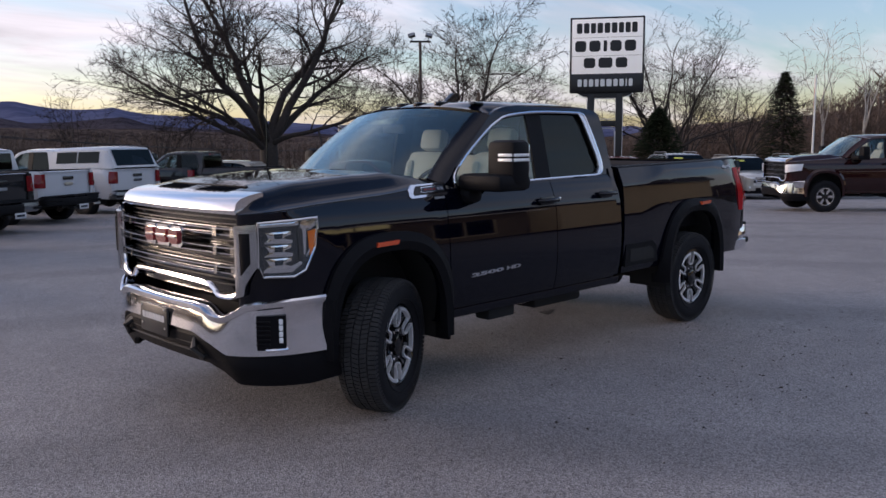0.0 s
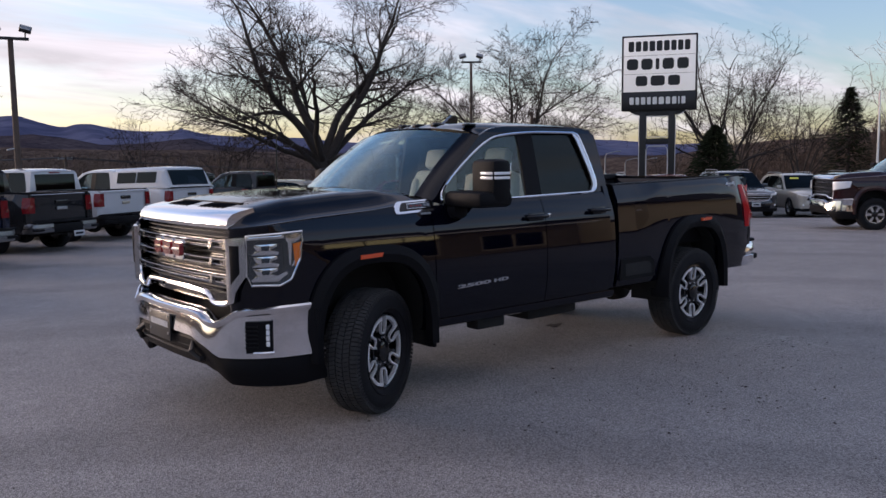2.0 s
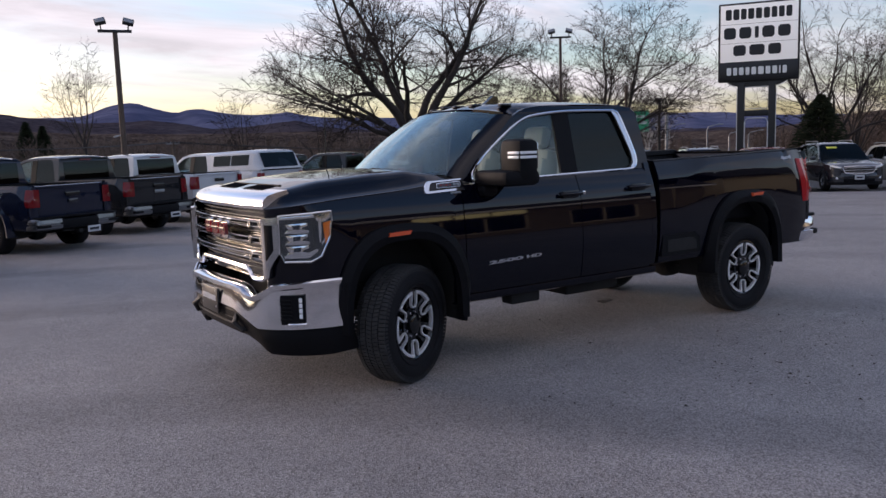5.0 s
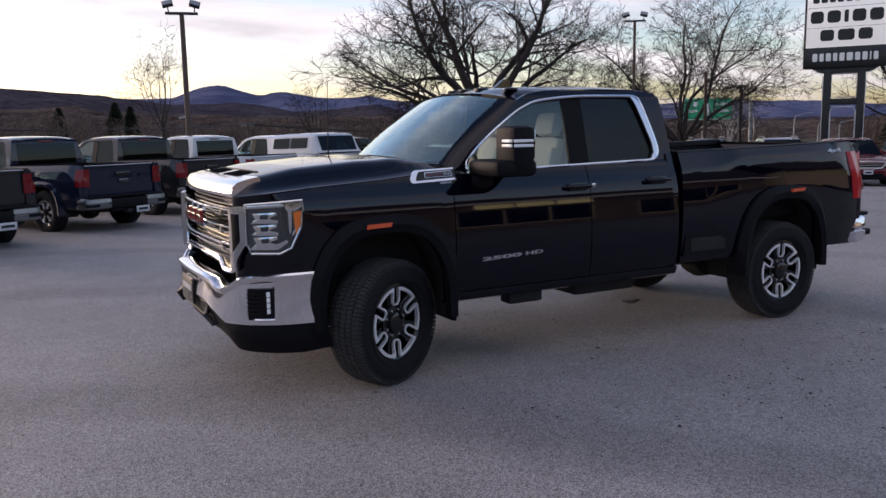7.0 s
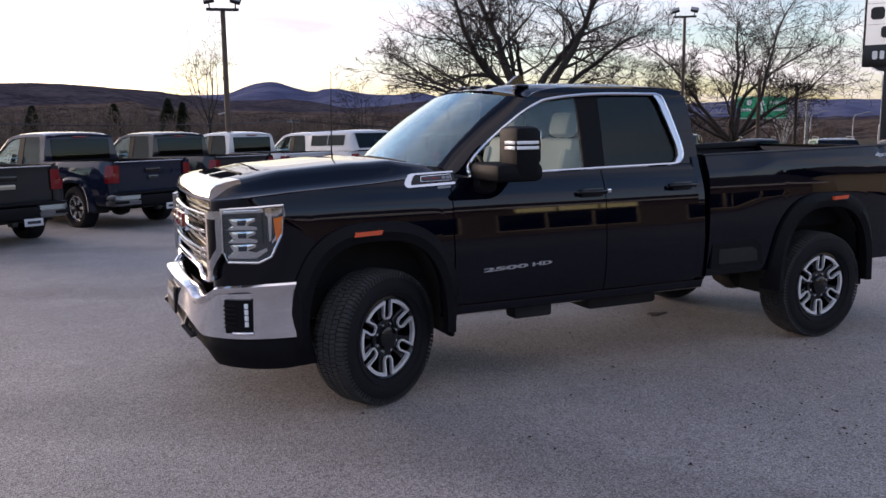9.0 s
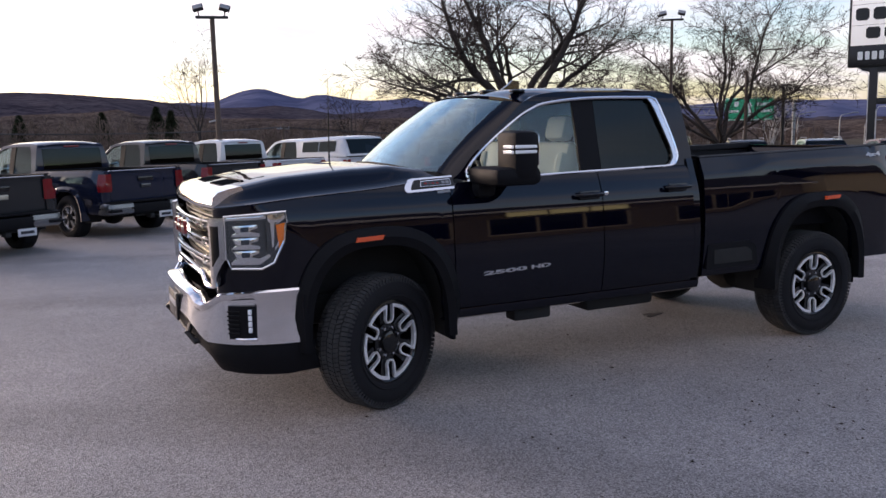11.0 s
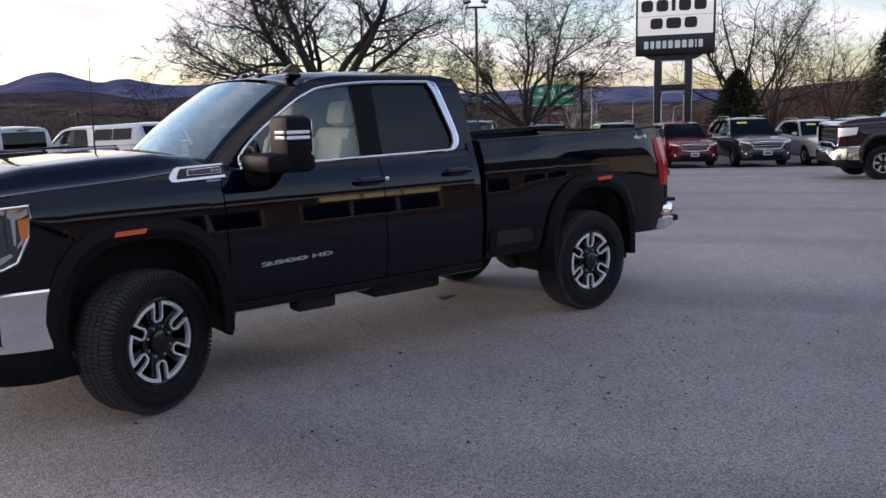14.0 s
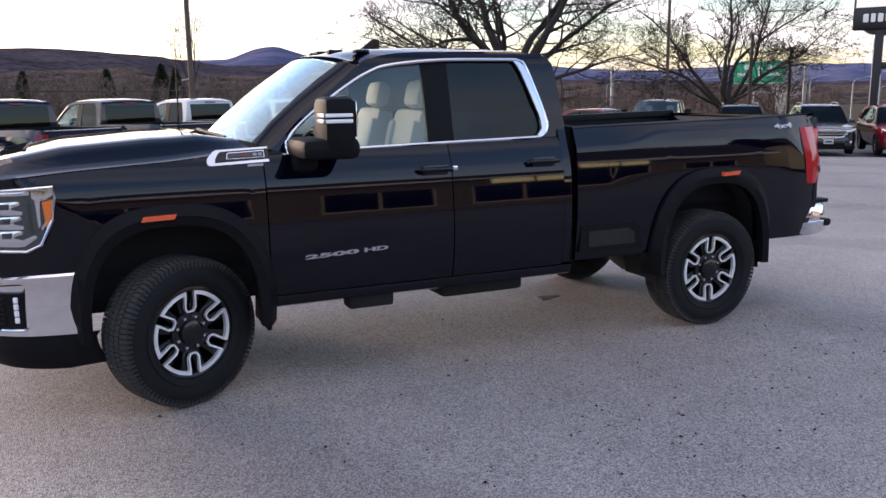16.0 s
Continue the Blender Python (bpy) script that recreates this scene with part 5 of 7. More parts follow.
    for sgn in (-1, 1):
        s1 = Geo()
        s1.box((1.32, sgn * 0.40, 1.08), (0.52, 0.52, 0.18), bevel=0.06)
        lean = pose(0, 0, 0, 0, 14, 0)
        s1.box((1.60, sgn * 0.40, 1.36), (0.15, 0.50, 0.58), bevel=0.06, m=lean)
        s1.box((1.59, sgn * 0.59, 1.34), (0.20, 0.10, 0.46), bevel=0.045, m=lean)
        s1.box((1.59, sgn * 0.21, 1.34), (0.20, 0.10, 0.46), bevel=0.045, m=lean)
        s1.box((1.685, sgn * 0.40, 1.745), (0.12, 0.27, 0.19), bevel=0.05, m=lean)
        s1.tube([(1.66, sgn * 0.40 - 0.06, 1.60), (1.68, sgn * 0.40 - 0.06, 1.70)], 0.008)
        s1.tube([(1.66, sgn * 0.40 + 0.06, 1.60), (1.68, sgn * 0.40 + 0.06, 1.70)], 0.008)
        part("seat", s1, M_seat, T, "light grey upholstered front seat")
    rear_seat = Geo().box((2.30, 0, 1.30), (0.16, 1.4, 0.62), bevel=0.06, m=pose(0, 0, 0, 0, 10, 0)).box((2.05, 0, 1.02), (0.5, 1.4, 0.16), bevel=0.05)
    part("rear_bench", rear_seat, M_seat, T)
    wheel_m = pose(0.86, -0.40, 1.36, 0, -62, 0)
    sw = Geo().tube([tuple(wheel_m @ Vector((0.19 * math.cos(q), 0.19 * math.sin(q), 0))) for q in frange(0, 2 * math.pi, 28)[:-1]], 0.016, 8, closed=True)
    sw.box(wheel_m.translation, (0.14, 0.16, 0.05), bevel=0.02, m=wheel_m.to_3x3().to_4x4())
    sw.tube([tuple(wheel_m @ Vector((0, -0.18, 0))), tuple(wheel_m @ Vector((0, 0.18, 0)))], 0.014)
    part("steering_wheel", sw, M_trim, T)
    # bed
    bed = Geo()
    bed.box((3.72, 0, 0.92), (2.25, 1.66, 0.05), bevel=0.01)
    bed.box((2.635, 0, 1.19), (0.06, 1.70, 0.60), bevel=0.015)
    for s in (-1, 1):
        bed.box((3.72, s * 0.82, 1.20), (2.25, 0.04, 0.58), bevel=0.01)
        bed.box((3.80, s * 0.70, 1.03), (0.95, 0.26, 0.24), bevel=0.06)
    part("bed_liner", bed, M_blackplastic, T)
    both("bed_rail_cap", lambda: Geo().slab([[(x, -w, bedtop(x) + dz) for w, dz in ((bed_width(x, bedtop(x)) - 0.002, -0.012), (bed_width(x, bedtop(x)) - 0.008, 0.006), (0.87, 0.014), (0.80, 0.012), (0.785, -0.02))] for x in frange(2.61, 4.86, 14)], (0, 0, -0.02)), M_blackplastic, T)
    part("bed_front_rail", Geo().box((2.635, 0, 1.505), (0.07, 1.62, 0.03), bevel=0.01), M_blackplastic, T)
    tg = Geo().slab([[(lerp([(0.82, 4.885), (1.0, 4.895), (1.3, 4.900), (1.46, 4.895), (1.52, 4.93), (1.535, 4.90)], z) - 0.035 * abs(v) ** 3, 0.80 * v, z) for v in frange(-1, 1, 14)] for z in (0.82, 0.86, 0.95, 1.10, 1.13, 1.30, 1.42, 1.48, 1.52, 1.535)], (-0.06, 0, 0))
    tail = part("tailgate", tg, P, T)
    part("handle", Geo().box((4.915, 0, 1.33), (0.03, 0.34, 0.10), bevel=0.012), M_gloss_black, tail)
    if logo:
        part("emblem", Geo().box((4.925, 0, 1.17), (0.02, *logo[1:]), bevel=0.008), logo[0], tail, "plain maker's emblem")
    # tail lamps wrap round the bed corner
    def taillamp(z0, z1, out, xa, inner, back=0.0):
        rows = []
        for z in frange(z0, z1, 6):
            f = (z - z0) / (z1 - z0)
            xl = xa + 0.05 * (1 - f)
            bulge = out + 0.016 * math.sin(math.pi * min(1, f * 1.1))
            rows.append([(xl, -(bed_width(xl, z) + 0.004), z), (xl + 0.03, -(bed_width(xl, z) + bulge), z), (4.82, -(bed_width(4.82, z) + bulge), z), (4.885 + back, -(bed_width(4.86, z) + bulge - 0.03), z), (4.925 + back, -0.875, z), (4.932 + back, -inner, z)])
        return Geo().slab(rows, (-0.03, 0.03, 0))
    both("bed_corner", lambda: taillamp(0.62, 1.525, -0.010, 4.80, 0.80, -0.016), P, T)
    lampm = lamp or (M_red if hero else M_reddim)
    for o in both("tail_lamp", lambda: taillamp(1.02 if hero else 1.08, 1.455 if hero else 1.46, 0.018, 4.690 if hero else 4.74, 0.80 if hero else 0.76), lampm, T, "red wraparound tail lamp"):
        sgn = 1 if o.data.vertices[0].co.y > 0 else -1
        for z0, z1 in ((1.10, 1.20),):
            g2 = taillamp(z0 + (0 if hero else 0.09), z1 + (0 if hero else 0.07), 0.018, 4.79, 0.81 if hero else 0.775)
            part("reversing_lens", g2.mirror_y() if sgn > 0 else g2, M_reddark, o)
    # rear bumper
    plan = [(4.68, 0.940), (4.84, 0.958), (4.98, 0.940), (5.055, 0.86), (5.075, 0.70), (5.08, 0.42)]
    def rb():
        p = spline([(x, -y, 0) for x, y in plan], 16)
        return Geo().slab([[(q.x + dx, q.y + (0.0 if i > 8 else -dx * 0.6), z) for i, q in enumerate(p)] for z, dx in ((0.59, -0.05), (0.62, 0.0), (0.70, 0.006), (0.705, -0.02), (0.735, -0.02), (0.74, 0.004), (0.82, -0.004), (0.845, -0.03))], (-0.04, 0.02, 0))
    both("rear_bumper", rb, (M_chrome if hero else M_dull) if rear_chrome else M_blackplastic, T, "chrome rear bumper end" if rear_chrome else "")
    mid_b = Geo().box((5.045, 0, 0.70), (0.07, 0.90, 0.22), bevel=0.02)
    part("bumper_centre", mid_b, M_chrome if hero and rear_chrome else M_blackplastic, T)
    part("bumper_step", Geo().box((4.95, 0, 0.856), (0.25, 1.80, 0.035), bevel=0.012).box((5.01, -0.80, 0.680), (0.16, 0.26, 0.06), bevel=0.018).box((5.01, 0.80, 0.680), (0.16, 0.26, 0.06), bevel=0.018), M_blackplastic, T)
    part("hitch", Geo().box((5.0, 0, 0.50), (0.16, 0.09, 0.09), bevel=0.01).box((4.9, 0, 0.54), (0.1, 0.6, 0.06), bevel=0.01), M_dark, T)
    if not hero:
        plate = part("license_plate", Geo().box((5.085, 0.30, 0.52), (0.008, 0.31, 0.155), bevel=0.003), M_plate, T, "white plate with a plain dark bar")
        part("bar", Geo().box((5.091, 0.30, 0.52), (0.004, 0.22, 0.06)), M_badge_dark, plate)
    # front end
    front_end(T, P, hero, front_chrome, bright)
    # mirrors
    for s in (-1, 1):
        head = Geo()
        if s < 0 or not hero:
            head.box((0.850, s * 1.185, 1.580), (0.185, 0.25, 0.320), bevel=0.045)
            head.box((0.80, s * 1.10, 1.455), (0.335, 0.40, 0.115), bevel=0.04)
        else:
            head.box((0.900, 1.07, 1.555), (0.20, 0.15, 0.25), bevel=0.05)
        mr = part("door_mirror", head, M_blackplastic, T, "black towing mirror")
        part("mirror_arm", Geo().box((0.735, s * 0.93, 1.365), (0.15, 0.14, 0.12), bevel=0.045), M_blackplastic, mr)
        if s < 0 or not hero:
            part("mirror_glass", Geo().box((0.944, s * 1.185, 1.615), (0.006, 0.21, 0.19), bevel=0.002), M_chrome, mr)
        if hero and s < 0:
            for dz in (0.0, 0.032):
                part("signal_lens", Geo().box((0.840, s * 1.309, 1.607 + dz), (0.155, 0.012, 0.021), bevel=0.005).box((0.752, s * 1.24, 1.607 + dz), (0.012, 0.12, 0.021), bevel=0.004), M_whitelens, mr)
    # handles
    for xx, zz in ((1.555, 1.283), (2.34, 1.30)):
        for s in (-1, 1):
            g = Geo().tube([(xx - 0.11, s * 0.972, zz), (xx - 0.085, s * 1.008, zz + 0.002), (xx, s * 1.016, zz + 0.004), (xx + 0.085, s * 1.008, zz + 0.004), (xx + 0.115, s * 0.970, zz + 0.004)], [0.014, 0.017, 0.018, 0.017, 0.014], 10)
            hd = part("door_handle", g, P if hero else M_blackplastic, T)
            part("handle_cup", Geo().box((xx, s * 0.968, zz - 0.002), (0.17, 0.012, 0.062), bevel=0.005), M_gloss_black, hd)
            if hero and xx < 2 and s < 0:
                part("keyhole_cap", Geo().box((xx + 0.13, -0.982, zz + 0.005), (0.035, 0.014, 0.03), bevel=0.006), M_chrome, hd)
    if cap:
        shell = []
        for x in (2.60, 2.66, 3.0, 3.8, 4.5, 4.66, 4.90):
            h = lerp([(2.60, 0.50), (2.66, 0.535), (3.8, 0.55), (4.5, 0.54), (4.66, 0.50), (4.90, 0.02)], x)
            shell.append([(x, -0.92 + 0.13 * k - (0.0), bedtop(x) + 0.02 + h * k) for k in (0, 0.3, 0.6, 0.85)] + [(x, -0.70 + 1.40 * k, bedtop(x) + 0.02 + h * (1.0 + 0.06 * math.sin(math.pi * k))) for k in (0.0, 0.1, 0.5, 0.9, 1.0)] + [(x, 0.92 - 0.13 * k, bedtop(x) + 0.02 + h * k) for k in (0.85, 0.6, 0.3, 0)])
        cp = part("bed_cap", Geo().slab(shell, (0, 0, -0.02)), cap, T, "painted fibreglass bed cap with dark windows")
        for s in (-1, 1):
            for xa, xb in ((2.78, 3.55), (3.60, 4.38)):
                part("cap_window", Geo().slab([[(x, s * (0.935 - 0.13 * k), bedtop(x) + 0.02 + 0.53 * k) for k in (0.25, 0.8)] for x in (xa, xb)], (0, s * -0.01, 0)), M_glass_dark, cp)
        part("cap_rear_window", Geo().slab([[(4.905 - 0.235 * k + 0.012, v, bedtop(4.8) + 0.02 + 0.50 * k) for v in (-0.72, 0.72)] for k in (0.1, 0.92)], (-0.01, 0, 0)), M_glass_dark, cp)
    if not hero and not tall:
        settle(T)
    return T


LIGHT_DUTY = [(0.0, 0.0), (0.30, 0.26), (0.60, 0.50), (0.85, 0.72), (1.10, 0.95), (1.545, 1.335), (1.62, 1.43), (2.06, 1.90), (2.2, 2.03)]


def settle(T):
    """Half-ton pickups stand lower than the heavy-duty one: the same body with lower floor, bed and roof."""
    for ob in T.children_recursive:
        if ob.name.split(".")[0] in ("wheel", "rim", "spoke_face", "tread", "lug_nut") or ob.type != "MESH":
            continue
        for v in ob.data.vertices:
            v.co.z = lerp(LIGHT_DUTY, v.co.z)
        ob.data.update()



def front_at(y, x0, drop):
    """Plan curve of the nose: x at a distance y from the middle."""
    q = abs(y)
    return x0 + drop * (q / 0.8) ** 2.6


def band(y0, y1, x0, drop, prof, n=24):
    """A bar across the nose: prof gives (forward, z) of its section."""
    rows = []
    for y in frange(y0, y1, n):
        bx = front_at(y, x0, drop)
        rows.append([(bx - f, y, z) for f, z in prof])
    g = Geo().grid(rows, close_u=True)
    k = len(prof)
    o = len(rows) * k
    g.f += [tuple(range(k)), tuple(range(o - 1, o - k - 1, -1))]
    g.mi += [0, 0]
    return g


def bar_prof(z, h, d):
    return [(0.0, z - h / 2), (d * 0.80, z - h / 2), (d * 0.97, z - h * 0.30), (d, z + h * 0.22), (d * 0.86, z + h * 0.5), (0.0, z + h / 2)]


def front_end(T, P, hero, chrome=True, bright=False):
    X0, DROP = -1.002, 0.062
    C = M_chrome
    # hood lip
    part("hood_lip", band(-0.728, 0.728, X0 - 0.005, DROP, [(0.0, 1.318), (0.020, 1.322), (0.030, 1.345), (0.018, 1.385), (-0.015, 1.412), (-0.075, 1.430), (-0.155, 1.444), (-0.165, 1.42), (-0.06, 1.33)], 30), C if hero or bright else P, T, "polished hood leading edge" if hero or bright else "")
    scoop = Geo()
    for s in (-1, 1):
        scoop.slab([[(front_at(y, X0, DROP) + d, y, z) for y in frange(s * 0.08, s * 0.46, 8)] for d, z in ((0.115, 1.439), (0.15, 1.444), (0.20, 1.452), (0.25, 1.461))], (0, 0, -0.02))
        for k in range(6):
            y = s * (0.12 + 0.06 * k)
            scoop.tube([(front_at(y, X0, DROP) + 0.12, y, 1.442), (front_at(y, X0, DROP) + 0.24, y, 1.461)], 0.005, 5)
    scoop.box((front_at(0, X0, DROP) + 0.258, 0, 1.462), (0.02, 0.94, 0.012), bevel=0.004)
    part("hood_scoop", scoop, M_blackplastic, T)
    # grille
    gr = part("grille", band(-0.76, 0.76, X0 + 0.05, DROP, [(0.0, 0.83), (0.012, 0.83), (0.012, 1.315), (0.0, 1.315)], 24), M_gloss_black, T, "black grille mesh behind bright bars")
    for z in frange(0.90, 1.29, 12):
        part("mesh_bar", band(-0.73, 0.73, X0 + 0.04, DROP, bar_prof(z, 0.008, 0.012), 16), M_dark_steel, gr)
    bars = ((1.222, 0.050), (1.112, 0.050), (1.000, 0.050)) if hero else ((1.25, 0.03), (1.12, 0.03), (1.0, 0.03))
    for z, h in bars:
        g = Geo()
        for dz, hh, dd in ((h * 0.36, h * 0.30, 0.060), (-h * 0.36, h * 0.26, 0.050)):
            b = band(-0.735, 0.735, X0 + 0.012, DROP, bar_prof(z + dz, hh, dd), 24)
            g.add(b.v, b.f)
        part("grille_bar", g, C if chrome else P, gr, "chrome grille bar")
        if hero:
            for s in (-1, 1):
                for y0, y1 in ((0.545, 0.575), (0.700, 0.735)):
                    part("bar_end", band(s * y0, s * y1, X0 + 0.004, DROP, [(0.0, z - h * 0.55), (0.056, z - h * 0.55), (0.050, z + h * 0.55), (0.0, z + h * 0.55)], 4), M_frame, gr)
    # lower surround: a wide chrome U
    u = Geo()
    path = [(-0.775, 1.26), (-0.775, 1.0), (-0.74, 0.875), (-0.66, 0.845), (-0.56, 0.848), (-0.50, 0.895), (-0.40, 0.912), (0.0, 0.918), (0.40, 0.912), (0.50, 0.895), (0.56, 0.848), (0.66, 0.845), (0.74, 0.875), (0.775, 1.0), (0.775, 1.26)]
    pts = spline([(front_at(y, X0 - 0.035, DROP), y, z) for y, z in path], 60)
    u.tube(pts, 0.018, 8)
    part("grille_surround", u, C if chrome else P, gr, "chrome grille surround")
    if hero:
        em = Geo()
        block_text(em, -0.215, 0.215, 1.120, 1.207, 0, 1, 3, (1.0, 1.15, 0.95), 0.32)
        em.v = [(front_at(x, X0 - 0.062, DROP) - 0.022 * w, -x, z) for x, w, z in em.v]
        part("emblem", em, M_redbadge, gr, "red enamel maker's emblem, three plain blocks")
        bars = Geo()
        block_text(bars, -0.200, 0.200, 1.158, 1.170, 0, 1, 3, (0.9, 1.05, 0.85), 0.30)
        bars.v = [(front_at(x, X0 - 0.070, DROP) - 0.022 * w, -x, z) for x, w, z in bars.v]
        part("emblem_inlay", bars, C, gr)
        em2 = Geo()
        block_text(em2, -0.245, 0.245, 1.097, 1.230, 0, 1, 3, (1.0, 1.15, 0.95), 0.08)
        em2.v = [(front_at(x, X0 - 0.050, DROP) - 0.018 * w, -x, z) for x, w, z in em2.v]
        part("emblem_border", em2, C, gr)
    # side frames of the grille, headlamps
    def skin(x, z, out=0.0):
        return (x, -(min(lerp(SIDE, z), lerp(NOSE, x)) + out), z)
    def wrap(t, z, out=0.0):
        """Runs round the front corner: t = 0 at the grille, 1 at the fender."""
        p = spline([(-1.005, -0.765, 0), (-0.985, -0.83, 0), (-0.93, -0.885, 0), (-0.82, -0.93, 0), (-0.70, -0.955, 0), (-0.60, -0.968, 0)], 40)
        k = min(39.999, max(0.0, t * 40))
        i = int(k)
        q = p[i].lerp(p[i + 1], k - i)
        n = (p[i + 1] - p[i]).normalized().cross(Vector((0, 0, 1)))
        if n.y > 0:
            n = -n
        return (q.x + n.x * out, q.y + n.y * out, z)
    def plate_on(poly, out, thick, n=3):
        """A thin curved plate with the outline poly in (t, z)."""
        cx = sum(a for a, b in poly) / len(poly); cz = sum(b for a, b in poly) / len(poly)
        dense = []
        for (a, b), (c, d) in zip(poly, poly[1:] + poly[:1]):
            dense += [(a + (c - a) * i / n, b + (d - b) * i / n) for i in range(n)]
        rings = [[wrap(a, b, out - thick) for a, b in dense], [wrap(a, b, out) for a, b in dense]]
        for k in (0.66, 0.33):
            rings.append([wrap(cx + (a - cx) * k, cz + (b - cz) * k, out + thick * 0.15) for a, b in dense])
        g = Geo().grid(rings, close_u=True)
        o = len(g.v)
        g.f.append(tuple(range(o - len(dense), o)))
        g.mi.append(0)
        return g
    lamp_t = lambda a: 0.38 + (a - 0.20) * 0.775
    if hero:
        both("grille_side_frame", lambda: plate_on([(-0.0, 1.265), (0.37, 1.275), (0.38, 1.04), (0.20, 0.93), (0.17, 0.87), (0.0, 0.85)], 0.018, 0.03, 4), M_frame, gr, "satin chrome side frame")
        both("air_slot", lambda: plate_on([(0.13, 1.225), (0.285, 1.225), (0.29, 1.055), (0.14, 0.985)], 0.026, 0.012), M_blackplastic, gr)
        for hl in both("headlamp", lambda: plate_on([(lamp_t(a), b) for a, b in [(0.20, 1.285), (0.62, 1.292), (0.985, 1.302), (0.99, 1.235), (0.94, 1.13), (0.78, 1.00), (0.62, 0.965), (0.27, 0.975), (0.215, 1.03)]], 0.010, 0.03, 5), M_lamp_house, T, "headlamp with a grey housing and bright reflectors"):
            flip = hl.data.vertices[0].co.y > 0
            def put(nm, poly, out, th, mm, lab="", k=2):
                g = plate_on([(lamp_t(a), b) for a, b in poly], out, th, k)
                part(nm, g.mirror_y() if flip else g, mm, hl, lab)
            put("top_strip", [(0.22, 1.278), (0.70, 1.284), (0.70, 1.262), (0.22, 1.256)], 0.018, 0.012, M_led)
            for z in (1.195, 1.120, 1.045):
                put("reflector", [(0.30, z + 0.032), (0.60, z + 0.036), (0.60, z + 0.018), (0.52, z + 0.010), (0.53, z - 0.012), (0.62, z - 0.016), (0.61, z - 0.034), (0.28, z - 0.030), (0.34, z - 0.002)], 0.020, 0.02, M_led, "silver lamp reflector")
                put("bulb_lens", [(0.40, z + 0.024), (0.50, z + 0.026), (0.49, z - 0.004), (0.40, z - 0.004)], 0.026, 0.01, M_badge_dark)
            put("lower_strip", [(0.27, 1.000), (0.60, 0.995), (0.74, 1.04), (0.72, 1.055), (0.58, 1.012), (0.27, 1.016)], 0.018, 0.012, M_led)
            put("outer_fin", [(0.80, 1.075), (0.955, 1.150), (0.985, 1.240), (0.970, 1.240), (0.938, 1.162), (0.80, 1.092)], 0.019, 0.012, M_led)
            put("inner_fin", [(0.665, 1.250), (0.695, 1.250), (0.715, 1.085), (0.685, 1.060)], 0.016, 0.010, M_dark_steel)
            put("corner_reflector", [(0.72, 1.285), (0.965, 1.292), (0.97, 1.258), (0.80, 1.250), (0.79, 1.10), (0.765, 1.09), (0.75, 1.248), (0.72, 1.246)], 0.018, 0.012, M_led)
            put("side_marker", [(0.83, 1.224), (0.968, 1.236), (0.94, 1.145), (0.86, 1.085)], 0.020, 0.014, M_amber, "amber side marker")
            edge = [(0.205, 1.284), (0.62, 1.292), (0.985, 1.301), (0.99, 1.235), (0.94, 1.13), (0.78, 1.003), (0.62, 0.970), (0.275, 0.978), (0.215, 1.03)]
            rim_g = Geo().tube([wrap(lamp_t(a), b, 0.024) for a, b in edge], 0.008, 6, closed=True)
            part("lamp_rim", rim_g.mirror_y() if flip else rim_g, M_led, hl, "bright lamp rim")
            put("lens_cover", [(0.21, 1.288), (0.62, 1.295), (0.985, 1.304), (0.99, 1.235), (0.94, 1.13), (0.78, 1.0), (0.62, 0.968), (0.28, 0.975), (0.22, 1.03)], 0.030, 0.002, M_lens, "clear lens", 4)
    else:
        both("headlamp", lambda: plate_on([(0.05, 1.27), (0.98, 1.29), (0.9, 1.12), (0.1, 1.05)], 0.015, 0.03, 4), M_whitelens, T)
    # bumper
    plan = [(0.0, -1.122), (0.30, -1.116), (0.52, -1.096), (0.70, -1.038), (0.83, -0.940), (0.918, -0.80), (0.965, -0.64), (0.985, -0.490)]
    pl = spline([(x, -y, 0) for y, x in plan], 44)
    def bump():
        rows = []
        for p in pl:
            y = -p.y
            topz = lerp([(0.0, 0.800), (0.40, 0.802), (0.52, 0.790), (0.58, 0.752), (0.66, 0.742), (0.74, 0.775), (0.80, 0.822), (0.99, 0.842)], y)
            botz = lerp([(0.0, 0.625), (0.45, 0.618), (0.60, 0.560), (0.70, 0.505), (0.99, 0.500)], y)
            lip = 0.022
            n = Vector((-1, -0.0, 0)) if y < 0.8 else Vector((-0.5, -0.5, 0))
            rows.append([Vector((p.x, p.y, topz)) - n * 0.06, Vector((p.x, p.y, topz)) + n * lip * 0.2, Vector((p.x, p.y, topz - 0.012)) + n * lip, Vector((p.x, p.y, topz - 0.035)) + n * lip * 0.9, Vector((p.x, p.y, topz - 0.050)) + n * 0.004, Vector((p.x, p.y, (topz + botz) / 2 - 0.01)) + n * 0.016, Vector((p.x, p.y, botz + 0.01)) + n * 0.024, Vector((p.x, p.y, botz)) - n * 0.02])
        return Geo().slab(rows, (0.02, 0.01, 0))
    both("front_bumper", bump, M_chrome if chrome else P, T, "chrome front bumper")
    def val():
        rows = []
        for p in pl:
            y = -p.y
            tz = lerp([(0.0, 0.630), (0.45, 0.625), (0.60, 0.570), (0.70, 0.515), (0.99, 0.510)], y)
            bz = lerp([(0.0, 0.430), (0.5, 0.430), (0.62, 0.395), (0.72, 0.325), (0.96, 0.310), (0.99, 0.33)], y)
            rows.append([(p.x + 0.015, p.y, tz), (p.x - 0.004, p.y, tz - 0.03), (p.x + 0.005, p.y, (tz + bz) / 2), (p.x + 0.05, p.y + 0.02, bz)])
        return Geo().slab(rows, (0.03, 0.01, 0))
    both("lower_valance", val, M_blackplastic, T)
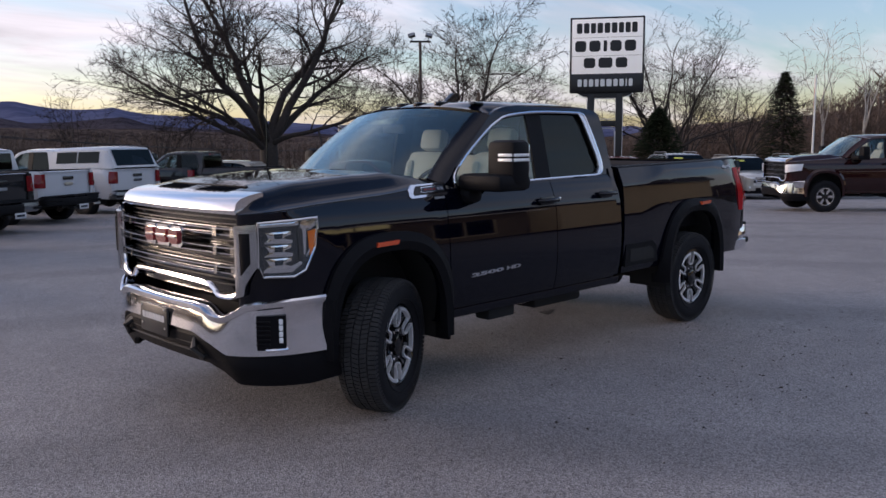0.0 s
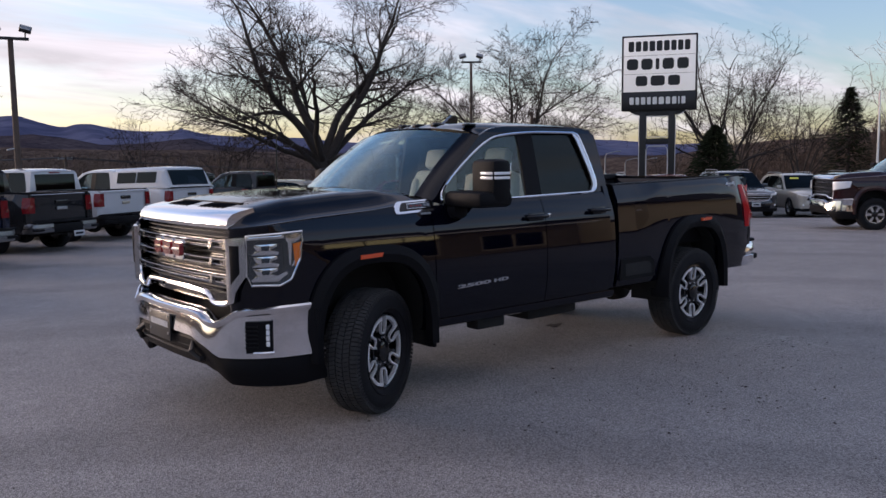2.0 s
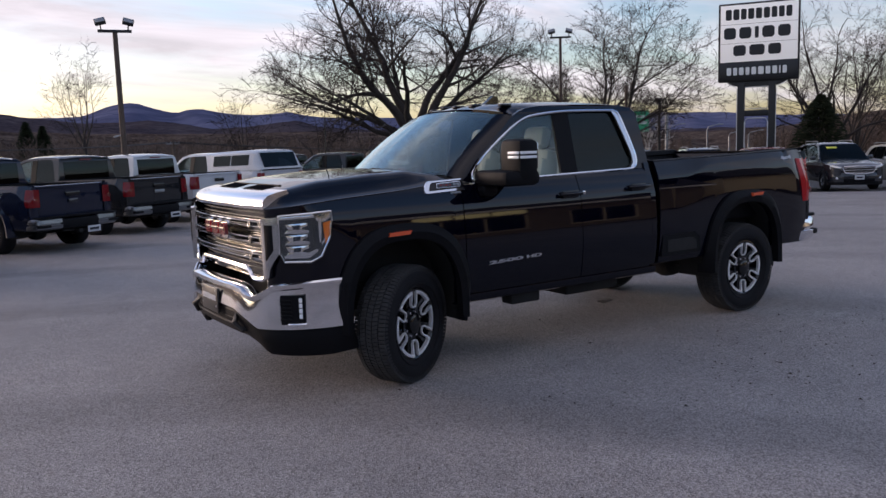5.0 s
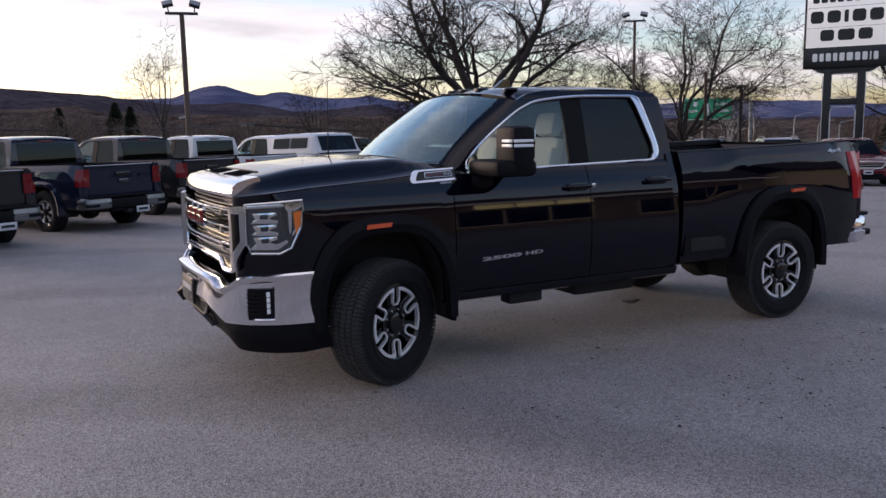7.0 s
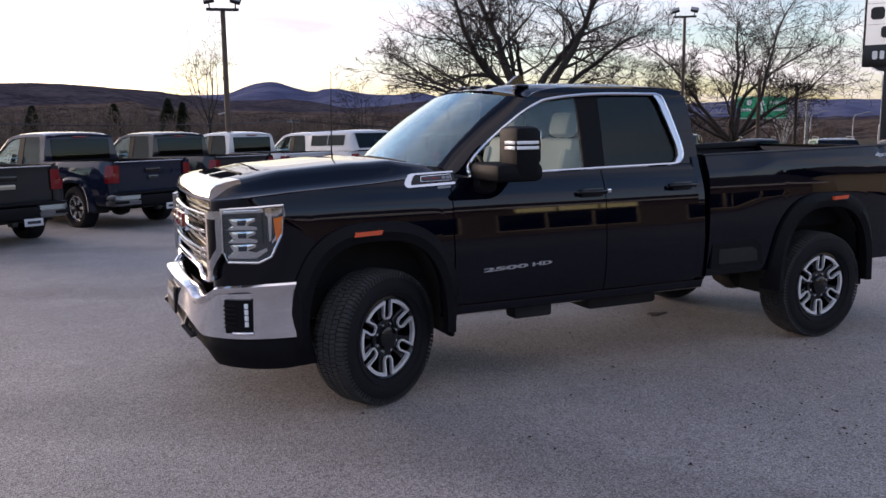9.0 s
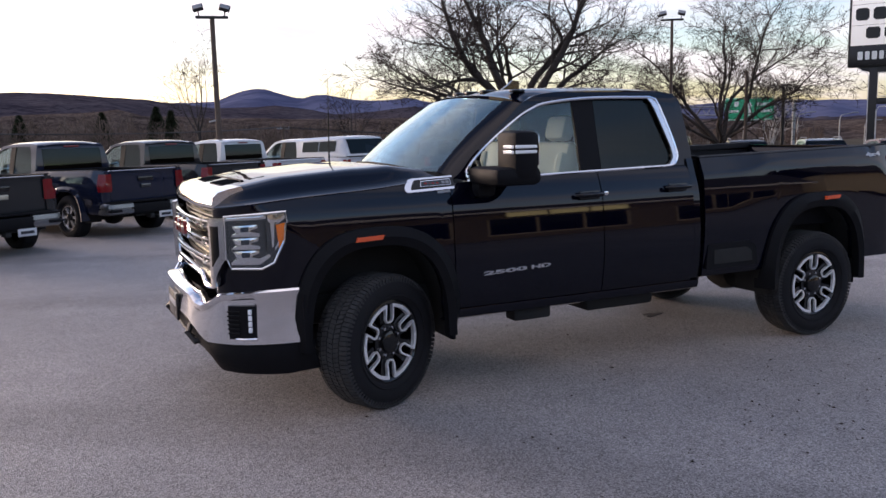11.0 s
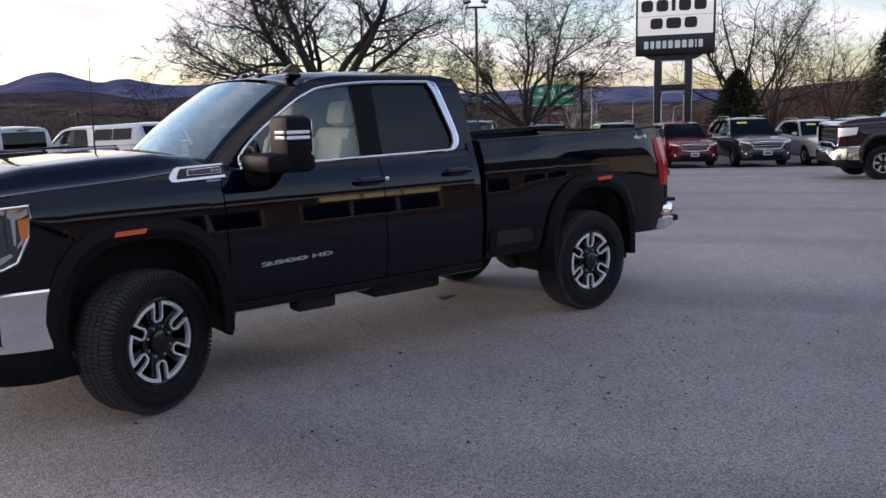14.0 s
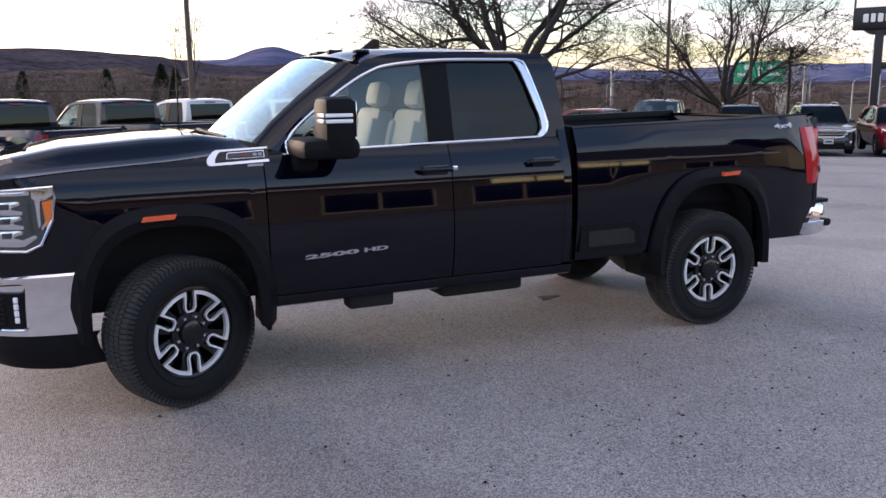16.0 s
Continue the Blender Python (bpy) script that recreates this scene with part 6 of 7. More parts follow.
    if hero:
        low = Geo()
        for z in (0.50, 0.545, 0.59):
            b = band(-0.44, 0.44, -1.088, 0.05, bar_prof(z, 0.014, 0.03), 12)
            low.add(b.v, b.f)
        part("lower_grille", low, M_dark_steel, T)
        both("tow_hook", lambda: Geo().tube([(-1.01, -0.50, 0.49), (-1.10, -0.50, 0.475), (-1.135, -0.46, 0.53), (-1.10, -0.42, 0.58), (-1.01, -0.42, 0.57)], 0.022, 8), M_dark_steel, T)
        for fo in both("fog_lamp", lambda: Geo().slab([[(x - 0.014, y - 0.020, z) for x, y in ((-0.935, -0.836), (-0.870, -0.894), (-0.800, -0.928))] for z in (0.548, 0.565, 0.68, 0.748)], (0.02, 0.02, 0)), M_blackplastic, T, "black fog lamp recess"):
            flip = fo.data.vertices[0].co.y > 0
            for k in range(6):
                g = Geo().tube([(-0.955, -0.858, 0.585 + k * 0.026), (-0.895, -0.912, 0.585 + k * 0.026)], 0.006, 6)
                part("fin", g.mirror_y() if flip else g, M_blackplastic, fo)
            g = Geo()
            for k in range(4):
                g.box((-0.838, -0.936, 0.605 + k * 0.036), (0.024, 0.02, 0.033), bevel=0.006, m=pose(0, 0, 0, 0, 0, -28))
            part("led_strip", g.mirror_y() if flip else g, M_whitelens, fo, "white fog lamp strip")
            g = Geo().tube([(-0.915, -0.890, 0.550), (-0.870, -0.924, 0.550), (-0.805, -0.952, 0.550)], 0.012, 8)
            part("chrome_edge", g.mirror_y() if flip else g, M_chrome, fo)
        pl8 = part("dealer_plate", Geo().box((-1.150, 0.0, 0.640), (0.016, 0.36, 0.18), bevel=0.005), M_sign_black, T, "black plate with plain pale bars")
        g = Geo()
        block_text(g, -0.145, 0.145, 0.637, 0.678, 0, 1, 10, (1.3, 0.5, 1, 1, 0.8, 1.4, 1, 1, 0.4, 0.9), 0.25)
        g.v = [(-1.158 - 0.003 * w, -x, z) for x, w, z in g.v]
        part("bar", g, M_plate, pl8)
        for y in (-0.15, 0.15):
            for z in (0.60, 0.715):
                part("screw", Geo().lathe([(0.0, -1.164), (0.008, -1.163), (0.009, -1.157)], 8, centre=(0, y, z), axis="x"), M_steel, pl8)


def hero_details(T):
    # window surround: thin chrome line, broad at the rear pillar
    loop = spline([(x, 0, z) for x, z in WIN], 110)
    belt = [Vector((x, 0, lerp(BELT, x))) for x in frange(2.30, 0.655, 40)]
    def surround():
        g = Geo()
        g.tube([side_at(p.x, p.z, 0.014) for p in loop], 0.011, 6)
        g.tube([side_at(p.x, p.z, 0.020) for p in belt], 0.011, 6)
        return g
    both("window_surround", surround, M_chrome, T, "chrome window surround")
    def pillar_trim():
        rows = []
        for k in frange(0, 1, 12):
            xo, zo = lerp([(0, 2.262), (0.12, 2.318), (0.8, 2.437), (0.92, 2.435), (1, 2.385)], k), lerp([(0, 1.958), (0.12, 1.905), (0.8, 1.58), (0.92, 1.51), (1, 1.455)], k)
            xi, zi = lerp([(0, 2.215), (0.12, 2.258), (0.8, 2.378), (0.92, 2.382), (1, 2.335)], k), lerp([(0, 1.958), (0.12, 1.905), (0.8, 1.58), (0.92, 1.51), (1, 1.455)], k)
            rows.append([side_at(xo, zo, 0.013), side_at(xo - 0.004, zo, 0.020), side_at(xi + 0.004, zi, 0.020), side_at(xi, zi, 0.010)])
        return Geo().slab(rows, (0, 0.012, 0))
    both("pillar_trim", pillar_trim, M_bluegrey, T, "satin pillar trim")
    # badges and lettering on both sides
    for s in (-1, 1):
        def on_side(g, lift=0.0, thick=0.008):
            g.v = [(x, s * (half_width(x, z) + lift + (thick if w > 0.5 else -0.006)), z) for x, w, z in g.v]
            return g
        b = part("fender_badge", on_side(Geo().prism([(0.182, 1.378), (0.180, 1.394), (0.192, 1.414), (0.218, 1.440), (0.240, 1.450), (0.53, 1.460), (0.53, 1.376), (0.205, 1.364), (0.190, 1.367)], "y", 0, 1)), M_chrome, T, "chrome fender badge")
        part("inlay", on_side(Geo().prism([(0.226, 1.383), (0.228, 1.400), (0.246, 1.428), (0.262, 1.440), (0.531, 1.450), (0.531, 1.395)], "y", 0, 1), 0.003, 0.009), M_gloss_black, b, "black inset")
        part("plate_rim", on_side(Geo().prism([(0.288, 1.398), (0.296, 1.433), (0.506, 1.442), (0.506, 1.403)], "y", 0, 1), 0.005, 0.010), M_chrome, b)
        part("plate", on_side(Geo().prism([(0.293, 1.402), (0.300, 1.429), (0.502, 1.438), (0.502, 1.407)], "y", 0, 1), 0.007, 0.010), M_badge_dark, b)
        g = Geo(); block_text(g, 0.315, 0.420, 1.412, 1.424, 0, 1, 4, (1, 0.3, 1, 0.8), 0.5)
        part("lettering", on_side(g, 0.010, 0.010), M_reddark, b)
        g = Geo(); block_text(g, 0.440, 0.492, 1.412, 1.429, 0, 1, 2, (1, 1), 0.3)
        part("lettering", on_side(g, 0.010, 0.010), M_steel, b)
        part("small_badge", on_side(Geo().prism([(0.405, 1.352), (0.405, 1.366), (0.495, 1.368), (0.495, 1.354)], "y", 0, 1), 0.0, 0.006), M_steel, T, "small silver badge")
        for nm, xx, zz, ww in (("side_marker", -0.105, 1.108, 0.185), ("side_marker", 3.885, 1.148, 0.165)):
            fw = (half_width if xx < 2 else bed_width)(xx, 1.1)
            part(nm, Geo().prism([(xx - ww / 2, zz - 0.018), (xx - ww / 2 + 0.012, zz + 0.010), (xx + ww / 2, zz + 0.016), (xx + ww / 2 - 0.012, zz - 0.012)], "y", s * (fw + 0.03), s * (fw + 0.070)), M_orange, T, "orange side marker")
        part("side_step", Geo().prism([(2.625, 0.655), (2.64, 0.845), (3.06, 0.85), (3.13, 0.80), (3.15, 0.655)], "y", s * 0.95, s * 0.981), M_blackplastic, T, "black corner step in the bed side")
        # flat dark plate, slightly proud, drawn for the shade inside the step's pocket
        part("step_hollow", Geo().prism([(2.70, 0.69), (2.70, 0.80), (3.03, 0.80), (3.08, 0.77), (3.09, 0.69)], "y", s * 0.95, s * 0.9845), M_dark, T)
    # model lettering
    def letters(text, x, z, size, thick, mm, s, name, width):
        cu = bpy.data.curves.new(name, "FONT")
        cu.body, cu.size, cu.extrude, cu.align_x, cu.offset, cu.shear = text, size, thick, "LEFT", 0.0016, 0.0
        tmp = bpy.data.objects.new(name, cu)
        me = bpy.data.meshes.new_from_object(tmp)
        bpy.data.objects.remove(tmp); bpy.data.curves.remove(cu)
        xs = [v.co.x for v in me.vertices]
        k = width / (max(xs) - min(xs)); x_min = min(xs)
        for v in me.vertices:
            u, h, w = (v.co.x - x_min) * k, v.co.y, v.co.z
            X = x + (u if s < 0 else width - u)
            Z = z + h + 0.035 * (X - x)
            fn = half_width if X < 2.5 else bed_width
            v.co = (X, s * (fn(X, Z) + 0.004 + w), Z)
        me.materials.append(mm)
        return part(name, me, None, T, "silver model lettering")
    for s in (-1, 1):
        letters("2500", 0.70, 0.794, 0.034, 0.005, M_satin, s, "lettering", 0.335)
        letters("HD", 1.068, 0.807, 0.034, 0.005, M_satin, s, "lettering", 0.155)
        letters("4x4", 4.38, 1.452, 0.05, 0.003, M_plate, s, "lettering", 0.20)
    # roof marker lamps and fin aerial
    for x, y in ((1.24, -0.52), (1.16, -0.22), (1.14, 0.0), (1.16, 0.22), (1.24, 0.52)):
        z = 2.020 if abs(y) < 0.4 else 2.008
        lampb = part("roof_marker", Geo().box((x, y, z + 0.012), (0.10, 0.07, 0.022), bevel=0.010), M_gloss_black, T, "small roof marker lamp")
        part("lens", Geo().box((x - 0.040, y, z + 0.012), (0.03, 0.045, 0.012), bevel=0.005), M_badge_dark, lampb)
    part("roof_fin", Geo().prism([(1.36, 2.03), (1.55, 2.04), (1.55, 2.122), (1.50, 2.128), (1.43, 2.075)], "y", -0.030, 0.030, inset=0.012), M_gloss_black, T, "black shark-fin aerial")
    # wipers
    part("wiper", Geo().tube([(0.36, -0.50, 1.500), (0.31, -0.30, 1.518), (0.285, 0.05, 1.528)], 0.012, 6).tube([(0.32, 0.10, 1.522), (0.32, 0.35, 1.520), (0.42, 0.60, 1.504)], 0.012, 6).box((0.31, -0.50, 1.485), (0.05, 0.04, 0.03), bevel=0.01), M_blackplastic, T)
    # whip aerial on the far fender
    part("whip_aerial", Geo().tube([(0.25, 0.86, 1.40), (0.262, 0.86, 1.95), (0.27, 0.86, 2.2)], [0.008, 0.004, 0.002], 6), M_gloss_black, T)
    part("mirror_inside", Geo().box((0.86, 0.0, 1.83), (0.03, 0.24, 0.07), bevel=0.012).tube([(0.87, 0, 1.85), (0.95, 0, 1.93)], 0.012, 6), M_trim, T)
    # mud-flap ends behind the front wheels and body mounts
    both("front_liner", lambda: Geo().box((0.47, -0.93, 0.50), (0.03, 0.13, 0.22), bevel=0.01), M_blackplastic, T)
    part("exhaust", Geo().tube([(1.2, 0.35, 0.45), (3.0, 0.55, 0.47), (3.4, 0.62, 0.60), (4.6, 0.70, 0.55)], 0.045, 8), M_steel, T)
    part("frame_tag", Geo().box((1.28, -0.80, 0.47), (0.05, 0.02, 0.03), bevel=0.004), M_steel, T)


HERO = pickup(pose(0, -0.03, 0), "pickup_truck", "glossy black heavy-duty double-cab pickup with chrome bumper on asphalt", M_paint, hero=True)
hero_details(HERO)

# ---- other parked vehicles ----
ROW = -50.7


def park(x, y, turn):
    return pose(x, y, ground_z(x, y), 0, 0, turn)



def stall(x, y, turn):
    """Parked tail outwards: x, y is the rear corner on the driver's side."""
    c, q = math.cos(radians(turn)), math.sin(radians(turn))
    return park(x - 4.87 * c - 0.95 * q, y - 4.87 * q + 0.95 * c, turn)


pickup(stall(-3.45, 8.55, -60), "pickup_truck", "dark charcoal pickup with chrome rear bumper, parked tail outwards", M_charcoal, group="row of parked pickups", logo=(M_tan, 0.26, 0.09))
pickup(stall(-1.03, 10.85, -59), "pickup_truck", "navy blue pickup with red square tail lamps in the row", M_navy, group="row of parked pickups", logo=(M_slate, 0.22, 0.09), trim=M_navy)
pickup(stall(1.26, 13.38, -60), "pickup_truck", "black pickup with chrome rear bumper in the row", M_charcoal, group="row of parked pickups", logo=(M_steel, 0.30, 0.08))
pickup(stall(3.42, 15.60, -62), "pickup_truck", "white pickup with black rear bumper in the row", M_white, group="row of parked pickups", logo=(M_tan, 0.26, 0.09), rear_chrome=False, trim=M_white)
pickup(stall(6.05, 17.70, -68), "pickup_truck", "silver white pickup with a matching bed cap in the row", M_white, group="row of parked pickups", logo=(M_badge_dark, 0.3, 0.08), cap=M_white, trim=M_white)
pickup(park(8.8, 26.4, ROW - 8), "pickup_truck", "dark bronze pickup at the end of the row", M_charcoal, group="row of parked pickups", logo=(M_steel, 0.3, 0.08))
pickup(park(10.2, 24.3, ROW - 4), "pickup_truck", "dark grey pickup at the end of the row", M_charcoal, group="row of parked pickups", trim=M_charcoal)
pickup(park(20.72, 4.55, -45) @ Matrix.Scale(1.05, 4), "pickup_truck", "dark maroon pickup with a bright chrome grille and bumper", M_maroon, group="", trim=M_maroon, bright=True, tall=True)

S_SIDE = [(0.28, 0.80), (0.36, 0.86), (0.50, 0.895), (0.70, 0.915), (0.88, 0.920), (0.98, 0.905), (1.04, 0.875), (1.08, 0.845)]
S_NOSE = [(-0.92, 0.55), (-0.90, 0.66), (-0.84, 0.76), (-0.72, 0.84), (-0.5, 0.89), (-0.2, 0.92)]


def suv(m, label, paint, group, wb=2.75, height=1.68, rails=True, sticker=False):
    T = thing("crossover", m, label, "car", group)
    tail = wb + 0.98

    def w(x, z):
        v = lerp(S_SIDE, z)
        if x < -0.2:
            v = min(v, lerp(S_NOSE, x))
        if x > tail - 0.5:
            v -= 0.16 * ((x - tail + 0.5) / 0.5) ** 2
        return v

    def low(x):
        for c in (0.0, wb):
            z = arch_z(x - c, 0.39, 0.40, 0.34, 2.3)
            if z is not None:
                return max(0.30, z)
        return 0.30
    belt = lambda x: lerp([(-0.92, 0.80), (-0.6, 0.90), (0.0, 0.985), (0.55, 1.03), (wb, 1.09), (tail, 1.11)], x)
    both("body_side", lambda: side_panel(-0.91, tail, low, belt, w, 10, 0.05, extra=(-0.392, 0.392, wb - 0.392, wb + 0.392)), paint, T)
    rows = []
    for x in frange(-0.92, 0.62, 14):
        e, hw = belt(x), w(x, 0.98) - 0.03
        rise = lerp([(-0.92, 0.02), (-0.6, 0.06), (0.62, 0.07)], x)
        rows.append([(x - 0.05 * (1 - u * u) * (x < -0.4), u * hw, e + rise * (1 - abs(u) ** 2.5)) for u in frange(-1, 1, 12)])
    part("hood", Geo().slab(rows, (0, 0, -0.03)), paint, T)
    h = height
    out = [(0.45, belt(0.5)), (0.75, 1.22), (1.05, h - 0.22), (1.30, h - 0.09), (1.7, h - 0.04), (2.5, h - 0.05), (tail - 0.55, h - 0.10), (tail - 0.25, h - 0.28), (tail - 0.05, 1.12)]
    inn = [(0.68, belt(0.7) + 0.015), (0.88, 1.22), (1.12, h - 0.26), (1.34, h - 0.15), (1.7, h - 0.11), (2.5, h - 0.12), (tail - 0.75, h - 0.18), (tail - 0.50, h - 0.32), (tail - 0.42, 1.13)]
    gy = lambda z: 0.845 - 0.20 * (z - 1.05) / 0.6

    def frame_side():
        o, i = spline([(x, 0, z) for x, z in out], 36), spline([(x, 0, z) for x, z in inn], 36)
        return Geo().slab([[(a.lerp(b, k / 3).x, -gy(a.lerp(b, k / 3).z), a.lerp(b, k / 3).z) for k in range(4)] for a, b in zip(o, i)], (0, 0.03, 0))
    both("side_frame", frame_side, paint, T)
    arr = sorted((p.x, p.z) for p in spline([(x, 0, z) for x, z in inn], 80))
    def win(xa, xb):
        return Geo().slab([[(x, -(gy(z) - 0.012), z) for z in frange(belt(x) + 0.005, max(belt(x) + 0.01, lerp(arr, x)), 4)] for x in columns(xa, xb, 0.06)], (0, 0.005, 0))
    for xa, xb in ((0.70, 1.52), (1.60, 2.46), (2.54, tail - 0.46)):
        both("side_window", lambda: win(xa, xb), M_glass_dark, T)
    part("roof", Geo().slab([[(x, v * gy(lerp([(p[0], p[1]) for p in out], x)) * 0.99, lerp(out, x) + 0.035 * (1 - abs(v) ** 3)) for v in frange(-1, 1, 12)] for x in frange(1.18, tail - 0.45, 12)], (0, 0, -0.03)), paint, T)
    part("windscreen", Geo().slab([[(0.40 + 0.80 * s - 0.03 * math.sin(math.pi * s) + 0.10 * v * v * (1 - s), v * (0.80 - 0.16 * s), 1.06 + (h - 1.14) * s) for v in frange(-1, 1, 10)] for s in frange(0, 1, 6)], (0.004, 0, -0.004)), M_glass_dark, T)
    part("tailgate", Geo().slab([[(lerp([(0.45, tail), (1.0, tail), (1.12, tail - 0.04), (h - 0.28, tail - 0.22), (h - 0.08, tail - 0.48)], z), v * lerp([(0.45, 0.74), (1.1, 0.72), (h - 0.1, 0.60)], z), z) for v in frange(-1, 1, 6)] for z in (0.45, 0.8, 1.0, 1.12, 1.3, h - 0.28, h - 0.08)], (-0.03, 0, 0)), paint, T)
    fb = [(-0.955, 0.0), (-0.945, 0.3), (-0.90, 0.60), (-0.78, 0.80), (-0.55, 0.895)]
    pl = spline([(x, -y, 0) for x, y in fb], 16)
    both("front_bumper", lambda: Geo().slab([[(p.x + d, p.y, z) for z, d in ((0.24, 0.06), (0.30, 0.0), (0.50, -0.02), (0.60, 0.0), (0.66, 0.02))] for p in pl], (0.03, 0.01, 0)), paint, T)
    part("grille", Geo().slab([[(lerp([(0, -0.965), (0.3, -0.955), (0.52, -0.915)], abs(y)), y, z) for y in frange(-0.52, 0.52, 10)] for z in (0.64, 0.84)], (0.02, 0, 0)), M_blackplastic, T)
    for z in (0.66, 0.74, 0.82):
        part("grille_bar", Geo().tube([(lerp([(0, -0.98), (0.3, -0.97), (0.52, -0.93)], abs(y)), y, z) for y in frange(-0.5, 0.5, 10)], 0.008, 6), M_satin, T)
    part("grille_surround", Geo().tube([(lerp([(0, -0.985), (0.3, -0.975), (0.54, -0.925)], abs(y)), y, z) for y, z in ((-0.54, 0.80), (-0.50, 0.86), (-0.25, 0.87), (0.0, 0.875), (0.25, 0.87), (0.50, 0.86), (0.54, 0.80), (0.44, 0.64), (0.2, 0.61), (-0.2, 0.61), (-0.44, 0.64))], 0.014, 6, closed=True), M_chrome, T, "chrome grille surround")
    both("lower_cladding", lambda: Geo().slab([[(p.x - 0.012, p.y - 0.006, z) for z in (0.235, 0.30, 0.345)] for p in pl], (0.03, 0.01, 0)), M_blackplastic, T)
    part("lower_intake", Geo().box((-0.95, 0, 0.40), (0.06, 1.0, 0.12), bevel=0.02), M_blackplastic, T)
    both("headlamp", lambda: Geo().slab([[(-0.90, -0.56, z0), (-0.83, -0.74, z0 + 0.03), (-0.66, -0.862, z0 + 0.06)] for z0 in (0.72, 0.80, 0.85)], (0.03, 0.03, 0)), M_whitelens, T)
    both("fog_lamp", lambda: Geo().box((-0.86, -0.66, 0.47), (0.06, 0.14, 0.08), bevel=0.02), M_whitelens, T)
    both("tail_lamp", lambda: Geo().slab([[(tail - 0.22, -0.90 + 0.03, z), (tail - 0.04, -0.80, z), (tail + 0.012, -0.58, z)] for z in (0.86, 0.96, 1.08)], (-0.03, 0.02, 0)), M_red, T)
    plate = part("license_plate", Geo().box((-0.985, 0, 0.49), (0.01, 0.31, 0.15), bevel=0.003), M_plate, T, "white plate with a plain bar")
    part("bar", Geo().box((-0.992, 0, 0.49), (0.004, 0.2, 0.05)), M_badge_dark, plate)
    part("underbody", Geo().box((wb / 2, 0, 0.36), (wb + 1.2, 1.4, 0.2), bevel=0.04).box((wb / 2 + 0.2, 0, 0.7), (wb, 1.5, 0.6), bevel=0.05), M_dark, T)
    part("cabin", Geo().box((1.0, 0, 1.0), (0.5, 1.4, 0.2), bevel=0.05).box((1.75, -0.36, 1.15), (0.16, 0.46, 0.55), bevel=0.06).box((1.75, 0.36, 1.15), (0.16, 0.46, 0.55), bevel=0.06), M_trim, T)
    both("door_mirror", lambda: Geo().box((0.80, -0.98, 1.12), (0.10, 0.20, 0.14), bevel=0.04), paint, T)
    if rails:
        both("roof_rail", lambda: Geo().tube([(1.5, -0.60, h - 0.02), (1.6, -0.60, h + 0.035), (2.9, -0.60, h + 0.025), (3.0, -0.60, h - 0.05)], 0.018, 6), M_steel, T)
    if sticker:
        part("sticker", Geo().box((0.985, 0.30, h - 0.195), (0.012, 0.34, 0.10), bevel=0.003, m=pose(0, 0, 0, 0, 56, 0)), M_yellow, T, "yellow windscreen price sticker")
    for x in (0.0, wb):
        for y in (-0.80, 0.80):
            wheel(T, x, y, 0, fancy=False, scale=0.84)
    return T


CARROW = 49.5   # noses towards the sales lot
suv(park(26.6, 11.3, CARROW) @ Matrix.Scale(1.06, 4), "dark blue-grey crossover with a chrome grille facing the lot", M_slate, "row of parked cars", sticker=True)
suv(park(25.05, 13.25, CARROW), "dark red crossover facing the lot", M_redpaint, "row of parked cars", height=1.66, rails=False)
suv(park(28.75, 9.75, CARROW), "champagne crossover facing the lot", M_beige, "row of parked cars", wb=2.55, height=1.66, sticker=True)
suv(park(23.3, 15.0, CARROW), "dark grey crossover with a chrome grille facing the lot", M_slate, "row of parked cars", height=1.70)
suv(park(21.4, 16.9, CARROW), "charcoal crossover with roof rails facing the lot", M_charcoal, "row of parked cars", height=1.70)
pickup(park(19.2, 19.2, CARROW - 8), "pickup_truck", "dark pickup parked in the far row", M_charcoal, trim=M_charcoal)
suv(park(30.4, 7.9, CARROW), "charcoal crossover facing the lot", M_charcoal, "row of parked cars", height=1.70)
suv(park(15.2, 30.5, -60), "pale tan crossover parked beyond the row", M_tan, "", height=1.66, rails=False)
suv(park(21.5, 23.0, CARROW + 60), "red crossover parked behind the far row", M_redpaint, "", height=1.62, rails=False)

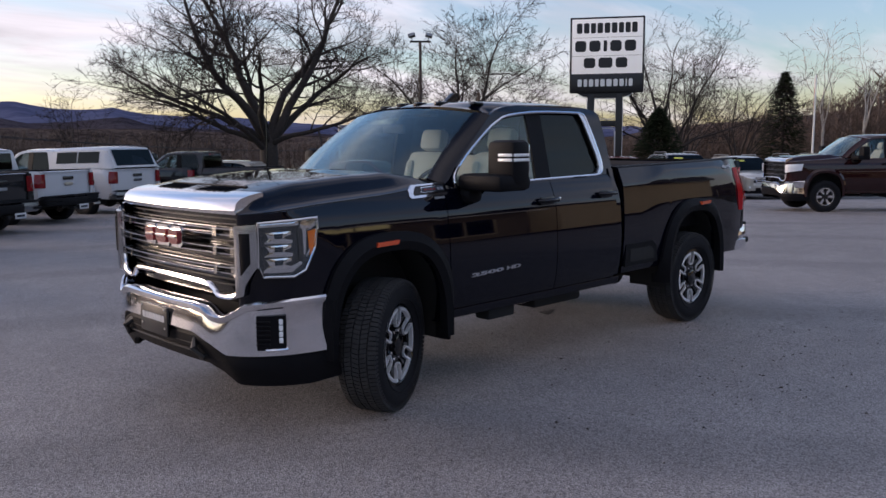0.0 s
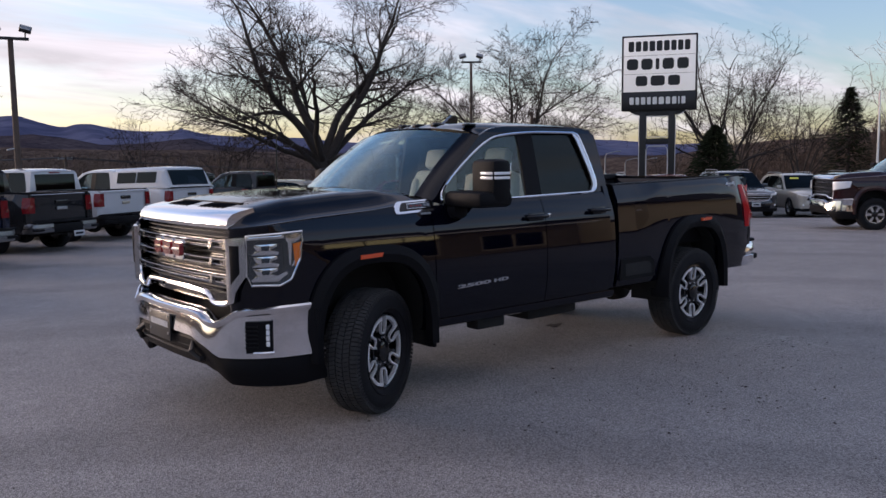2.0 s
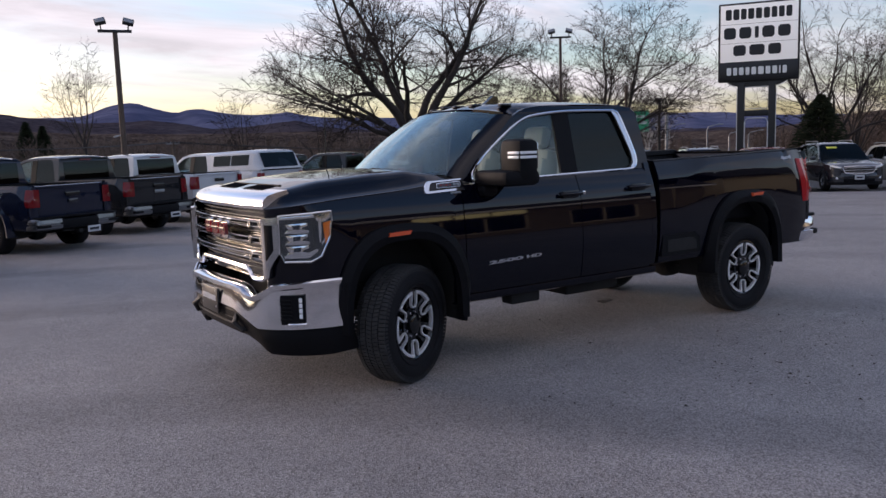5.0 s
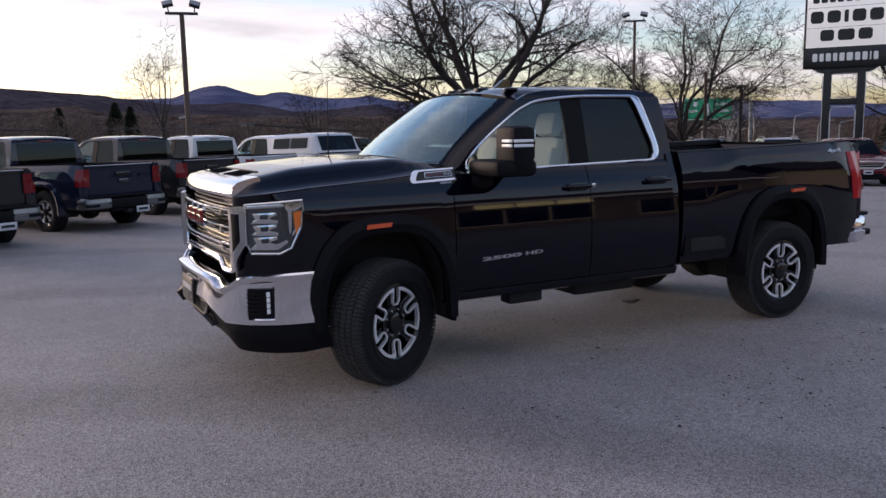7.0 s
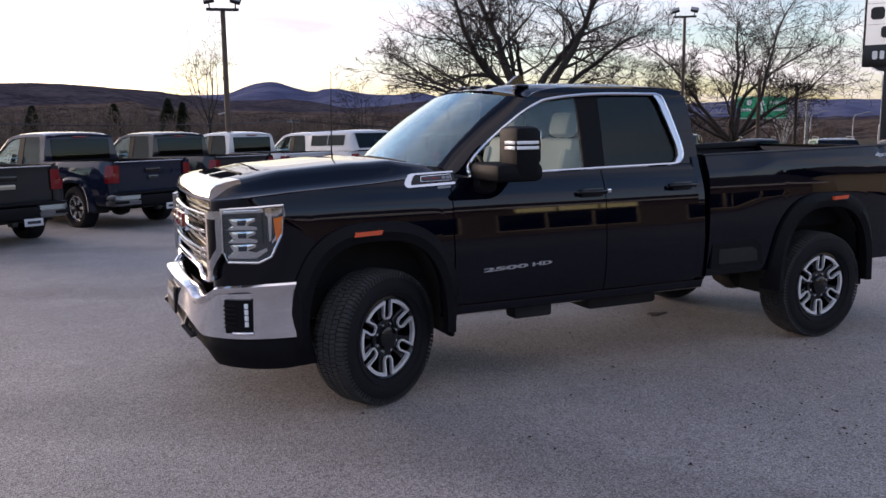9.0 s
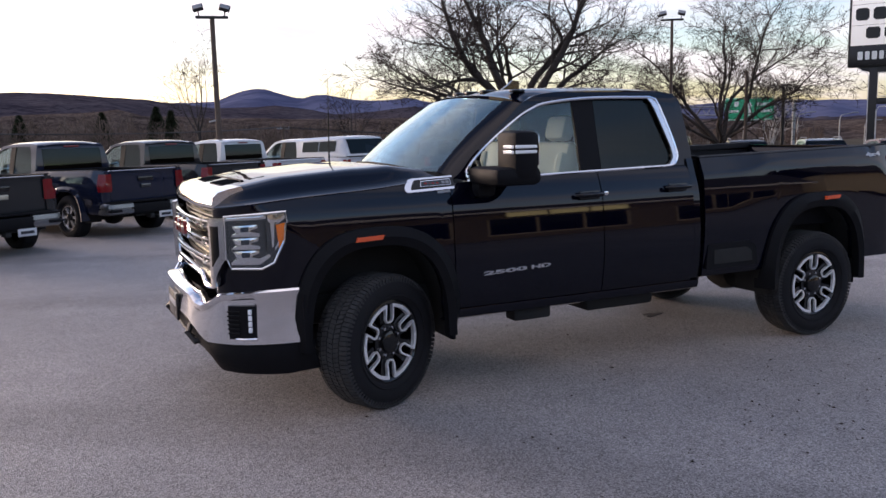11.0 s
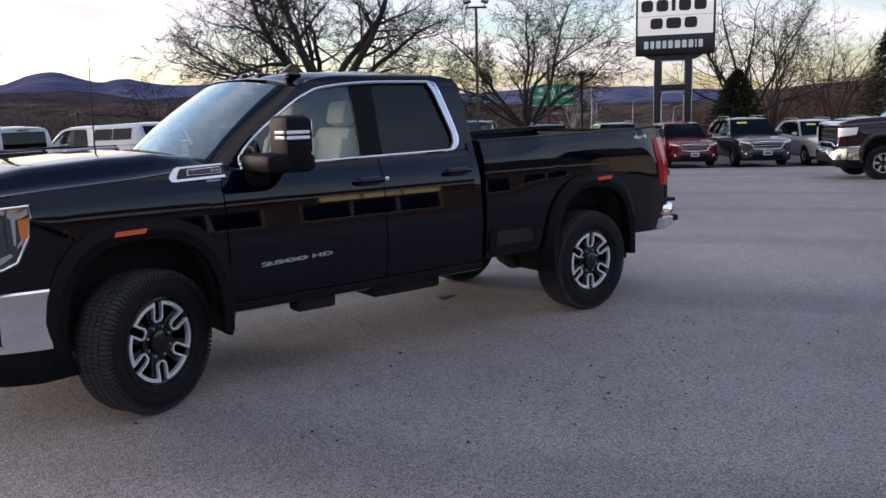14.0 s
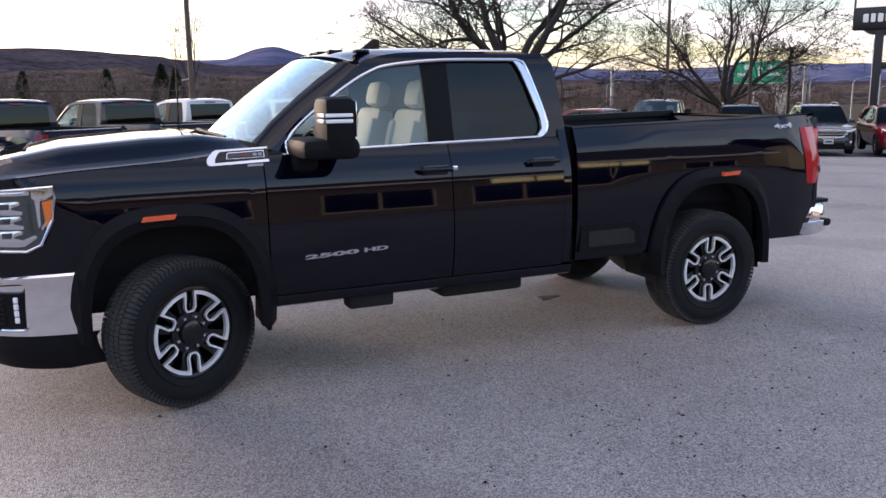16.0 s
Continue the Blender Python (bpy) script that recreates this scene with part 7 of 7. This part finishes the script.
# ---- the dealership behind the camera, which the paint mirrors ----
def showroom():
    B = thing("showroom_building", pose(6.0, -25.0, 0.0), "low brown clapboard showroom with a pale fascia and cream wing", "building")
    wall = Geo()
    doors = [(-20, -12), (-9, -1), (1.5, 6.0), (7.5, 14.5), (17, 21.5)]
    edges = [-24] + [e for d in doors for e in d] + [24]
    for a, b in zip(edges[::2], edges[1::2]):
        wall.box(((a + b) / 2, 0, 1.9), (b - a, 0.3, 3.8))
    wall.box((0, 0.0, 3.35), (48, 0.296, 0.9))
    wall.box((0, 0.0, 0.3), (48, 0.296, 0.6))
    part("wall", wall, M_brownwall, B, "brown wall")
    for k in range(15):
        z = 0.72 + k * 0.20
        bd = Geo()
        for a, b in zip(edges[::2], edges[1::2]):
            if z < 2.9:
                bd.box(((a + b) / 2, 0.16, z), (b - a, 0.025, 0.18), bevel=0.006)
        if z >= 2.9:
            bd.box((0, 0.16, z), (48, 0.025, 0.18), bevel=0.006)
        part("clapboard", bd, M_brownwall, B)
    for a, b in doors:
        wd = part("window", Geo().box(((a + b) / 2, -0.06, 1.75), (b - a, 0.02, 2.3)), M_glass_dark, B)
        fr = Geo().box(((a + b) / 2, 0.10, 2.86), (b - a, 0.12, 0.08), bevel=0.01).box(((a + b) / 2, 0.12, 0.66), (b - a, 0.16, 0.16), bevel=0.01)
        bays = max(2, round((b - a) / 2.2))
        for k in range(bays + 1):
            fr.box((a + 0.06 + (b - a - 0.12) * k / bays, 0.10, 1.78), (0.10, 0.11, 2.08), bevel=0.01)
        part("frame", fr, M_siding, wd, "pale window frame with mullions")
    part("back_wall", Geo().box((0, -6, 1.9), (48, 0.3, 3.8)), M_room, B)
    for x in (-24, 24):
        part("end_wall", Geo().box((x, -3, 1.9), (0.3, 6.3, 3.8)), M_brownwall, B)
    part("roof", Geo().slab([[(x, y, z) for x in (-25, 25)] for y, z in ((0.9, 3.75), (-3.0, 5.4), (-6.6, 3.75))], (0, 0, 0.18)), M_roof, B, "dark shingled roof")
    part("wing", Geo().box((37.0, -4.0, 2.4), (20, 8, 4.8), bevel=0.02), M_siding, B, "cream clapboard wing")
    for k in range(20):
        part("clapboard", Geo().box((37.0, 0.012, 0.4 + 0.22 * k), (19.9, 0.03, 0.19), bevel=0.008), M_siding, B)
    part("wing_roof", Geo().slab([[(x, y, z) for x in (26.5, 47.5)] for y, z in ((0.6, 4.75), (-4.0, 6.6), (-8.6, 4.75))], (0, 0, 0.18)), M_roof, B)
    # unseen glowing strips, added to stand in for the showroom's own lights
    for k in range(3):
        strip_x = 9.0 + 2.0 * k
        lb = part("soffit_lamp", Geo().box((strip_x, 0.75, 3.36), (1.9, 0.10, 0.14), bevel=0.02), M_steel, B, "added strip under the eave in place of the showroom lights")
        part("lens", Geo().box((strip_x, 0.82, 3.30), (1.84, 0.10, 0.60), bevel=0.03), M_glow_strip, lb, "glowing warm yellow face of the added strip")
    part("fascia", Geo().box((0, 0.92, 3.80), (50, 0.06, 0.30), bevel=0.01), M_sign_white, B)


showroom()

# ---- litter and marks on the lot ----
rng_l = random.Random(9)
lit = Geo()
for k in range(300):
    if k < 170:
        x, y = rng_l.gauss(2.6, 1.5), rng_l.gauss(-2.1, 0.65)
    else:
        x, y = rng_l.uniform(-5, 9), rng_l.uniform(-4.6, 3)
    if y < -4.4:
        continue
    s = rng_l.uniform(0.004, 0.018) if k < 170 else rng_l.uniform(0.003, 0.011)
    q = rng_l.uniform(0, math.pi)
    c, d = math.cos(q) * s, math.sin(q) * s
    lit.add([(x - c, y - d, 0.002), (x + d * 0.5, y - c * 0.5, 0.003), (x + c, y + d, 0.002), (x - d * 0.5, y + c * 0.5, 0.003), (x, y, 0.006 + s * 0.3)], [(0, 1, 4), (1, 2, 4), (2, 3, 4), (3, 0, 4), (3, 2, 1, 0)])
leaf = new("leaf_litter", lit.mesh("leaf_litter", mat("dry_leaf_bits", (0.035, 0.024, 0.018), 0.9, vary=0.4, scale=30, island=True, spec=0.1), 0))
tagged(leaf, "scattered dark leaf bits and grit on asphalt", "litter", "", "stuff")


def stain(x, y, rx, ry, turn, seed, label):
    rng = random.Random(seed)
    n = 26
    ring = []
    for k in range(n):
        q = 2 * math.pi * k / n
        w = 1 + 0.28 * math.sin(3 * q + seed) + rng.uniform(-0.12, 0.12)
        ring.append((rx * w * math.cos(q), ry * w * math.sin(q)))
    g = Geo().prism(ring, "z", 0.0, 0.0035)
    solid("oil_stain", g, M_stain, pose(x, y, ground_z(x, y) + 0.0005, 0, 0, turn), label, "stain")


M_stain = mat("dark_oil_stain", (0.055, 0.048, 0.045), 0.55, vary=0.4, scale=9)
stain(3.15, 0.24, 0.095, 0.055, 10, 2, "small dark oil stain on asphalt under the truck")
